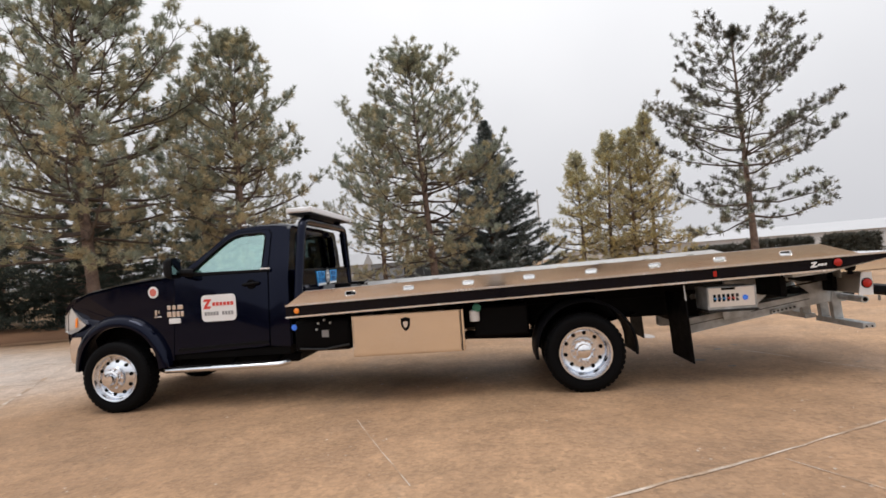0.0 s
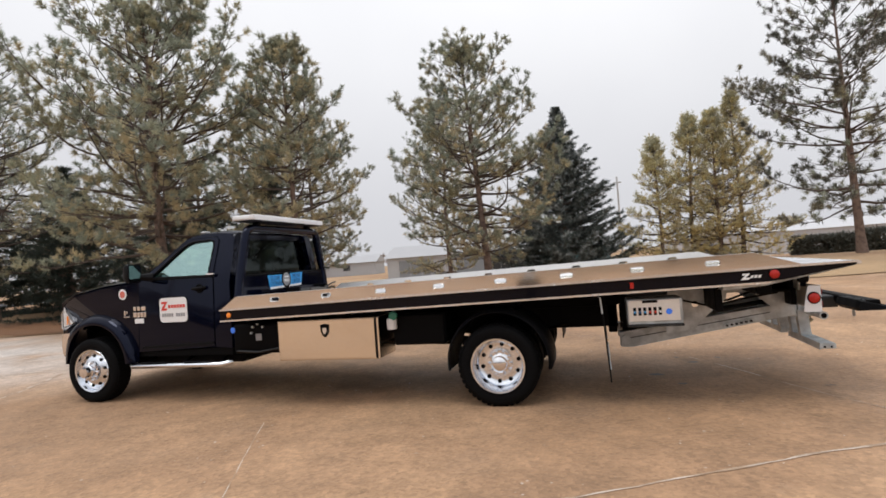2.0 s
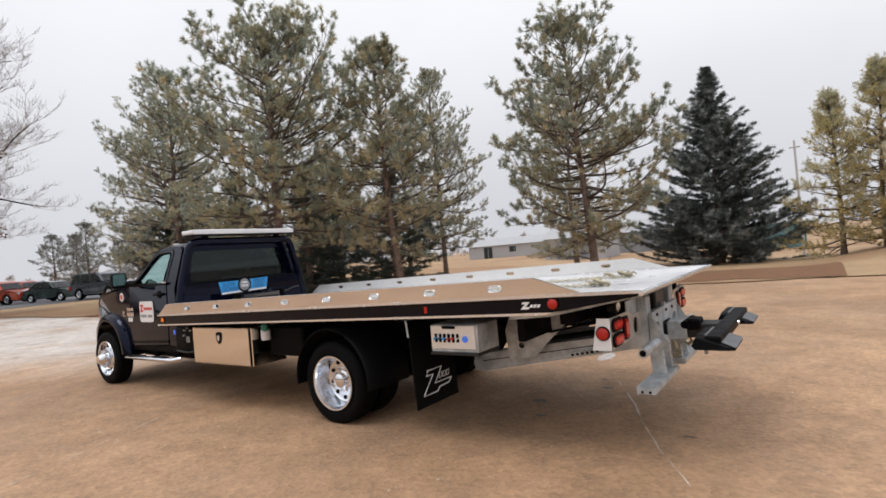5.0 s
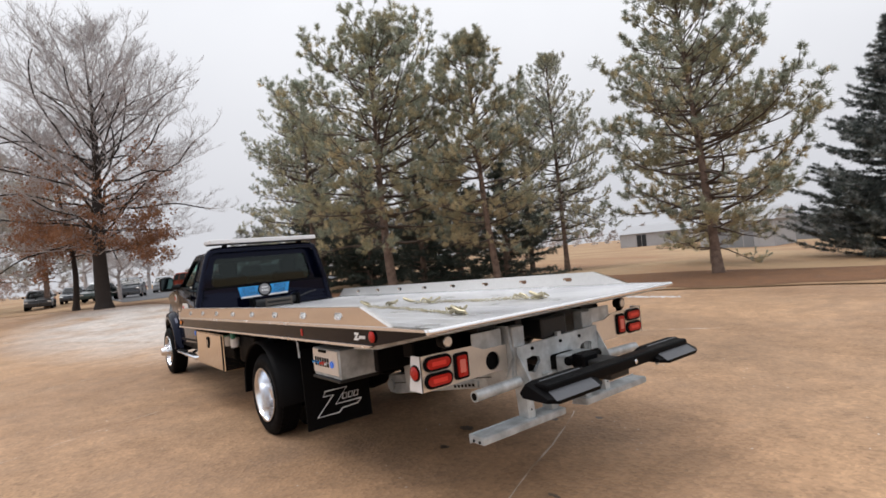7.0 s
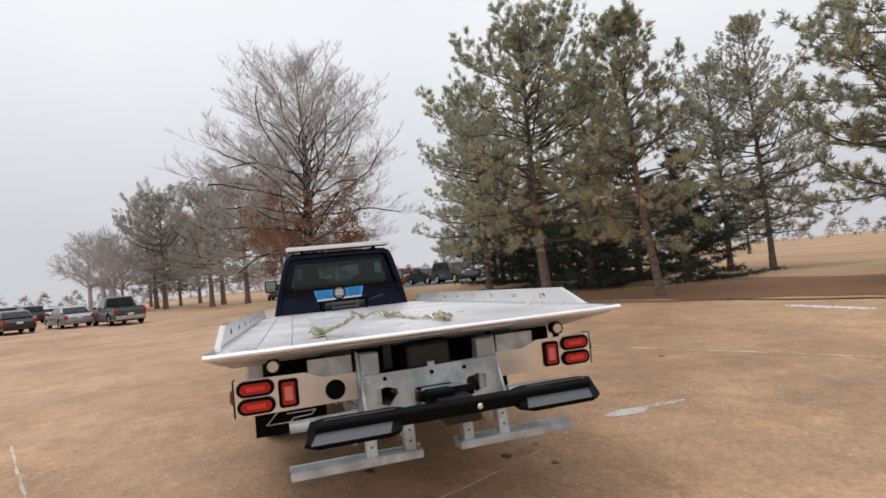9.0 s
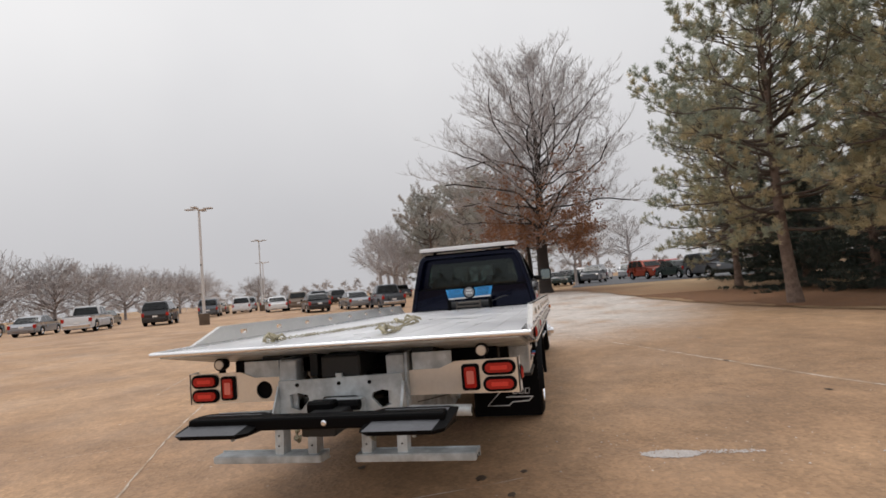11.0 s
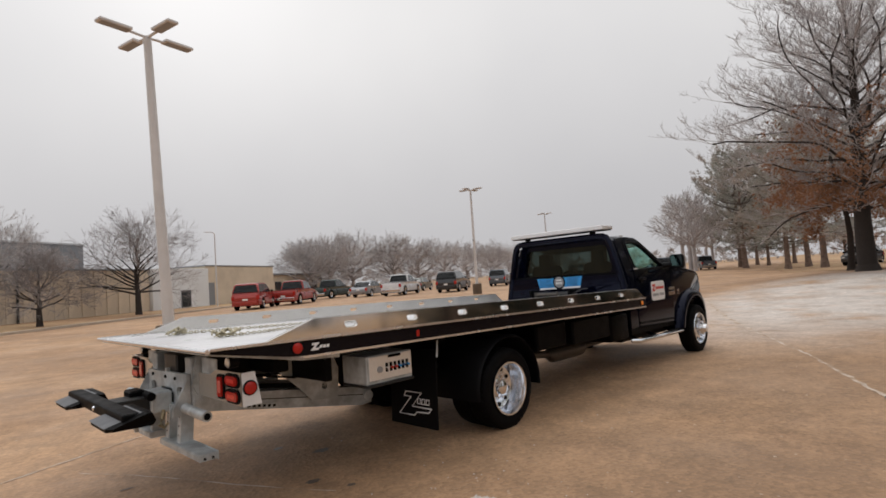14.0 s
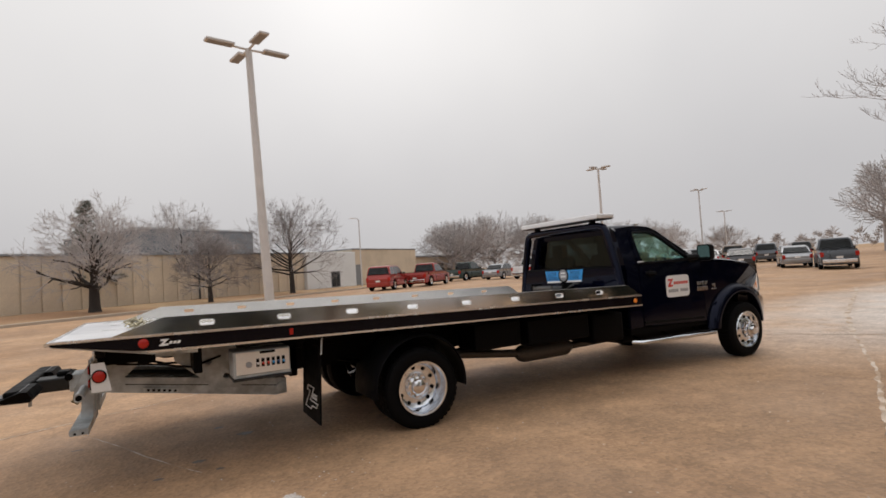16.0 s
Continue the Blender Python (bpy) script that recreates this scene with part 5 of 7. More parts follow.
for a_, b_ in ((-0.735, -0.285), (0.335, 0.785)):
    secs = []
    for y, k in ((a_, 0.80), (a_ + 0.06, 1.0), (b_ - 0.05, 1.0), (b_, 0.86)):
        secs.append([Vector((7.85 + (x - 7.85) * k, y + dy, 0.705 + (z - 0.705) * k)) for x, z, dy in ((7.805, 0.690, 0.0), (7.835, 0.750, 0.02), (7.872, 0.754, 0.03), (8.065, 0.686, -0.01), (8.06, 0.664, -0.02), (7.83, 0.660, 0.0))])
    pd = part("wheel_pad", loft(secs), M_BLACK, truck, "black wedge-shaped wheel pad")
    part("pad_face", slab([(a_ + 0.085, 0.752), (b_ - 0.015, 0.752), (b_ - 0.075, 0.687), (a_ + 0.010, 0.687)], lambda u, v, w: Vector((7.8745 + (0.754 - v) * 2.838 + w, u, v)), 0.0, 0.004), M_PAD, pd, "worn grey face")
    part("pad_pin", tube([(7.86, (a_ + b_) / 2, 0.65), (7.86, (a_ + b_) / 2, 0.60)], 0.012, 8), M_GALV, pd)


for ob_ in set(bpy.data.objects) - BEFORE_TAIL:
    ob_.data.transform(Matrix.Translation((0.012, 0, 0.020)))

# ---- ground ----
NORTH = [(-160, -34), (-100, -20), (-60, -12), (-38, -6), (-28, -1.0), (-22.5, 2.4), (-17, 4.5), (-12, 6.1), (-7, 7.3), (-1, 9.9), (4, 11.5), (9, 12.4), (40, 15.5), (120, 24)]
SOUTH = [(-160, -130), (-60, -72), (-9.5, -39.0), (5.9, -26.0), (11.7, -22.0), (20, -16.5), (40, -6), (120, 20)]


def along(line, x):
    for (x0, y0), (x1, y1) in zip(line, line[1:]):
        if x <= x1:
            t = (x - x0) / (x1 - x0)
            return y0 + t * (y1 - y0)
    return line[-1][1]


def ground_z(x, y):
    """Height of the ground: flat lot, a low rise by the oak, a slight fall over the far lot."""
    z = 0.42 * smooth01(-11, -23, x) * smooth01(-9, 1, y)
    z += 0.10 * smooth01(0.2, 3.5, y - along(NORTH, x)) * smooth01(-12, -4, x)
    z += 0.25 * smooth01(-7, -24, y) + 0.12 * smooth01(0.5, 8.0, along(SOUTH, x) - y)
    z -= 0.40 * smooth01(14, 22, y) * smooth01(-4, 3, x) * smooth01(12, 7, x)
    z += 0.25 * smooth01(11, 17, y) * smooth01(9, 13, x)
    z -= (0.6 + 0.9 * smooth01(6, 18, x)) * smooth01(22, 52, y)
    return z


def grid(name, xs, rows, material, lift, kind="structure", label=""):
    """A sheet over columns xs; rows(x) gives the y values of a column."""
    cols = [[(x, y, ground_z(x, y) + lift) for y in rows(x)] for x in xs]
    n = len(cols[0])
    verts = [v for c in cols for v in c]
    faces = [(i * n + j, (i + 1) * n + j, (i + 1) * n + j + 1, i * n + j + 1) for i in range(len(cols) - 1) for j in range(n - 1)]
    ob = raw_part(name, verts, faces, material, smooth=True)
    return tagged(ob, label, name, "", kind)


def spread(a, b, n):
    return [a + (b - a) * k / (n - 1) for k in range(n)]


def wide(v, n=60, near=60.0, far=900.0):
    return sorted({round(s * (near * (k / n) + (far - near) * (k / n) ** 5), 3) for k in range(n + 1) for s in (-1, 1)})


def sink(x, y):
    """The soil sheet lies lower under the paving and meets it outside."""
    inside = min(along(NORTH, x) - y, y - along(SOUTH, x))
    return -0.10 * smooth01(-0.2, 0.6, inside)


gx = wide(0)
gverts = [(x, y, ground_z(x, y) + sink(x, y) + (0.025 if sink(x, y) > -0.001 else 0)) for x in gx for y in gx]
gn = len(gx)
gfaces = [(i * gn + j, (i + 1) * gn + j, (i + 1) * gn + j + 1, i * gn + j + 1) for i in range(gn - 1) for j in range(gn - 1)]
tagged(raw_part("ground", gverts, gfaces, M_GRASS, smooth=True), "dormant brown grass reaching the misty distance", "ground", "", "structure")

px = spread(-160, -40, 41) + spread(-39, 20, 90) + spread(22, 120, 40)
grid("pavement", px, lambda x: spread(along(SOUTH, x), along(NORTH, x), 60), M_PAVE, 0.0, label="tan exposed-aggregate concrete lot, damp and stained")
# strips of turf along the edge of the paving
grid("lawn_edge", spread(-60, 40, 120), lambda x: spread(along(NORTH, x) - 0.12 - 0.10 * math.sin(x * 2.1), along(NORTH, x) + 3.0, 10), M_GRASS, 0.028, label="ragged edge of dormant lawn")
grid("needle_bed", spread(-16, 9, 60), lambda x: spread(along(NORTH, x) + 0.25 + 0.25 * math.sin(x * 1.3) + 0.12 * math.sin(x * 4.1), along(NORTH, x) + 6.5 + 0.7 * math.sin(x * 0.9), 12), M_LITTER, 0.040, label="rust-brown bed of fallen pine needles")
# kerb and verge on the building side
kb = []
for x in spread(-60, 60, 130):
    y = along(SOUTH, x)
    z = ground_z(x, y)
    kb.append([Vector((x, y + 0.02, z - 0.05)), Vector((x, y + 0.02, z + 0.115)), Vector((x, y - 0.02, z + 0.135)), Vector((x, y - 0.16, z + 0.135)), Vector((x, y - 0.16, z - 0.05))])
tagged(part("kerb", loft(kb), M_KERB), "grey concrete kerb along the verge", "kerb", "", "structure")
grid("verge", spread(-60, 60, 90), lambda x: spread(along(SOUTH, x) - 0.155, along(SOUTH, x) - 14, 12), M_GRASS, 0.12, label="dormant grass verge behind the kerb")
# upper lot behind the oak
ax_ = spread(-110, -30, 60)
grid("upper_lot", ax_, lambda x: spread(2.2 - 0.055 * (x + 30), 30 + 0.1 * (x + 30), 14), M_ASPHALT, 0.055, label="dark asphalt of the upper car park")

# joints and cracks: narrow pale filler, a little uneven
rng = random.Random(4)


def seam(pts, width, name="pavement_joint", material=None, step=0.12):
    verts, faces = [], []
    line = []
    for (xa, ya), (xb, yb) in zip(pts, pts[1:]):
        n = max(2, int(math.hypot(xb - xa, yb - ya) / step))
        line += [(xa + (xb - xa) * k / n, ya + (yb - ya) * k / n) for k in range(n)]
    line.append(pts[-1])
    for i, (x, y) in enumerate(line):
        a, b = line[max(0, i - 1)], line[min(len(line) - 1, i + 1)]
        dx, dy = b[0] - a[0], b[1] - a[1]
        d = math.hypot(dx, dy) or 1
        off = rng.uniform(-0.35, 0.35) * width
        w = width * rng.uniform(0.25, 0.75)
        for s in (-1, 1):
            px_, py_ = x - dy / d * (off + s * w), y + dx / d * (off + s * w)
            verts.append((px_, py_, ground_z(px_, py_) + 0.004))
    faces = [(2 * i, 2 * i + 1, 2 * i + 3, 2 * i + 2) for i in range(len(line) - 1)]
    ob = raw_part(name, verts, faces, material or M_JOINT)
    tagged(ob, "pale filled joint in the concrete", "joint", "", "structure")


seam([(-1.75, -0.55), (-3.3, 2.1), (-6.0, 7.0)], 0.036)
seam([(-1.8, -0.55), (0.5, -4.8)], 0.010)
seam([(3.6, -3.80), (4.6, -3.34), (5.6, -2.86), (7.0, -2.10), (7.93, -1.69), (8.9, -1.25)], 0.020)
seam([(2.8, -1.65), (3.08, -2.25), (3.5, -3.1)], 0.006)
seam([(6.75, 1.0), (6.93, 0.68), (7.14, 0.24), (7.31, -0.18), (7.57, -0.72), (7.85, -1.20)], 0.012)
seam([(-13, -3.4), (-5.3, -0.14), (-2.7, 1.15)], 0.075)
seam([(-2.7, 1.15), (-0.2, 2.49), (2.08, 3.53), (3.5, 4.2), (6.0, 5.5)], 0.042)
seam([(6.1, -3.6), (5.7, -2.9)], 0.007)
seam([(-9, 9.0), (-4, 4.4), (-0.5, 2.42)], 0.012)
seam([(-8.0, -10), (-2, -7.4), (3, -5.2)], 0.014)
seam([(-24, -14), (-12, -8.5), (-8.0, -10)], 0.016)


def blot(x, y, w, h, material, name, label, n=26, seed=1, lift=0.005, ragged=0.35):
    r = random.Random(seed)
    pts = []
    for k in range(n):
        a = 2 * math.pi * k / n
        q = 1 - ragged * r.random()
        pts.append((x + w * q * math.cos(a), y + h * q * math.sin(a)))
    verts = [(x, y, ground_z(x, y) + lift)] + [(a, b, ground_z(a, b) + lift) for a, b in pts]
    faces = [(0, k + 1, (k + 1) % n + 1) for k in range(n)]
    tagged(raw_part(name, verts, faces, material), label, name.replace("_", " "), "", "structure")


def scatter(name, label, category, centre, spread_xy, count, size, material, seed, h=0.006):
    """Many small uneven crumbs in one object."""
    r = random.Random(seed)
    verts, faces = [], []
    for _ in range(count):
        a, q = r.uniform(0, 6.283), math.sqrt(r.random())
        x, y = centre[0] + spread_xy[0] * q * math.cos(a), centre[1] + spread_xy[1] * q * math.sin(a)
        s = size * r.uniform(0.35, 1.2)
        z = ground_z(x, y) + 0.003
        n0 = len(verts)
        for k in range(5):
            b = 6.283 * k / 5 + r.uniform(-0.4, 0.4)
            verts.append((x + s * math.cos(b) * r.uniform(0.6, 1), y + s * math.sin(b) * r.uniform(0.6, 1), z))
        verts.append((x, y, z + h * r.uniform(0.6, 1.4)))
        faces += [(n0 + k, n0 + (k + 1) % 5, n0 + 5) for k in range(5)]
    tagged(raw_part(name, verts, faces, material), label, category, "", "stuff")


# frozen slush puddle beside the truck, crumbs and stains
scatter("slush_patch", "grey-white crust of frozen slush on the concrete", "slush", (6.28, 2.08), (0.085, 0.21), 520, 0.017, M_FROST, 3, 0.008)
scatter("slush_streak", "thin streak of frozen slush on the concrete", "slush", (6.24, 2.42), (0.04, 0.32), 190, 0.012, M_FROST, 4, 0.005)
scatter("slush_crumbs", "white crumbs of frozen slush", "slush", (6.1, 2.7), (0.5, 1.6), 40, 0.010, M_FROST, 5)
scatter("road_salt", "scattered pale salt and grit on the concrete", "grit", (3.5, -0.5), (6.5, 5.0), 160, 0.014, M_JOINT, 8)
scatter("salt_under_truck", "white salt crumbs under the truck", "grit", (4.5, 0.6), (2.6, 1.3), 36, 0.012, M_FROST, 12)
for k_, (x_, y_, sx_, sy_) in enumerate(((-5.7, 9.75, 0.45, 0.16), (-3.2, 10.2, 0.30, 0.14), (2.4, 9.35, 1.0, 0.12))):
    scatter("ice_patch", "thin white ice crust by the lawn edge", "ice", (x_, y_), (sx_, sy_), 150, 0.05, M_HOAR, 30 + k_, 0.02)
for k_, (x_, y_, w_, h_) in enumerate(((6.75, 0.7, 0.07, 0.05), (6.62, 1.0, 0.04, 0.03), (7.05, 0.95, 0.05, 0.03), (6.3, 0.1, 0.09, 0.06), (6.5, -0.3, 0.05, 0.04), (7.7, -0.4, 0.06, 0.02), (2.2, 3.6, 0.07, 0.05), (-0.5, 3.9, 0.08, 0.05), (4.3, 4.0, 0.06, 0.04), (6.9, -3.6, 0.07, 0.04))):
    blot(x_, y_, w_, h_, M_OIL, "oil_stain", "small dark oil stain on the concrete", seed=k_)

# ---- lamp posts ----
def lamp_post(x, y, height, top_shift, label, stout=1.0, reach=1.07):
    z0 = ground_z(x, y)
    lp = empty("lamp_post", label, "lamp post", "car park lamp posts", (x, y, z0))
    part("concrete_base", turned([(0.30, -0.1), (0.31, 0.0), (0.31, 0.66), (0.29, 0.70), (0.001, 0.70)], axis="z", sides=24), M_BASE, lp, "stained concrete base", smooth=True)
    part("base_plate", box(-0.16, 0.16, -0.16, 0.16, 0.70, 0.72), M_POLE, lp)
    tx, ty = top_shift
    part("pole", tube([(0, 0, 0.70), (tx * 0.5, ty * 0.5, height * 0.5), (tx, ty, height - 0.1)], [0.140 * stout, 0.118 * stout, 0.095 * stout], 14), M_POLE, lp, "pale tapered pole", smooth=True)
    part("hand_hole_cover", box(tx * 0.5 + 0.07, tx * 0.5 + 0.10, ty * 0.5 - 0.03, ty * 0.5 + 0.03, height * 0.5, height * 0.5 + 0.10, 0.004), M_BLACK, lp)
    turn = radians(12)
    for k in range(4):
        a = turn + k * math.pi / 2
        c, s = math.cos(a), math.sin(a)
        part("arm", tube([(tx, ty, height - 0.12), (tx + 0.44 * reach * c, ty + 0.44 * reach * s, height - 0.10)], 0.035, 8), M_POLE, lp)
        head = box(-0.37 * reach, 0.37 * reach, -0.145, 0.145, -0.04, 0.045, 0.02)
        bmesh.ops.transform(head, matrix=Matrix.Translation((tx + 0.77 * reach * c, ty + 0.77 * reach * s, height - 0.07)) @ Matrix.Rotation(a, 4, "Z"), verts=head.verts)
        hd = part("lamp_head", head, M_POLE, lp, "flat grey lamp head")
        lens = box(-0.31 * reach, 0.31 * reach, -0.11, 0.11, -0.051, -0.041)
        bmesh.ops.transform(lens, matrix=Matrix.Translation((tx + 0.77 * reach * c, ty + 0.77 * reach * s, height - 0.07)) @ Matrix.Rotation(a, 4, "Z"), verts=lens.verts)
        part("lens", lens, M_SIGNGREY, hd)
    return lp


lamp_post(4.07, -10.55, 8.35, (0.24, -0.03), "pale four-armed lamp post on a concrete base")
lamp_post(-18.9, -20.2, 7.3, (0.0, 0.0), "distant four-armed lamp post among parked cars", 0.68, 0.75)
lamp_post(-44.1, -31.2, 8.0, (0, 0), "far four-armed lamp post in the mist", 0.68, 0.75)
lamp_post(-74.0, -48.5, 7.8, (0, 0), "far four-armed lamp post in the mist", 0.68)
sl = empty("street_lamp", "slim grey lamp with one bent arm before the tan building", "street lamp", "", (-10.0, -41.9, ground_z(-10.0, -41.9) + 0.1))
part("pole", tube([(0, 0, 0), (0, 0, 3.2), (0, 0, 6.2)], [0.075, 0.06, 0.045], 10), M_POLE, sl, smooth=True)
part("arm", tube([(0, 0, 6.18), (0.12, 0.08, 6.30), (0.55, 0.36, 6.34), (0.80, 0.52, 6.30)], 0.032, 8), M_POLE, sl, smooth=True)
part("lamp_head", tube([(0.72, 0.47, 6.30), (0.90, 0.59, 6.30), (1.15, 0.75, 6.27)], [0.05, 0.09, 0.05], 8, flat=0.5), M_POLE, sl, smooth=True)

# ---- tan precast building with fins, pale end wall and lower wing ----
FX, FY = -20.0, -51.0
fdir = Vector((0.85, 0.53, 0)).normalized()
building = empty("factory_building", "long tan precast factory with ribbed panels and a pale end wall", "building", "", (FX, FY, ground_z(FX, FY)))
B_MAT = Matrix.Rotation(math.atan2(fdir.y, fdir.x), 4, "Z")
building.matrix_basis = Matrix.Translation((FX, FY, 0.30)) @ B_MAT
part("end_wall", box(0, 11.5, -12, 0, 0, 3.70, 0.03), M_TAN, building, "plain tan wall")
part("end_coping", box(-0.06, 11.56, -12, 0.06, 3.70, 3.80), M_ROOFGREY, building)
part("pale_wall", box(11.52, 18.2, -12, 0.35, 0, 3.45, 0.03), M_PALEWALL, building, "pale grey painted wall")
dr = part("dock_door", box(14.0, 15.05, 0.35, 0.39, 0.25, 1.55), M_DARKWIN, building, "dark service door")
part("door_frame", box(13.9, 15.15, 0.34, 0.37, 0.2, 1.65), M_ROOFGREY, dr)
part("door_1_panel", box(10.3, 11.2, 0.0, 0.04, 0.1, 2.2), M_ROOFGREY, building)
part("main_block", box(18.22, 75, -14, 0.0, 0, 3.30, 0.03), M_TAN, building, "tan precast block")
fin_me = None
for k in range(56):
    fb = part("wall_fin", box(18.25 + k, 19.19 + k, 0.0, 0.06, 0.05, 3.30, 0.02), M_TAN, building) if fin_me is None else new("wall_fin", fin_me)
    if fin_me is None:
        fin_me = fb.data
    else:
        fb.parent = building
        fb.location = (k, 0, 0)
part("main_coping", box(18.2, 75.1, -14, 0.16, 3.30, 3.42), M_ROOFGREY, building)
part("roof_block", box(19.2, 29.5, -16, -5.0, 3.4, 5.6, 0.03), M_ROOFGREY, building, "grey rooftop block")
part("roof_block_cap", box(19.1, 29.6, -16, -4.9, 5.6, 5.72), M_WARE, building)
part("downpipe", tube([(28.6, 0.18, 0.0), (28.6, 0.18, 3.2)], 0.07, 8), M_DARKWIN, building)
wing = empty("low_wing", "low brown building end behind bare trees", "building", "", (0, 0, 0))
wing.matrix_basis = building.matrix_basis.copy()
part("wall", box(-17, -0.05, -12, -2.5, 0, 2.9), M_TAN, wing)
part("roof", box(-17.3, -0.1, -12.2, -2.2, 2.9, 3.1), M_ROOFGREY, wing)
for k in range(6):
    part("window", box(-15.5 + 2.4 * k, -14.1 + 2.4 * k, -2.5, -2.44, 1.1, 2.1), M_DARKWIN, wing)
bo = empty("bollard", "pale yellow steel bollard on the verge", "bollard", "", (13.2, -24.5, ground_z(13.2, -24.5) + 0.1))
part("post", turned([(0.07, 0), (0.07, 0.85), (0.05, 0.92), (0.001, 0.94)], axis="z", sides=12), M_STRAP, bo)

# ---- low white warehouse, sheds and fence behind the pines ----
def shed(name, label, x, y, yaw, w, d, h, wall_m, roof_m, rise=1.2, doors=()):
    b = empty(name, label, "building", "", (x, y, 0))
    b.matrix_basis = Matrix.Translation((x, y, ground_z(x, y))) @ Matrix.Rotation(radians(yaw), 4, "Z")
    part("wall", box(-w / 2, w / 2, -d / 2, d / 2, -0.3, h, 0.02), wall_m, b)
    rf = loft([[Vector((sx * (w / 2 + 0.3), -d / 2 - 0.3, h - 0.02)), Vector((sx * (w / 2 + 0.3), 0, h + rise)), Vector((sx * (w / 2 + 0.3), d / 2 + 0.3, h - 0.02))] for sx in (-1, 1)])
    part("roof", rf, roof_m, b)
    n = max(2, int(w / 1.2))
    for k in range(n + 1):
        u = -w / 2 + w * k / n
        part("panel_rib", box(u - 0.03, u + 0.03, -d / 2 - 0.04, -d / 2, -0.2, h), wall_m, b)
    for u0, u1, v0, v1, mt in doors:
        dd = part("opening", box(u0, u1, -d / 2 - 0.03, -d / 2 + 0.02, v0, v1), mt, b)
        part("opening_frame", box(u0 - 0.08, u1 + 0.08, -d / 2 - 0.015, -d / 2 + 0.01, v0, v1 + 0.08), M_ROOFGREY, dd)
    return b


shed("warehouse", "long low white metal warehouse behind a fence", 62, 78, -24, 90, 22, 3.2, M_WARE, M_WARE, 1.5, [(-42 + 17 * k, -38.5 + 17 * k, 0.1, 2.4, M_POLE) for k in range(5)])
shed("barn", "grey metal barn with a grey roof", -7.5, 76, 8, 16, 12, 2.8, M_ROOFGREY, M_MISTWALL, 1.7, [(-2.2, 2.2, 0.0, 2.3, M_DARKWIN)])
shed("white_shed", "grey-white gabled shed seen between the pines", -42, 91, 14, 14, 12, 2.4, M_MISTWALL, M_MISTWALL, 1.4, [(-4, -2.4, 0.0, 2.1, M_DARKWIN), (1, 2.2, 1.0, 2.0, M_DARKWIN)])
shed("small_garage", "small pale grey garage with a grey roof", -15, 58, 4, 7, 7, 2.6, M_MISTWALL, M_MISTWALL, 1.4, [(-2, 1.6, 0.0, 2.1, M_ROOFGREY)])
shed("teal_trailer", "teal site trailer between the pines", 3.2, 60, 3, 8, 3, 2.6, M_TEAL, M_WARE, 0.3, [(-2, -1, 0.8, 1.8, M_DARKWIN)])

M_HEDGE = mat("dark_hedge_leaves", (0.085, 0.085, 0.068), 0.8, vary=0.4, scale=1.2, fine=8, leafy=0.25)
HEDGES = [("clipped dark hedge before the fence", 18.8, 31.2, 3.4, 1.25), ("clipped dark hedge before the fence", 22.2, 30.0, 4.0, 1.35),
          ("clipped dark hedge before the fence", 25.8, 28.8, 3.0, 1.3), ("russet-grey hedge at the end of the fence", 29.6, 27.4, 4.2, 1.2)]

fence = empty("chain_fence", "grey chain-link fence before the warehouse", "fence", "", (0, 0, 0))
FA, FB = Vector((14, 52, 0)), Vector((78, 40, 0))
post_me = None
for k in range(27):
    p = FA.lerp(FB, k / 26)
    if post_me is None:
        po = part("post", tube([(0, 0, 0), (0, 0, 2.1)], 0.04, 6), M_POLE, fence)
        post_me = po.data
    else:
        po = new("post", post_me)
        po.parent = fence
    po.location = (p.x, p.y, ground_z(p.x, p.y))
for z_ in (0.15, 1.0, 2.05):
    part("rail", tube([FA.lerp(FB, k / 26) + Vector((0, 0, z_ + ground_z(*FA.lerp(FB, k / 26).xy))) for k in range(27)], 0.025, 5), M_POLE, fence)
wv, wf_ = [], []
for k in range(260):
    for sg_ in (-1, 1):
        a = FA.lerp(FB, k / 260)
        b = FA.lerp(FB, min(1, max(0, (k + sg_ * 8) / 260)))
        n0 = len(wv)
        ga, gb = ground_z(a.x, a.y), ground_z(b.x, b.y)
        wv += [(a.x, a.y, ga + 0.1), (a.x + 0.012, a.y, ga + 0.1), (b.x + 0.012, b.y, gb + 2.05), (b.x, b.y, gb + 2.05)]
        wf_.append((n0, n0 + 1, n0 + 2, n0 + 3))
wire = raw_part("wire_mesh", wv, wf_, M_POLE, fence)
wire["kind"] = "stuff"
for k in range(7):
    u = 0.18 + 0.115 * k
    p = FA.lerp(FB, u) + Vector((2, 6, 0))
    sk = empty("pallet_stack", "dark stacked pallets behind the fence", "pallet stack", "stacks behind the fence", (p.x, p.y, ground_z(p.x, p.y)))
    rr = random.Random(k)
    for j in range(rr.randint(4, 7)):
        part("pallet", box(-2.3 + rr.uniform(-0.2, 0.2), 2.3, -0.8, 0.8, 0.30 * j, 0.30 * j + 0.25, 0.01), M_ROOFGREY, sk)
up = empty("utility_pole", "thin grey utility pole behind the pines", "utility pole", "", (7.6, 34, ground_z(7.6, 34)))
part("pole", tube([(0, 0, -0.3), (0, 0, 6.9)], [0.09, 0.06], 8), M_POLE, up)
part("crossarm", box(-0.28, 0.28, -0.04, 0.04, 6.45, 6.53), M_POLE, up)

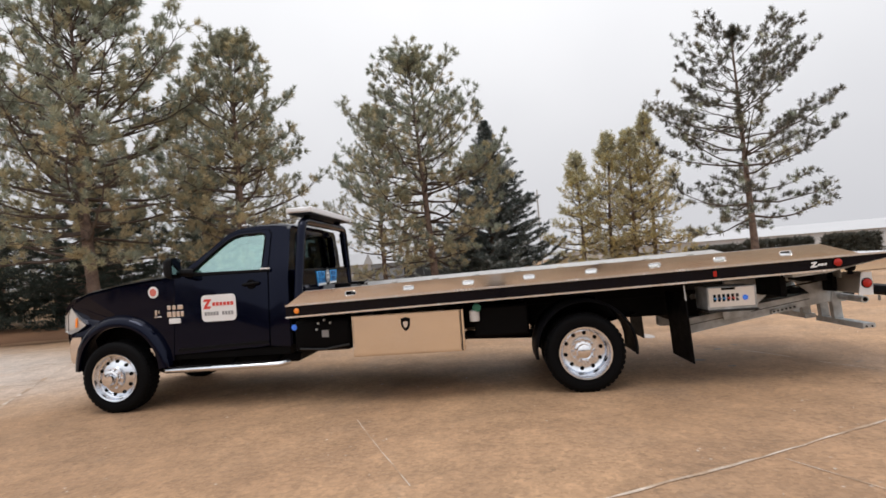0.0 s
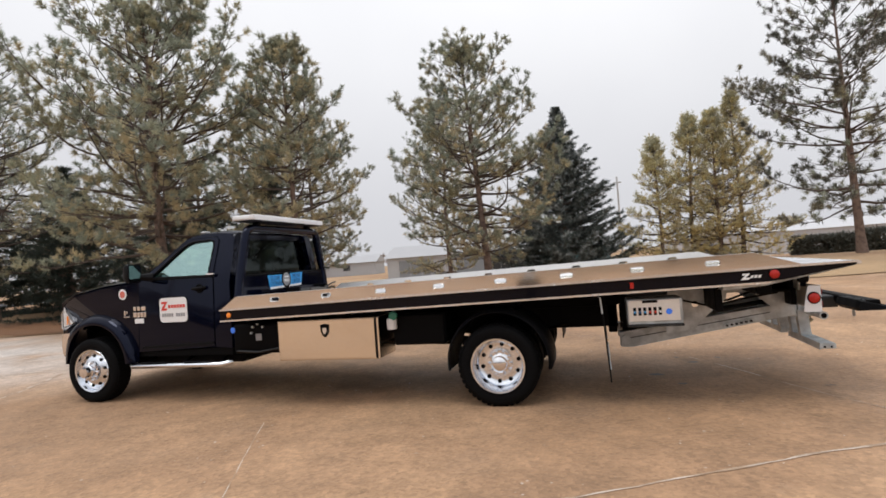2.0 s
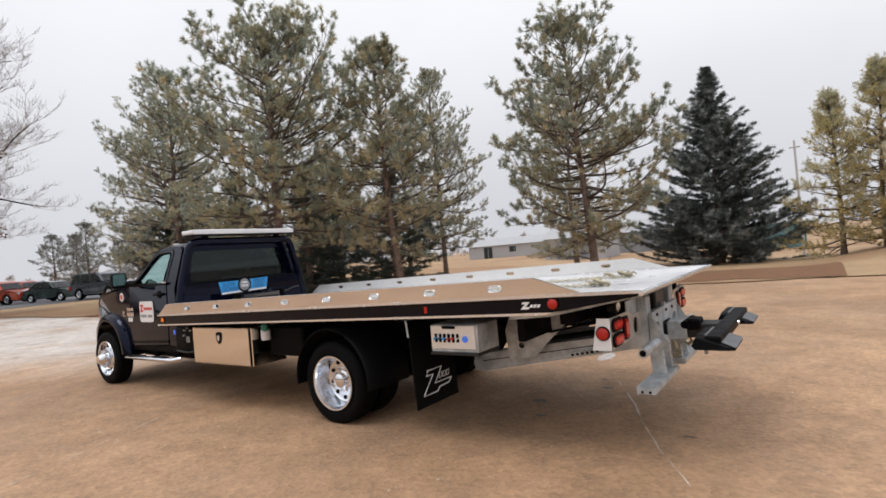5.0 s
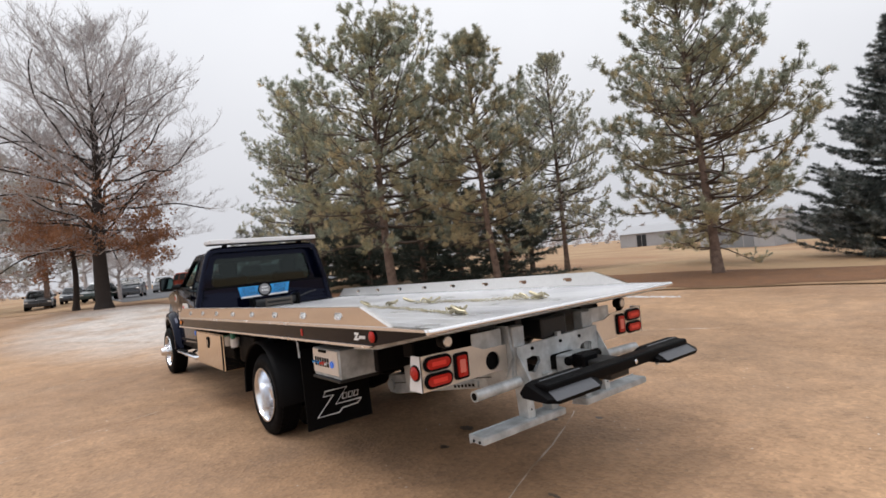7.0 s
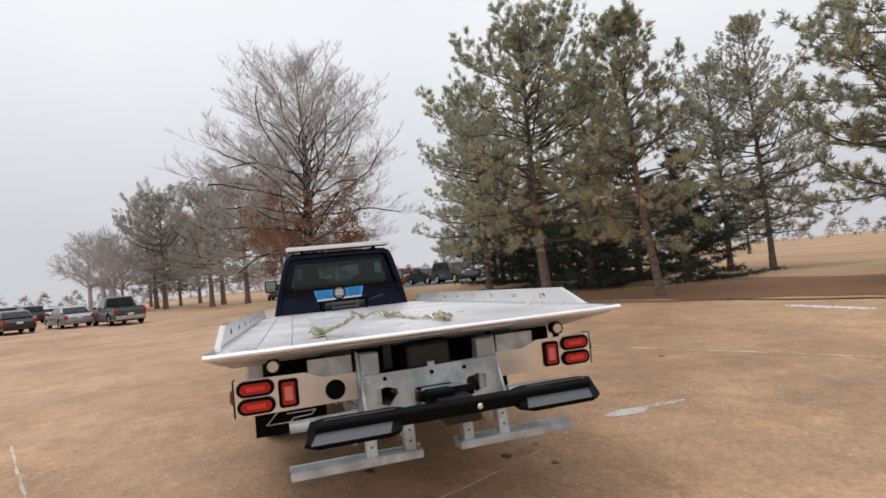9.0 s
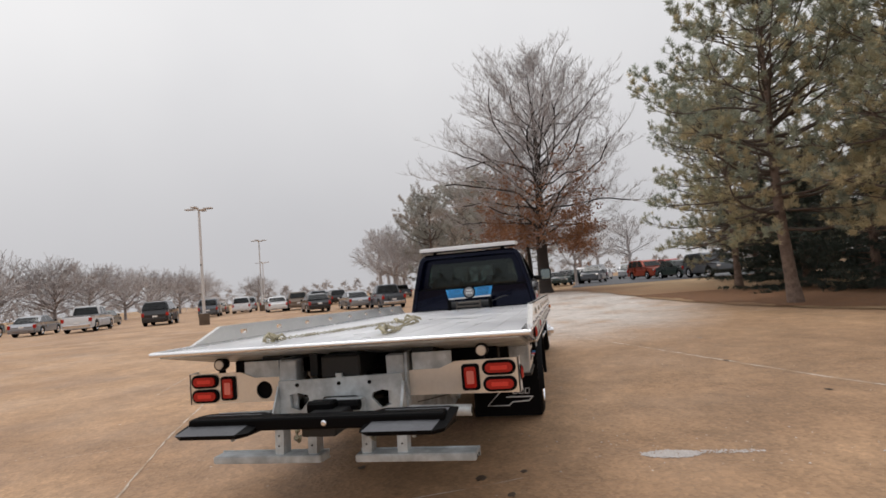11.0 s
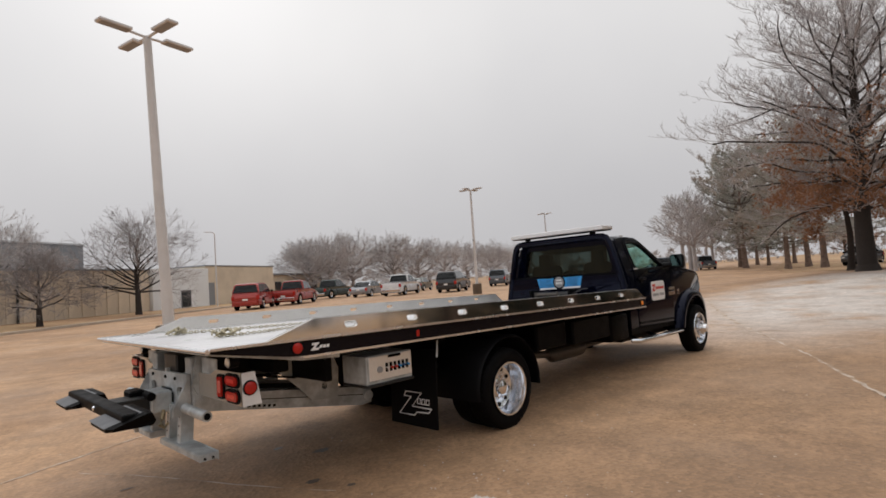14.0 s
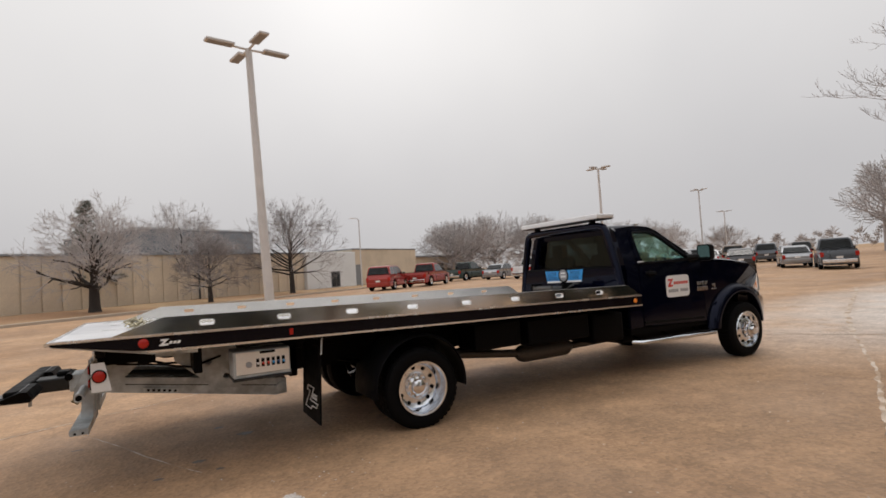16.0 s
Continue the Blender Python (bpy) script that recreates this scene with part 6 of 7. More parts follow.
# ---- trees ----
def branch_mesh(segs, sides):
    """Tapered tubes from (start, end, r0, r1) as numpy arrays."""
    a = np.array([s[0] for s in segs], dtype=np.float64)
    b = np.array([s[1] for s in segs], dtype=np.float64)
    r0, r1 = np.array([s[2] for s in segs]), np.array([s[3] for s in segs])
    d = b - a
    d /= np.maximum(np.linalg.norm(d, axis=1, keepdims=True), 1e-6)
    ref = np.where(np.abs(d[:, 2:3]) > 0.9, np.array([[1.0, 0, 0]]), np.array([[0, 0, 1.0]]))
    u = np.cross(d, ref)
    u /= np.maximum(np.linalg.norm(u, axis=1, keepdims=True), 1e-6)
    v = np.cross(d, u)
    ang = np.arange(sides) * 2 * np.pi / sides
    ring = np.cos(ang)[None, :, None] * u[:, None, :] + np.sin(ang)[None, :, None] * v[:, None, :]
    va = a[:, None, :] + ring * r0[:, None, None]
    vb = b[:, None, :] + ring * r1[:, None, None]
    verts = np.concatenate([va, vb], axis=1).reshape(-1, 3)
    base = np.arange(len(segs))[:, None] * 2 * sides
    i = np.arange(sides)[None, :]
    j = (np.arange(sides)[None, :] + 1) % sides
    faces = np.stack([base + i, base + j, base + sides + j, base + sides + i], axis=2).reshape(-1, 4)
    return verts, faces


def needles(centres, dirs, count, length, width, rs, cone=1.0, back=0.35):
    """Tufts of thin pointed blades round each centre, spreading about its direction."""
    n = len(centres)
    c = np.repeat(np.asarray(centres, dtype=np.float64), count, axis=0)
    d = np.repeat(np.asarray(dirs, dtype=np.float64), count, axis=0)
    r = rs.normal(size=(n * count, 3))
    r /= np.linalg.norm(r, axis=1, keepdims=True)
    way = d + cone * r
    way /= np.maximum(np.linalg.norm(way, axis=1, keepdims=True), 1e-6)
    ln = length * rs.uniform(0.65, 1.2, size=(n * count, 1))
    s = np.cross(way, rs.normal(size=(n * count, 3)))
    s /= np.maximum(np.linalg.norm(s, axis=1, keepdims=True), 1e-6)
    w = width * rs.uniform(0.7, 1.3, size=(n * count, 1))
    start = c - d * ln * back + rs.normal(size=c.shape) * length * 0.10
    tip = start + way * ln
    verts = np.stack([start - s * w, start + s * w, tip], axis=1).reshape(-1, 3)
    faces = np.arange(len(verts)).reshape(-1, 3)
    return verts, faces


def brushes(centres, dirs, count, long, blade, width, rs, spread=1.25):
    """Bottle-brush shoots: blades set round the last stretch of a shoot, leaning forward along it."""
    n = len(centres)
    d = np.repeat(np.asarray(dirs, dtype=np.float64), count, axis=0)
    scale = np.repeat(rs.uniform(0.75, 1.2, size=(n, 1)), count, axis=0)
    u = rs.uniform(0, 1, size=(n * count, 1)) ** 0.8
    out = rs.normal(size=(n * count, 3))
    out -= d * (out * d).sum(axis=1, keepdims=True)
    out /= np.maximum(np.linalg.norm(out, axis=1, keepdims=True), 1e-6)
    way = d * (0.35 + 0.55 * u) + out * spread * (1.15 - 0.55 * u)
    way /= np.linalg.norm(way, axis=1, keepdims=True)
    ln = blade * scale * rs.uniform(0.75, 1.15, size=(n * count, 1))
    start = np.repeat(np.asarray(centres, dtype=np.float64), count, axis=0) + d * u * long * scale
    s = np.cross(way, rs.normal(size=(n * count, 3)))
    s /= np.maximum(np.linalg.norm(s, axis=1, keepdims=True), 1e-6)
    w = width * rs.uniform(0.7, 1.3, size=(n * count, 1))
    verts = np.stack([start - s * w, start + s * w, start + way * ln], axis=1).reshape(-1, 3)
    return verts, np.arange(len(verts)).reshape(-1, 3)


def pine(name, label, height, crown_w, first, seed, whorls=15, needle_m=None, old_m=None, lean=(0, 0), gap=0.12, trunk_r=0.17, blunt=0.55, widest=0.22,
         shoots=2, count=40, long=0.17, blade=0.172, width=0.0115, bare_in=0.34, droop=0.10, old=0.5, inner=0.35):
    """Pine: a trunk with rings of limbs that end in upturned bottle-brush shoots; older, yellower shoots sit further in."""
    rs = np.random.RandomState(seed)
    t = empty(name, label, "pine tree")
    bend = rs.uniform(-0.12, 0.12, size=2)

    def stem(h):
        q = h / height
        return np.array([lean[0] * q + bend[0] * math.sin(q * 5), lean[1] * q + bend[1] * math.sin(q * 4 + 1), h])

    trunk, limbs, fresh, aged = [], [], [], []

    def shoot(p, d, u, q):
        d = d / np.linalg.norm(d)
        aged_one = rs.rand() < old * min(1.0, max(0.0, 1.9 - 1.9 * u) + 0.12) * (1.3 - 1.1 * q) * 1.5
        (aged if aged_one else fresh).append((p, d))

    hs = np.linspace(0, height, 15)
    rad = lambda h: trunk_r * (1 - 0.93 * h / height) + 0.012  # noqa: E731
    for h0, h1 in zip(hs, hs[1:]):
        flare = 1.35 if h0 == 0 else 1.0
        trunk.append((stem(h0) - (np.array([0, 0, 0.15]) if h0 == 0 else 0), stem(h1), rad(h0) * flare, rad(h1)))
    for w in range(whorls):
        q = w / (whorls - 1)
        h = first + (height * 0.965 - first) * q ** 0.92
        shape = (1 - q) ** blunt * (0.66 + 0.34 * min(1.0, q / widest))
        turn0 = rs.uniform(0, 6.283)
        many = rs.randint(4, 7)
        for k in range(many):
            if rs.rand() < gap:
                continue
            az = turn0 + 6.283 * k / many + rs.normal() * 0.35
            ln = crown_w / 2 * shape * rs.uniform(0.58, 1.12) + 0.15
            el = radians(-6 + 58 * q ** 1.2 + rs.uniform(-12, 12)) - droop * (1 - q)
            d = np.array([math.cos(az) * math.cos(el), math.sin(az) * math.cos(el), math.sin(el)])
            p = stem(h + rs.uniform(-0.15, 0.15))
            n = max(3, int(ln / 0.36))
            r0 = min(rad(h) * 0.5, 0.014 + 0.013 * ln)
            for j in range(n):
                u = (j + 1) / n
                d = d + rs.normal(size=3) * 0.10 + np.array([0, 0, 0.03 + 0.13 * u * u])
                d /= np.linalg.norm(d)
                e = p + d * ln / n
                limbs.append((p, e, r0 * (1 - j / n) + 0.007, r0 * (1 - u) + 0.006))
                p = e
                if u < bare_in and ln > 0.9 and rs.rand() > inner:
                    continue
                side = np.cross(d, [0, 0, 1.0])
                side /= max(np.linalg.norm(side), 1e-6)
                for b in range(shoots + int(rs.rand() < 0.4)):
                    sd = d * rs.uniform(0.5, 0.9) + side * (1 if (j + b) % 2 else -1) * rs.uniform(0.5, 1.1) + np.array([0, 0, rs.uniform(-0.15, 0.5)])
                    sd /= np.linalg.norm(sd)
                    sl_ = min(0.80, 0.16 + ln * 0.22) * rs.uniform(0.55, 1.15) * (1.25 - 0.65 * u)
                    q1 = p + sd * sl_
                    limbs.append((p, q1, 0.010, 0.006))
                    lift_ = np.array([0, 0, rs.uniform(0.2, 0.75)])
                    shoot(q1, sd + lift_, u, q)
                    for _ in range(rs.randint(0, 3)):
                        fk = sd + rs.normal(size=3) * 0.55 + lift_
                        fk /= np.linalg.norm(fk)
                        m0 = p + sd * sl_ * rs.uniform(0.45, 0.95)
                        m1 = m0 + fk * rs.uniform(0.08, 0.26)
                        limbs.append((m0, m1, 0.006, 0.004))
                        shoot(m1, fk + lift_ * 0.6, u * 0.9, q)
            shoot(p, d + np.array([0, 0, 0.4]), 1.0, q)
    for e in range(9):
        shoot(stem(height * (0.93 + 0.008 * e)) + rs.normal(size=3) * 0.05, np.array([rs.normal() * 0.5, rs.normal() * 0.5, 1.0]), 1.0, 1.0)
    v, f = branch_mesh(trunk, 12)
    raw_part("trunk", v, f, M_BARK, t, "rough scaly trunk", smooth=True)
    v, f = branch_mesh(limbs, 3)
    raw_part("limb_work", v, f, M_LIMB, t)["kind"] = "stuff"
    for nm, some, mt, lab in (("crown", fresh, needle_m or M_NEEDLE, "tufted needles"), ("inner_foliage", aged, old_m or M_NEEDLEO, "older yellowed needles")):
        if some:
            v, f = brushes([a for a, _ in some], [b for _, b in some], count, long, blade, width, rs)
            raw_part(nm, v, f, mt, t, lab)
    return t


def spruce(name, label, height, width, seed, needle_m, low=0.25, dens=1.0, count=9):
    """Spruce: a cone of drooping layered boughs with short needles right to the ground."""
    rs = np.random.RandomState(seed)
    t = empty(name, label, "spruce tree")
    limbs, cen, dr = [], [], []
    trunk = [(np.array([0, 0, -0.15]), np.array([0, 0, height * 0.5]), 0.17, 0.09), (np.array([0, 0, height * 0.5]), np.array([0, 0, height]), 0.09, 0.012)]
    layers = int(height / 0.27)
    for w in range(layers):
        q = w / (layers - 1)
        h = low + (height - low - 0.1) * q
        for k in range(max(5, int((11 - 5 * q) * dens))):
            az = rs.uniform(0, 2 * np.pi)
            ln = (width / 2) * (1 - q) ** 0.95 * rs.uniform(0.55, 1.16) + 0.10
            d = np.array([math.cos(az), math.sin(az), rs.uniform(-0.42, 0.0) + 0.75 * q])
            d /= np.linalg.norm(d)
            p = np.array([0, 0, h])
            n = max(2, int(ln / 0.35))
            pts = [p]
            for j in range(n):
                d = d + np.array([0, 0, 0.06]) + rs.normal(size=3) * 0.05
                d /= np.linalg.norm(d)
                pts.append(pts[-1] + d * ln / n)
            for j in range(n):
                limbs.append((pts[j], pts[j + 1], 0.018 * (1 - j / n) + 0.004, 0.018 * (1 - (j + 1) / n) + 0.004))
                if (j + 1) / n < 0.28:
                    continue
                for b in range(3):
                    side = np.cross(d, [0, 0, 1]) * (1 if b % 2 else -1)
                    sd = d * 0.75 + side * rs.uniform(0.3, 0.9) + np.array([0, 0, rs.uniform(-0.35, 0.05)])
                    sd /= np.linalg.norm(sd)
                    sl_ = 0.40 * rs.uniform(0.5, 1.1) * (1 - 0.5 * q)
                    q0 = pts[j] + (pts[j + 1] - pts[j]) * rs.rand()
                    for e in range(4):
                        cen.append(q0 + sd * sl_ * (e + rs.rand()) / 4)
                        dr.append(sd)
    v, f = branch_mesh(trunk, 10)
    raw_part("trunk", v, f, M_BARK, t)
    v, f = branch_mesh(limbs, 3)
    raw_part("bough_work", v, f, M_BARK, t)["kind"] = "stuff"
    v, f = needles(cen, dr, count, 0.20, 0.010 + 0.030 / count, rs, cone=0.9, back=0.2)
    raw_part("crown", v, f, needle_m, t, "dense short needles")
    return t


def bare(name, label, height, spread_w, seed, bark, twig, trunk_r=0.2, first=0.22, levels=5, leaves=0, leaf_top=0.5, forks=1, up=0.35, sides=5, split=(2, 4), twig_r=0.006, asc=0.28):
    """Leafless tree: limbs that fork down to fine twigs; some hold dry leaves low in the crown."""
    rs = np.random.RandomState(seed)
    t = empty(name, label, "bare tree")
    thick, thin, tips = [], [], []

    def grow(p, d, ln, r, lev):
        n = 3
        for j in range(n):
            d2 = d + rs.normal(size=3) * 0.10 + np.array([0, 0, up * 0.16])
            d2 /= np.linalg.norm(d2)
            e = p + d2 * ln / n
            r2 = max(twig_r, r * 0.84)
            (thick if r > 0.03 else thin).append((p, e, r, r2))
            p, d, r = e, d2, r2
            if lev > 0 and j > 0 or lev > 1:
                for _ in range(1 if lev > 1 else 2):
                    if rs.rand() < 0.85:
                        ax = np.cross(d, rs.normal(size=3))
                        ax /= max(np.linalg.norm(ax), 1e-6)
                        ang = rs.uniform(0.5, 0.95)
                        d3 = d * math.cos(ang) + ax * math.sin(ang)
                        grow(p, d3, ln * rs.uniform(0.52, 0.72), r * rs.uniform(0.45, 0.62), lev - 1)
        if lev > 0:
            for _ in range(2):
                d3 = d + rs.normal(size=3) * 0.32
                d3 /= np.linalg.norm(d3)
                grow(p, d3, ln * rs.uniform(0.55, 0.75), r * 0.7, lev - 1)
        else:
            tips.append(p)

    h0 = height * first
    thick.append((np.array([0, 0, -0.2]), np.array([0, 0, 0.25]), trunk_r * 1.5, trunk_r * 1.08))
    thick.append((np.array([0, 0, 0.25]), np.array([0.02, 0, h0]), trunk_r * 1.08, trunk_r * 0.9))
    top = height * 0.80
    m = 9
    p = np.array([0.02, 0, h0])
    for k in range(m):
        q = k / (m - 1)
        e = np.array([rs.normal() * 0.10 * height / 10, rs.normal() * 0.10 * height / 10, h0 + (top - h0) * (k + 1) / m])
        r0, r1 = trunk_r * 0.9 * (1 - 0.8 * q), trunk_r * 0.9 * (1 - 0.8 * min(1, (k + 1) / (m - 1)))
        thick.append((p, e, r0, max(r1, 0.03)))
        for b in range(split[1] - (1 if q > 0.7 else 0)):
            az = rs.uniform(0, 6.283)
            ln = spread_w / 2 * (0.58 - 0.27 * q) * rs.uniform(0.75, 1.1)
            d = np.array([math.cos(az), math.sin(az), asc + 1.1 * q])
            d /= np.linalg.norm(d)
            grow(p + (e - p) * rs.rand(), d, ln, r0 * 0.42, levels - (2 if q > 0.8 else 1))
        p = e
    v, f = branch_mesh(thick, 8)
    raw_part("trunk", v, f, bark, t, smooth=True)
    v, f = branch_mesh(thin, 3)
    raw_part("twig_work", v, f, twig, t, "fine bare twigs")["kind"] = "stuff"
    if leaves:
        lt = np.array([q for q in tips if q[2] < height * leaf_top])
        pick = lt[rs.randint(0, len(lt), leaves)] + rs.normal(size=(leaves, 3)) * 0.16
        a, b = rs.normal(size=(leaves, 3)), rs.normal(size=(leaves, 3))
        a /= np.linalg.norm(a, axis=1, keepdims=True)
        b = np.cross(a, b)
        b /= np.linalg.norm(b, axis=1, keepdims=True)
        s = rs.uniform(0.05, 0.10, size=(leaves, 1))
        vv = np.stack([pick - a * s, pick + b * s * 0.5, pick + a * s, pick - b * s * 0.5], axis=1).reshape(-1, 3)
        raw_part("foliage", vv, np.arange(len(vv)).reshape(-1, 4), M_OAKLEAF, t, "dry rust-brown leaves")
    return t


def pin_oak(name, label, height, width, first, seed, trunk_r, laterals, leaves, leaf_top, twig_r=0.011):
    """Oak with one straight leader: long level limbs low down, shorter steep ones above, fine upright twigs."""
    rs = np.random.RandomState(seed)
    t = empty(name, label, "bare tree")
    thick, thin, tips = [], [], []
    rad = lambda h: trunk_r * max(0.03, 1 - h / height) ** 1.05  # noqa: E731
    wob = rs.uniform(-0.25, 0.25, size=4)

    def stem(h):
        q = h / height
        return np.array([wob[0] * math.sin(q * 7) + wob[1] * q, wob[2] * math.sin(q * 6 + 1) + wob[3] * q, h])

    hs = np.linspace(0, height, 22)
    thick.append((stem(0) - np.array([0, 0, 0.2]), stem(0.35), trunk_r * 1.45, trunk_r * 1.05))
    for h0, h1 in zip(hs, hs[1:]):
        thick.append((stem(h0), stem(h1), rad(h0), rad(h1)))

    def limb(p, d, ln, r, lev, lift):
        n = max(3, int(ln / 0.55)) if lev > 1 else (3 if lev else 2)
        for j in range(n):
            u = (j + 1) / n
            d = d + rs.normal(size=3) * 0.15 + np.array([0, 0, (lift + 0.10 * (2 - lev)) / n])
            d /= np.linalg.norm(d)
            e = p + d * ln / n
            r2 = max(twig_r * 0.7, r * (1 - 0.72 / n))
            (thick if r > 0.035 else thin).append((p, e, r, r2))
            p, r = e, r2
            if lev > 0 and u > 0.22:
                for b in range(1 + int(rs.rand() < (0.36 if lev > 1 else 0.8))):
                    side = np.cross(d, [0, 0, 1.0])
                    side /= max(np.linalg.norm(side), 1e-6)
                    s = (1 if (j + b) % 2 else -1) * rs.uniform(0.5, 1.0)
                    d3 = d * 0.85 + side * s + np.array([0, 0, rs.uniform(-0.25, 0.65)])
                    d3 /= np.linalg.norm(d3)
                    limb(p, d3, max(0.35, ln * rs.uniform(0.28, 0.50) * (1.15 - 0.55 * u)), max(twig_r, r * 0.48), lev - 1, lift)
        tips.append(p)

    az = rs.uniform(0, 6.28)
    mid, half, tall = height * 0.575, width / 2, height * 0.435
    for k in range(laterals):
        q = k / (laterals - 1)
        h = first + (height * 0.93 - first) * q ** 1.25
        az += 2.4 + rs.uniform(-0.4, 0.4)
        el = radians(3 + 60 * q ** 0.75 + rs.uniform(-12, 12))
        d = np.array([math.cos(az) * math.cos(el), math.sin(az) * math.cos(el), math.sin(el)])
        # reach: to the egg-shaped outline of the crown
        p = stem(h)
        a_, b_, c_ = (d[0] ** 2 + d[1] ** 2) / half ** 2 + d[2] ** 2 / tall ** 2, 2 * d[2] * (h - mid) / tall ** 2, (h - mid) ** 2 / tall ** 2 - 1
        disc = b_ * b_ - 4 * a_ * c_
        reach = (-b_ + math.sqrt(disc)) / (2 * a_) if disc > 0 else half * 0.45
        ln = max(0.6, min(reach, half * 1.25) * rs.uniform(0.78, 1.0))
        limb(p, d, ln, max(0.02, min(rad(h) * 0.40, 0.014 + 0.0078 * ln)), 3, 0.20)
    v, f = branch_mesh(thick, 8)
    raw_part("trunk", v, f, M_OAKBARK, t, smooth=True)
    v, f = branch_mesh(thin, 3)
    raw_part("twig_work", v, f, M_TWIG, t, "fine bare twigs")["kind"] = "stuff"
    lt = np.array([q for q in tips if rs.rand() < 1.15 - q[2] / (height * leaf_top) and math.hypot(q[0], q[1]) < width * 0.28 + rs.normal() * 0.5 and rs.rand() < 0.5])
    pick = lt[rs.randint(0, len(lt), leaves)] + rs.normal(size=(leaves, 3)) * 0.15
    a, b = rs.normal(size=(leaves, 3)), rs.normal(size=(leaves, 3))
    a /= np.linalg.norm(a, axis=1, keepdims=True)
    b = np.cross(a, b)
    b /= np.linalg.norm(b, axis=1, keepdims=True)
    s = rs.uniform(0.05, 0.11, size=(leaves, 1))
    vv = np.stack([pick - a * s, pick + b * s * 0.5, pick + a * s, pick - b * s * 0.5], axis=1).reshape(-1, 3)
    raw_part("foliage", vv, np.arange(len(vv)).reshape(-1, 4), M_OAKLEAF, t, "dry rust-brown leaves")
    return t


def place(tree, x, y, yaw=0, s=1.0, dz=0.0):
    tree.matrix_basis = Matrix.Translation((x, y, ground_z(x, y) + dz)) @ Matrix.Rotation(radians(yaw), 4, "Z") @ Matrix.Diagonal((s, s, s, 1))
    return tree


def again(tree, x, y, yaw, s, dz=0.0):
    m = Matrix.Translation((x, y, ground_z(x, y) + dz)) @ Matrix.Rotation(radians(yaw), 4, "Z")
    tree.scale = (1, 1, 1)
    c = copy_thing(tree, m)
    c.scale = (s, s, s)
    return c


# the near row of pines
place(pine("pine_tree", "broad old pine with a pinkish trunk and tufted olive crown", 10.1, 10.6, 2.4, 11, whorls=21, trunk_r=0.18, gap=0.03, lean=(-0.6, 0.1), blunt=0.44, old=0.40, droop=0.06), -7.3, 8.3, 20)
place(pine("pine_tree", "slim pine with yellowish lower tufts", 8.8, 5.4, 1.5, 12, whorls=20, trunk_r=0.12, lean=(-0.7, 0.1), blunt=0.55, old=0.60, blade=0.16), -3.5, 10.15, 80)
place(pine("pine_tree", "thin grey-green pine behind the row", 11.6, 7.2, 1.8, 13, whorls=22, trunk_r=0.13, needle_m=M_NEEDLES, gap=0.18, old=0.25, long=0.22, blade=0.13, width=0.010), -8.8, 20.2, 140)
place(pine("pine_tree", "tall open pine with a leaning trunk and dense tufts", 9.3, 7.6, 1.5, 14, whorls=20, trunk_r=0.15, gap=0.08, lean=(-0.5, 0.1), blunt=0.44, old=0.40), 1.80, 14.6, 10)
place(pine("pine_tree", "paler pine standing behind the open one", 9.6, 7.2, 0.9, 15, whorls=19, trunk_r=0.12, needle_m=M_NEEDLES, gap=0.16, old=0.45, long=0.22, blade=0.13, width=0.010), -1.6, 21.6, 200)
place(pine("pine_tree", "lone dark open pine with wide limbs", 11.3, 11.2, 2.2, 16, whorls=16, trunk_r=0.175, gap=0.20, blunt=0.46, lean=(-0.5, 0.2), needle_m=M_NEEDLED, old_m=M_NEEDLE, old=0.20, count=34, bare_in=0.42, inner=0.2, long=0.20, blade=0.21, width=0.0135), 16.85, 21.4, 60)
for k_, (x_, y_, h_, w_) in enumerate(((9.3, 25.8, 7.2, 4.6), (10.9, 25.2, 7.8, 4.4), (12.0, 24.6, 7.6, 4.6), (13.1, 25.0, 8.5, 4.8))):
    place(pine("yellow_pine", "yellowing feathery pine in a close group", h_, w_, 0.35, 30 + k_, whorls=19, trunk_r=0.11, needle_m=M_NEEDLEF, old_m=M_NEEDLEY, gap=0.10, blunt=0.95, widest=0.05, old=0.70, bare_in=0.2, long=0.26, blade=0.16, width=0.0125, count=20), x_, y_, 50 * k_)
place(spruce("blue_spruce", "dense dark blue spruce reaching the ground", 10.6, 9.3, 41, M_SPRUCE, low=0.3, dens=1.75, count=9), 4.05, 28.0, 0, 1.0, 0.0)
# dark firs in the shade behind the big pine
for k_, (x_, y_, h_, w_) in enumerate(((-10.8, 12.2, 5.6, 6.0), (-14.8, 11.6, 5.2, 6.0), (-7.6, 14.6, 5.4, 5.2), (-12.4, 15.8, 6.6, 5.6), (-18.5, 14.0, 6.8, 5.6), (-22.0, 12.5, 6.4, 5.6))):
    if k_ < 2:
        fir = place(spruce("dark_fir", "dark dense fir behind the pines", h_, w_, 50 + k_, M_DARKFIR, low=0.2, dens=0.9, count=5), x_, y_, 0)
    else:
        again(fir, x_, y_, 77 * k_, h_ / 5.2)
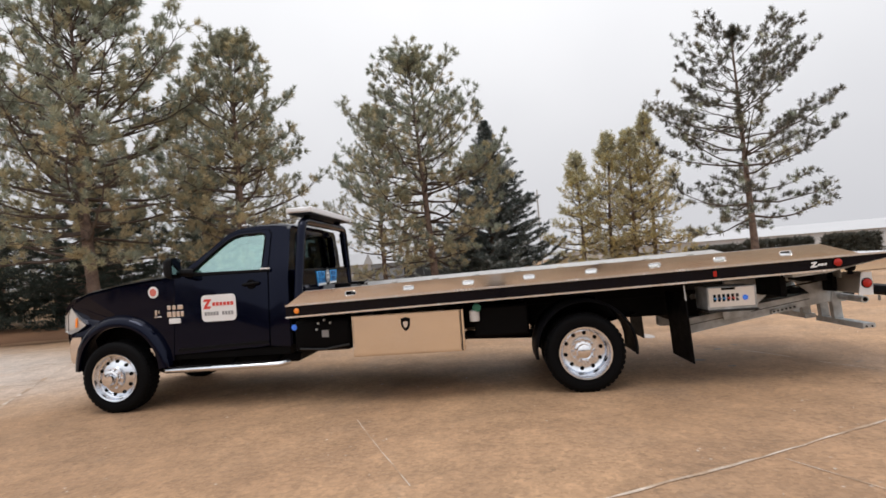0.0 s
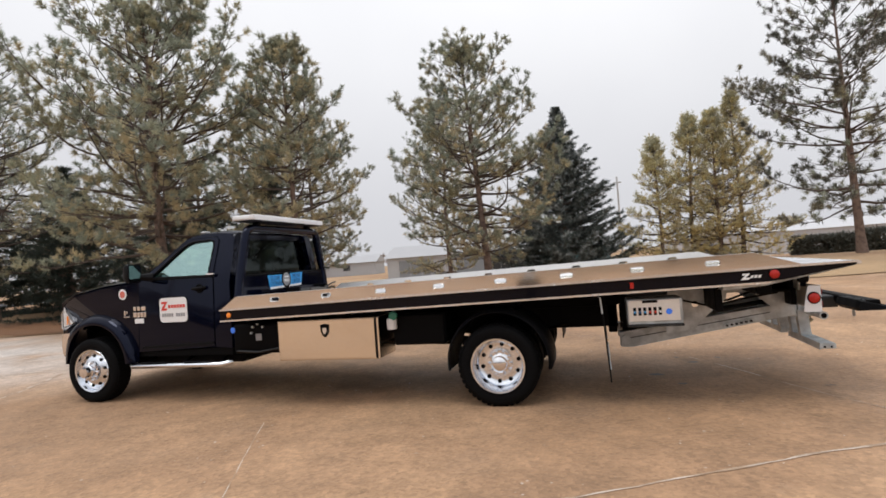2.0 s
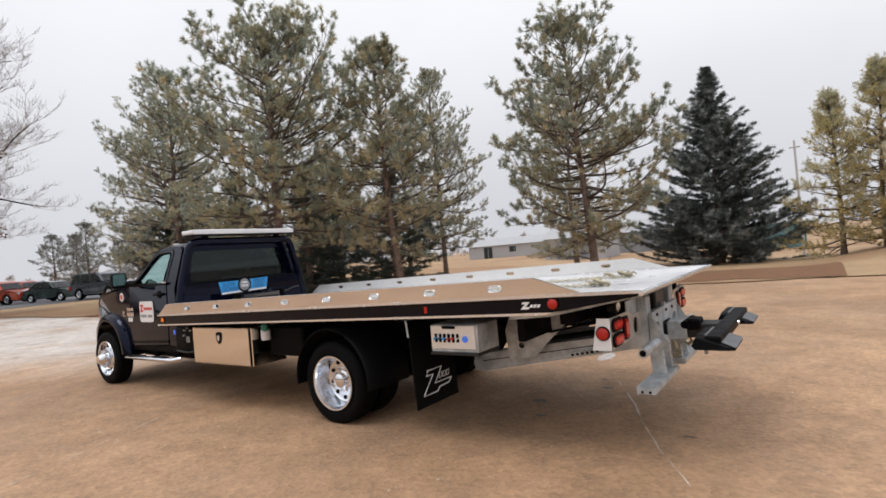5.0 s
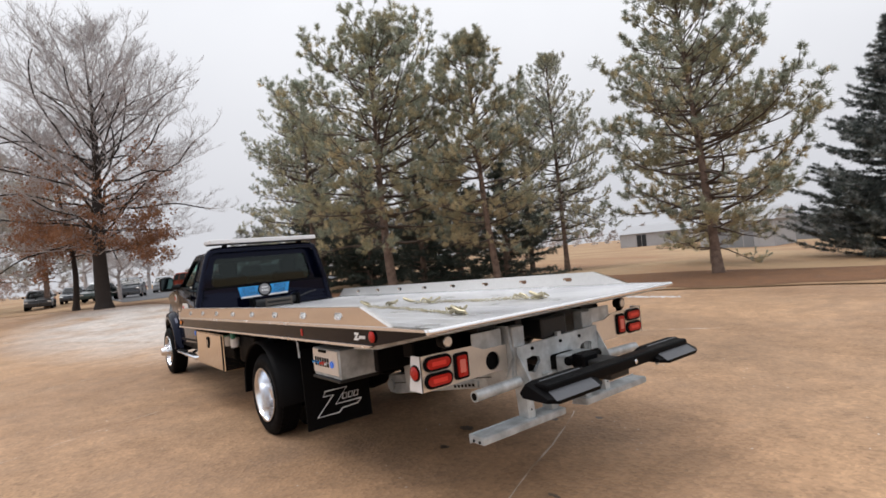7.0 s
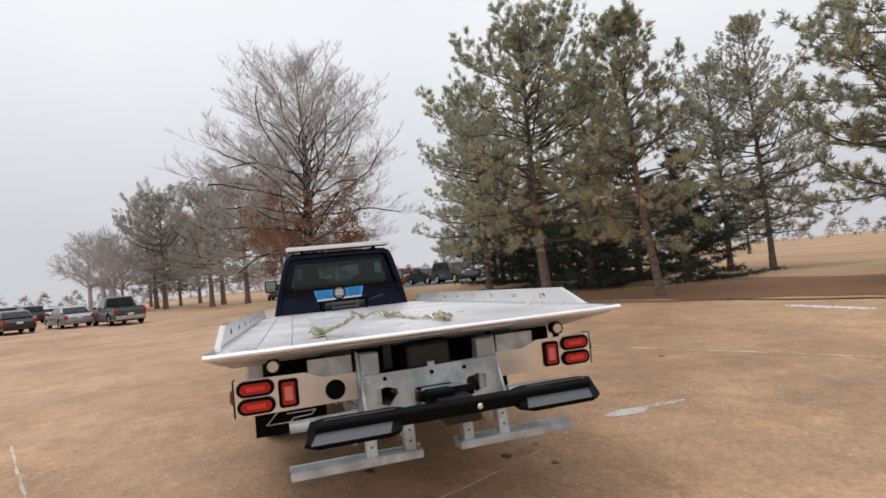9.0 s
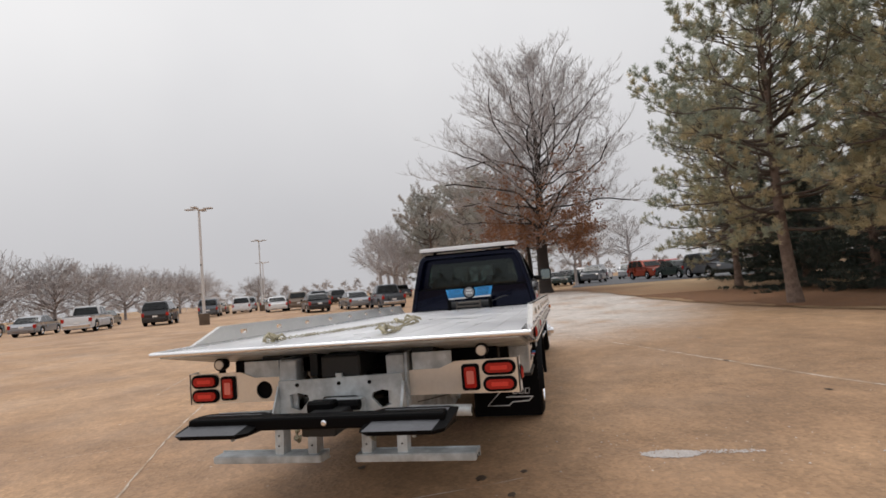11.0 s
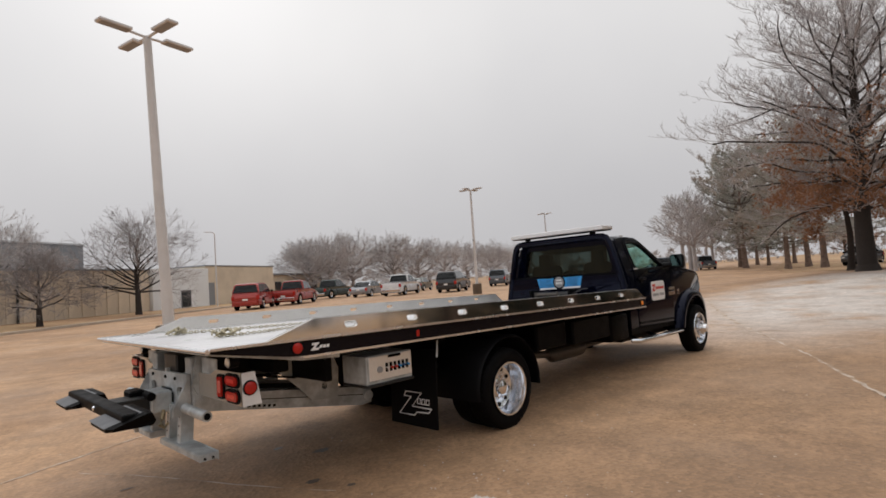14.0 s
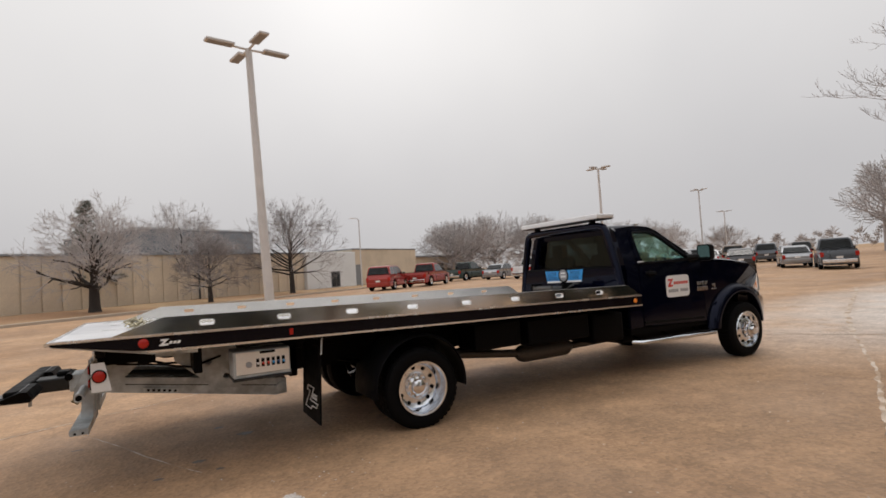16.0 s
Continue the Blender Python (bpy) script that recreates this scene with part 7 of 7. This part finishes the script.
# dark hedges towards the warehouse
def hedge(label, x, y, w, h, seed):
    """A clipped bush: many short twigs over a rounded block, with bare stems below."""
    rs = np.random.RandomState(seed)
    t = empty("hedge", label, "hedge", "hedges by the fence", (x, y, ground_z(x, y)))
    n = 900
    p = rs.uniform(-1, 1, size=(n, 3))
    p /= np.maximum(np.abs(p).max(axis=1, keepdims=True), 1e-6) ** 0.8
    p *= (1 - 0.14 * rs.rand(n, 1))
    d = p + rs.normal(size=(n, 3)) * 0.5 + np.array([0, 0, 0.4])
    d /= np.linalg.norm(d, axis=1, keepdims=True)
    c = p * np.array([w / 2, 0.75, h * 0.46]) * (1 - 0.10 * np.abs(p[:, [1]]) ** 2) + np.array([0, 0, h * 0.52])
    v, f = needles(c, d, 7, 0.34, 0.045, rs, cone=1.1)
    raw_part("foliage", v, f, M_HEDGE, t, "dense dark leaves")
    stems = [(np.array([u, 0, -0.1]), np.array([u * 1.05, rs.normal() * 0.2, h * 0.75]), 0.05, 0.02) for u in np.linspace(-w * 0.4, w * 0.4, 6)]
    v, f = branch_mesh(stems, 5)
    raw_part("stems", v, f, M_LIMB, t)


for k_, (lab_, x_, y_, w_, h_) in enumerate(HEDGES):
    hedge(lab_, x_, y_, w_, h_, 90 + k_)
crowd = place(pine("pine_tree", "pine crown crowding behind the big one", 11.2, 9.4, 1.9, 17, whorls=20, trunk_r=0.15, gap=0.10, old=0.4, count=22), -17.0, 9.6, 0)
again(crowd, -23.5, 12.6, 130, 1.0)
again(crowd, -14.0, 14.5, 60, 0.92)
again(crowd, -11.5, 20.5, 230, 0.95)

# the oak and its slim neighbour
place(pin_oak("oak_tree", "big bare oak holding rust-brown leaves low in its crown", 14.9, 13.0, 2.9, 60, 0.42, 78, 11500, 0.52, 0.0085), -23.6, 0.6, 15, 1.0, -0.05)
place(pin_oak("oak_tree", "slim bare oak beside the big one", 10.5, 7.0, 2.8, 61, 0.18, 30, 3600, 0.8), -26.4, -0.6, 70, 1.0, -0.05)

# bare frosted trees before the tan building
def verge_tree(x, y, h, w, seed, twig, r, lab):
    return place(bare("frosted_tree", lab, h, w, seed, M_OAKBARK, twig, trunk_r=r, first=0.22, levels=4, up=0.12, twig_r=0.0075, asc=0.30), x, y, 30 * seed, 1.0, 0.1)


verge_tree(9.7, -27.2, 4.9, 6.6, 70, M_FROSTHAZETWIG, 0.26, "low wide bare tree whitened by hoarfrost inside its crown")
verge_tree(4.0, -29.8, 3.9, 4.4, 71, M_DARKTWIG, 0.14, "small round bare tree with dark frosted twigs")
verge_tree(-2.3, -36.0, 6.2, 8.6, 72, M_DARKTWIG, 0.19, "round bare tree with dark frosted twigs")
verge_tree(5.2, -36.0, 6.4, 7.6, 73, M_FROSTHAZETWIG, 0.15, "pale bare tree close to the tan wall")
place(spruce("frosted_spruce", "grey frosted spruce behind the bare trees", 6.6, 4.6, 75, M_MISTPINE, low=1.2, dens=0.8, count=5), 10.5, -33.4, 0)

# misty rows beyond the oak; the mist is in the pale tree colours
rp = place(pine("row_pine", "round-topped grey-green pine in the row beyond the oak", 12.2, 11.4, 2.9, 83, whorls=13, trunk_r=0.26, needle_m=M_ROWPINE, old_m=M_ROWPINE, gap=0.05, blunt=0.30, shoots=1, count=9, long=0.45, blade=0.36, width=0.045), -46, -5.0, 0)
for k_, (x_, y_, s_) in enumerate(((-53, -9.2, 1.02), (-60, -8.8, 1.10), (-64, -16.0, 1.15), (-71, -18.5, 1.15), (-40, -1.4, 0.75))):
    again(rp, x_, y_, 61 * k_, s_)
mp = place(pine("misty_pine", "far pine with frost and mist in its pale colour", 11.0, 7.3, 2.6, 80, whorls=12, trunk_r=0.22, needle_m=M_MISTPINE, old_m=M_MISTPINE, gap=0.06, shoots=1, count=7, long=0.45, blade=0.38, width=0.05), -76, -16.5, 0)
mb = place(bare("misty_tree", "far bare tree with frost and haze in its pale colour", 10.5, 9.0, 81, M_TWIG, M_FROSTHAZETWIG, trunk_r=0.24, first=0.25, levels=3, twig_r=0.022), -80, -25, 0)
place(bare("russet_tree", "small round tree holding pinkish dead leaves", 4.6, 6.0, 84, M_OAKBARK, M_TWIG, trunk_r=0.14, first=0.3, levels=3, leaves=4000, leaf_top=0.95), -69.5, -6.8, 0)
for k_, (x_, y_, s_) in enumerate(((-84, -20, 1.1), (-92, -24, 1.1), (-84, -15, 1.2))):
    again(mp, x_, y_, 61 * k_, s_)
for k_, (x_, y_, s_) in enumerate(((-60, -20.5, 1.0), (-68, -24.0, 1.15), (-76, -28.0, 1.2), (-92, -30, 1.2), (-36, 2.8, 0.55), (-104, 6, 1.3), (-112, 10, 1.4), (-98, 15, 1.2))):
    again(mb, x_, y_, 83 * k_, s_)
orch = place(bare("orchard_tree", "round-headed bare tree beyond the parked cars", 5.8, 10.5, 86, M_DARKTWIG, M_FROSTHAZETWIG, trunk_r=0.17, first=0.22, levels=3, up=0.12, twig_r=0.020, asc=0.32, split=(2, 7)), -27.5, -56, 0)
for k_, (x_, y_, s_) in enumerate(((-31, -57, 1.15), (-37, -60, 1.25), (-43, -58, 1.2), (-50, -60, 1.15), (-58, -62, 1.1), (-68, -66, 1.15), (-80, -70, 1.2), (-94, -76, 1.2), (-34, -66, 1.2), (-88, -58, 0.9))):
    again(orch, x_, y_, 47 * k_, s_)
for k_ in range(16):
    again(mp, -92 + 3.0 * k_, 30 + 1.7 * k_ + 2.5 * math.sin(k_ * 2.2), 31 * k_, 0.85 + 0.16 * math.sin(k_ * 1.7))

# far woods; the fog over them is put into their pale colour
frs = np.random.RandomState(5)
cen_, dir_ = [], []
for k_ in range(180):
    a_ = math.radians(95 + 260 * k_ / 180 + frs.uniform(-0.5, 0.5))
    rr_ = frs.uniform(230, 300)
    hh_ = frs.uniform(5, 8)
    for _ in range(34):
        u_ = frs.rand()
        w_ = 4.0 * (1 - u_) ** 0.6
        b_ = frs.uniform(0, 6.283)
        cen_.append((rr_ * math.cos(a_) + w_ * math.cos(b_), rr_ * math.sin(a_) + w_ * math.sin(b_), 0.5 + hh_ * u_))
        dir_.append((math.cos(b_), math.sin(b_), 0.4))
v_, f_ = needles(cen_, dir_, 6, 2.0, 0.22, frs, cone=1.2)
tagged(raw_part("far_woods", v_, f_, M_FROSTHAZETWIG), "far woods with the fog fade put into a pale colour", "woods", "", "stuff")

# ---- parked cars ----
def car_paint(name, color, metal=0.3):
    return mat(name, color, 0.32, metal, vary=0.05, scale=2, coat=0.7)


P_RED = car_paint("red_car_paint", (0.33, 0.028, 0.02))
P_WHITE = car_paint("white_car_paint", (0.66, 0.66, 0.67), 0.0)
P_SILVER = car_paint("silver_car_paint", (0.34, 0.35, 0.37), 0.6)
P_BLACK = car_paint("black_car_paint", (0.014, 0.014, 0.017))
P_GREEN = car_paint("dark_green_car_paint", (0.025, 0.045, 0.04))
P_GREY = car_paint("grey_car_paint", (0.085, 0.095, 0.11), 0.5)
P_TAN = car_paint("tan_car_paint", (0.20, 0.155, 0.12), 0.4)
P_ORANGE = car_paint("orange_red_car_paint", (0.42, 0.075, 0.035))
M_CARGLASS = mat("dark_car_glass", (0.012, 0.016, 0.018), 0.06, vary=0.05, coat=0.5)

SHAPES = {
    "sedan": dict(l=4.75, w=1.80, low=[(-2.36, 0.42), (-2.30, 0.72), (-1.45, 0.86), (-0.85, 0.92), (1.45, 0.96), (2.20, 0.90), (2.36, 0.70), (2.34, 0.36)],
                  top=[(-0.95, 0.90), (-0.20, 1.40), (0.10, 1.45), (0.85, 1.43), (1.20, 1.36), (1.75, 0.95)], wb=1.36, r=0.32),
    "suv": dict(l=4.8, w=1.88, low=[(-2.38, 0.48), (-2.34, 0.90), (-1.35, 1.05), (-0.90, 1.10), (2.25, 1.10), (2.38, 0.80), (2.36, 0.44)],
                top=[(-1.00, 1.08), (-0.40, 1.64), (-0.10, 1.74), (1.90, 1.74), (2.12, 1.66), (2.28, 1.08)], wb=1.38, r=0.37),
    "van": dict(l=4.9, w=1.92, low=[(-2.42, 0.45), (-2.38, 0.82), (-1.75, 1.00), (2.30, 1.04), (2.42, 0.80), (2.40, 0.40)],
                top=[(-1.60, 0.98), (-0.70, 1.62), (-0.35, 1.72), (1.90, 1.74), (2.15, 1.66), (2.32, 1.02)], wb=1.45, r=0.34),
    "pickup": dict(l=5.7, w=1.95, low=[(-2.82, 0.50), (-2.80, 0.92), (-1.62, 1.08), (-1.15, 1.12), (0.75, 1.12), (2.76, 1.10), (2.84, 0.85), (2.82, 0.50)],
                   top=[(-1.25, 1.10), (-0.62, 1.66), (-0.35, 1.80), (0.50, 1.82), (0.68, 1.76), (0.82, 1.12)], wb=1.78, r=0.40),
}


def car(kind, paint, label, x, y, yaw, s=1.0):
    """A parked car; its nose points along -x before turning."""
    q = SHAPES[kind]
    c = empty({"sedan": "sedan", "suv": "suv", "van": "minivan", "pickup": "pickup_truck"}[kind], label, "car", "parked cars")
    c.matrix_basis = Matrix.Translation((x, y, ground_z(x, y) + (0.06 if x < -30 and y > 1 else 0.0))) @ Matrix.Rotation(radians(yaw), 4, "Z")
    hw, r, wb = q["w"] / 2, q["r"], q["wb"]
    low = q["low"]
    # lower body with open wheel arches
    under = []
    for cx in (wb, -wb):
        under += [(cx + (r + 0.06) * math.cos(a), r + (r + 0.06) * math.sin(a)) for a in (radians(k) for k in range(-5, 186, 19))]
    under = [(low[-1][0], 0.28)] + [(u, max(v, 0.28)) for u, v in under] + [(low[0][0], 0.28)]
    outline = low + under
    bm = bmesh.new()
    side = slab(outline, xz, -hw, hw, (), 0.045)
    for v in side.verts:
        k = abs(v.co.x) / (q["l"] / 2)
        v.co.y *= 1 - 0.10 * max(0.0, k - 0.55) ** 1.6 * 4
        if v.co.z > 0.7:
            v.co.y *= 0.985
    add(bm, side)
    part("body", bm, paint, c, smooth=True)
    part("underbody", box(-q["l"] / 2 + 0.3, q["l"] / 2 - 0.3, -hw * 0.72, hw * 0.72, 0.24, 0.60), M_BLACK, c)
    # cabin
    top = q["top"]
    n = len(top)
    zb_, zt = min(v for _, v in top), max(v for _, v in top)
    def inset(v):
        return hw * (0.95 - 0.17 * (v - zb_) / (zt - zb_))
    cab = bmesh.new()
    L = [cab.verts.new((u, -inset(v), v)) for u, v in top]
    R = [cab.verts.new((u, inset(v), v)) for u, v in top]
    cab.faces.new(L)
    cab.faces.new(R[::-1])
    for i in range(n):
        j = (i + 1) % n
        cab.faces.new((L[i], R[i], R[j], L[j]))
    bmesh.ops.bevel(cab, geom=cab.edges[:], offset=0.07, segments=2, affect="EDGES", clamp_overlap=True)
    part("cabin", cab, paint, c, smooth=True)
    # glass set just proud of the cabin
    ctr_u = sum(u for u, _ in top) / n
    for sgn in (-1, 1):
        win = [(ctr_u + (u - ctr_u) * 0.88, zb_ + 0.05 + (v - zb_) * 0.80) for u, v in top]
        u_lo, u_hi = min(u for u, _ in win), max(u for u, _ in win)
        cuts = [u_lo, ctr_u + 0.02, u_hi] if kind == "pickup" or kind == "sedan" else [u_lo, u_lo + (u_hi - u_lo) * 0.40, u_lo + (u_hi - u_lo) * 0.72, u_hi]
        def top_at(u):
            best = zb_
            for (ua, va), (ub, vb) in zip(win, win[1:]):
                if ua <= u <= ub:
                    best = va + (vb - va) * (u - ua) / max(ub - ua, 1e-6)
            return best
        for a, b in zip(cuts, cuts[1:]):
            a2, b2 = a + 0.035, b - 0.035
            us = spread(a2, b2, 6)
            pts = [(u, zb_ + 0.05) for u in us] + [(u, max(top_at(u), zb_ + 0.06)) for u in us[::-1]]
            part("side_window", slab(pts, lambda u, v, w: Vector((u, sgn * (inset(v) + 0.006 - w), v)), 0, 0.01), M_CARGLASS, c)
    for (ua, va), (ub, vb), nm in ((top[0], top[1], "windscreen"), (top[-1], top[-2], "rear_window")):
        out = -1 if nm == "windscreen" else 1
        g = bmesh.new()
        quad = []
        for f, k in ((0.10, -0.90), (0.10, 0.90), (0.92, 0.86), (0.92, -0.86)):
            u, v = ua + (ub - ua) * f, va + (vb - va) * f
            quad.append(g.verts.new((u + out * 0.010, inset(v) * k, v + 0.006)))
        g.faces.new(quad)
        bmesh.ops.solidify(g, geom=g.faces[:], thickness=0.006)
        part(nm, g, M_CARGLASS, c)
    if kind == "pickup":
        bed = box(0.95, 2.70, -hw * 0.86, hw * 0.86, 1.095, 1.135)
        part("cargo_bed", bed, M_BLACK, c)
    xf, xr = low[0][0], low[-2][0]
    zf, zr = low[1][1] - 0.10, low[-2][1] - 0.02
    for sgn in (-1, 1):
        part("headlight", box(xf - 0.005, xf + 0.22, min(sgn * hw * 0.62, sgn * hw * 0.90), max(sgn * hw * 0.62, sgn * hw * 0.90), zf - 0.10, zf + 0.04, 0.02), M_CLEAR, c)
        part("tail_light", box(xr - 0.16, xr + 0.012, min(sgn * hw * 0.74, sgn * hw * 0.93), max(sgn * hw * 0.74, sgn * hw * 0.93), zr - 0.10, zr + 0.16, 0.015), M_RED, c)
        part("wing_mirror", box(top[0][0] + 0.28, top[0][0] + 0.42, min(sgn * hw, sgn * (hw + 0.16)), max(sgn * hw, sgn * (hw + 0.16)), zb_ + 0.02, zb_ + 0.16, 0.03), M_PLASTIC, c)
        for cx in (-wb, wb):
            whl = part("wheel", turned([(r * 0.60, -0.10), (r * 0.92, -0.11), (r, -0.07), (r, 0.07), (r * 0.92, 0.11), (r * 0.60, 0.10)], sides=20), M_RUBBER, c, smooth=True)
            whl.location = (cx, sgn * (hw - 0.12), r)
            part("rim", turned([(r * 0.62, sgn * 0.095), (r * 0.60, sgn * 0.104), (r * 0.50, sgn * 0.085), (r * 0.20, sgn * 0.10), (0.001, sgn * 0.10)], sides=16), M_ALLOY, whl, smooth=True)
    part("front_bumper", box(low[0][0] - 0.06, low[0][0] + 0.20, -hw * 0.84, hw * 0.84, 0.34, 0.56, 0.04, seg=2), M_CHROME if kind == "pickup" else paint, c)
    part("rear_bumper", box(low[-1][0] - 0.20, low[-1][0] + 0.06, -hw * 0.84, hw * 0.84, 0.36, 0.58, 0.04, seg=2), M_CHROME if kind == "pickup" else paint, c)
    part("number_plate", box(low[-1][0] + 0.062, low[-1][0] + 0.072, -0.16, 0.16, 0.62, 0.74), M_SIGN, c)
    return c


CARS = [
    # the row beside the tan building
    ("suv", P_RED, "red off-road wagon parked beside the verge", -8.2, -31.2, 50), ("pickup", P_RED, "red pickup parked nose away from the lane", -12.7, -33.6, 42),
    ("pickup", P_GREEN, "dark pickup with a canopy", -20.6, -40.6, 28), ("sedan", P_SILVER, "silver sedan in the row", -21.8, -36.2, 28),
    ("pickup", P_WHITE, "white crew-cab pickup in the row", -22.4, -32.2, 30), ("sedan", P_GREEN, "dark green sedan in the row", -31.6, -39.8, 30),
    ("suv", P_BLACK, "black boxy off-roader seen from behind", -24.6, -28.0, 30), ("sedan", P_GREY, "grey sedan in the misty row", -33.2, -35.4, 30),
    ("suv", P_GREY, "grey wagon in the misty row", -36.6, -32.4, 30), ("van", P_WHITE, "white minivan in the misty row", -43.0, -33.0, 30),
    ("sedan", P_TAN, "tan sedan in the misty row", -44.8, -37.0, 30), ("suv", P_SILVER, "silver wagon in the misty row", -49.8, -36.4, 30),
    ("sedan", P_WHITE, "small white car seen from behind", -36.6, -25.3, 34), ("suv", P_TAN, "brown wagon in the misty row", -38.4, -24.2, 34), ("sedan", P_BLACK, "black sedan seen from behind", -29.4, -17.8, 34),
    ("suv", P_GREY, "grey crossover in the misty row", -43.8, -24.6, 34), ("sedan", P_SILVER, "silver hatchback seen from behind", -31.6, -15.4, 34), ("pickup", P_GREY, "dark grey pickup seen from behind", -29.6, -11.9, 30),
    ("sedan", P_SILVER, "silver sedan parked far off", -48.0, -27.6, 34), ("suv", P_BLACK, "dark wagon parked far off", -52.2, -26.0, 34), ("sedan", P_GREY, "grey car parked far off", -56.6, -29.8, 34),
    ("van", P_SILVER, "silver van parked far off", -61.0, -31.0, 34), ("sedan", P_WHITE, "white car parked far off", -65.2, -29.2, 34),
    ("sedan", P_TAN, "tan car parked far off", -53.6, -36.2, 30), ("sedan", P_GREY, "grey hatchback parked far off", -58.4, -38.0, 30), ("suv", P_SILVER, "silver crossover parked far off", -64.0, -40.4, 30),
    # the upper lot beyond the oak
    ("sedan", P_GREEN, "dark green sedan on the upper lot", -42.5, 2.2, 160), ("pickup", P_WHITE, "white pickup on the upper lot", -64.0, 4.2, 165), ("sedan", P_WHITE, "white sports sedan on the upper lot", -60.9, 6.9, 165),
    ("suv", P_SILVER, "silver wagon on the upper lot", -55.6, 9.4, 165), ("suv", P_ORANGE, "orange-red compact wagon on the upper lot", -41.4, 9.4, 200), ("sedan", P_GREEN, "green sedan on the upper lot", -36.4, 11.0, 200),
    ("suv", P_GREY, "dark two-tone off-roader on the upper lot", -31.0, 12.0, 195), ("suv", P_RED, "red wagon on the upper lot", -47.0, 12.4, 200), ("sedan", P_BLACK, "black sedan on the upper lot", -41.3, -1.8, 175),
    ("suv", P_GREY, "grey wagon on the upper lot", -44.6, 4.8, 165), ("sedan", P_GREY, "dark sedan on the upper lot", -48.6, 0.8, 170), ("pickup", P_GREY, "grey pickup far along the lane", -66.0, -21.5, 30),
]
for kind_, paint_, label_, x_, y_, yaw_ in CARS:
    car(kind_, paint_, label_, x_, y_, yaw_)

# ---- chains and straps lying on the deck ----
def deck_z(x):
    return zb(x) + 0.054


def chain(label, pts, hook_end, seed):
    r = random.Random(seed)
    ch = empty("tie_down_chain", label, "chain", "chains on the deck")
    line = []
    for (xa, ya), (xb, yb) in zip(pts, pts[1:]):
        n = max(2, int(math.hypot(xb - xa, yb - ya) / 0.026))
        line += [(xa + (xb - xa) * k / n, ya + (yb - ya) * k / n, math.atan2(yb - ya, xb - xa)) for k in range(n)]
    for k, (x, y, a) in enumerate(line):
        x, y = x + r.uniform(-0.004, 0.004), y + 0.012 * math.sin(k * 0.5) + r.uniform(-0.004, 0.004)
        ring = []
        for j in range(11):
            b = 2 * math.pi * j / 10
            u, v = 0.018 * math.cos(b), 0.010 * math.sin(b)
            flat = k % 2 == 0
            vx, vz = (v, 0.0) if flat else (0.0, v)
            ring.append((x + u * math.cos(a) - vx * math.sin(a), y + u * math.sin(a) + vx * math.cos(a), deck_z(x) + 0.012 + vz))
        part("link", tube(ring, 0.0036, 4), M_CHAIN, ch)
    for (x, y, a) in (line[0], line[-1]):
        hk = [(x, y, deck_z(x) + 0.02), (x + 0.05 * math.cos(a + 0.6), y + 0.05 * math.sin(a + 0.6), deck_z(x) + 0.03), (x + 0.11 * math.cos(a + 0.4), y + 0.11 * math.sin(a + 0.4), deck_z(x) + 0.055), (x + 0.12 * math.cos(a - 0.2), y + 0.12 * math.sin(a - 0.2), deck_z(x) + 0.03), (x + 0.07 * math.cos(a - 0.5), y + 0.07 * math.sin(a - 0.5), deck_z(x) + 0.02)]
        part("grab_hook", tube(hk, [0.010, 0.013, 0.014, 0.012, 0.006], 7), M_CHAIN, ch, "gold zinc grab hook", smooth=True)
    return ch


chain("gold zinc tie-down chain lying loose on the deck", [(7.30, -0.62), (6.9, -0.55), (6.2, -0.36), (5.7, -0.28), (5.3, -0.18)], 0, 1)
chain("gold zinc tie-down chain with hooks on the deck", [(7.22, 0.22), (6.95, 0.24), (6.55, 0.10), (6.0, 0.10), (5.75, 0.05)], 0, 2)
for k_, (x_, y_) in enumerate(((5.62, -0.16), (6.05, 0.02), (7.18, -0.60), (7.12, 0.18))):
    b_ = empty("hook_cluster", "bunched gold hooks and yellow webbing on the deck", "hook", "hooks on the deck", (x_, y_, deck_z(x_)))
    rr = random.Random(20 + k_)
    for j in range(4):
        a = rr.uniform(0, 6.28)
        o = Vector((rr.uniform(-0.06, 0.06), rr.uniform(-0.05, 0.05), 0.014))
        pts = [o, o + Vector((0.05 * math.cos(a), 0.05 * math.sin(a), 0.028)), o + Vector((0.11 * math.cos(a + 0.3), 0.11 * math.sin(a + 0.3), 0.05)), o + Vector((0.13 * math.cos(a + 0.7), 0.13 * math.sin(a + 0.7), 0.02))]
        part("hook", tube(pts, [0.009, 0.013, 0.013, 0.007], 7), M_CHAIN, b_, smooth=True)
    part("webbing", tube([Vector((-0.09, 0.0, 0.012)), Vector((-0.03, 0.03, 0.018)), Vector((0.05, 0.0, 0.016)), Vector((0.10, 0.03, 0.010))], 0.013, 6, flat=0.22), M_STRAP, b_)
    b_.scale = (0.75, 0.75, 0.75)
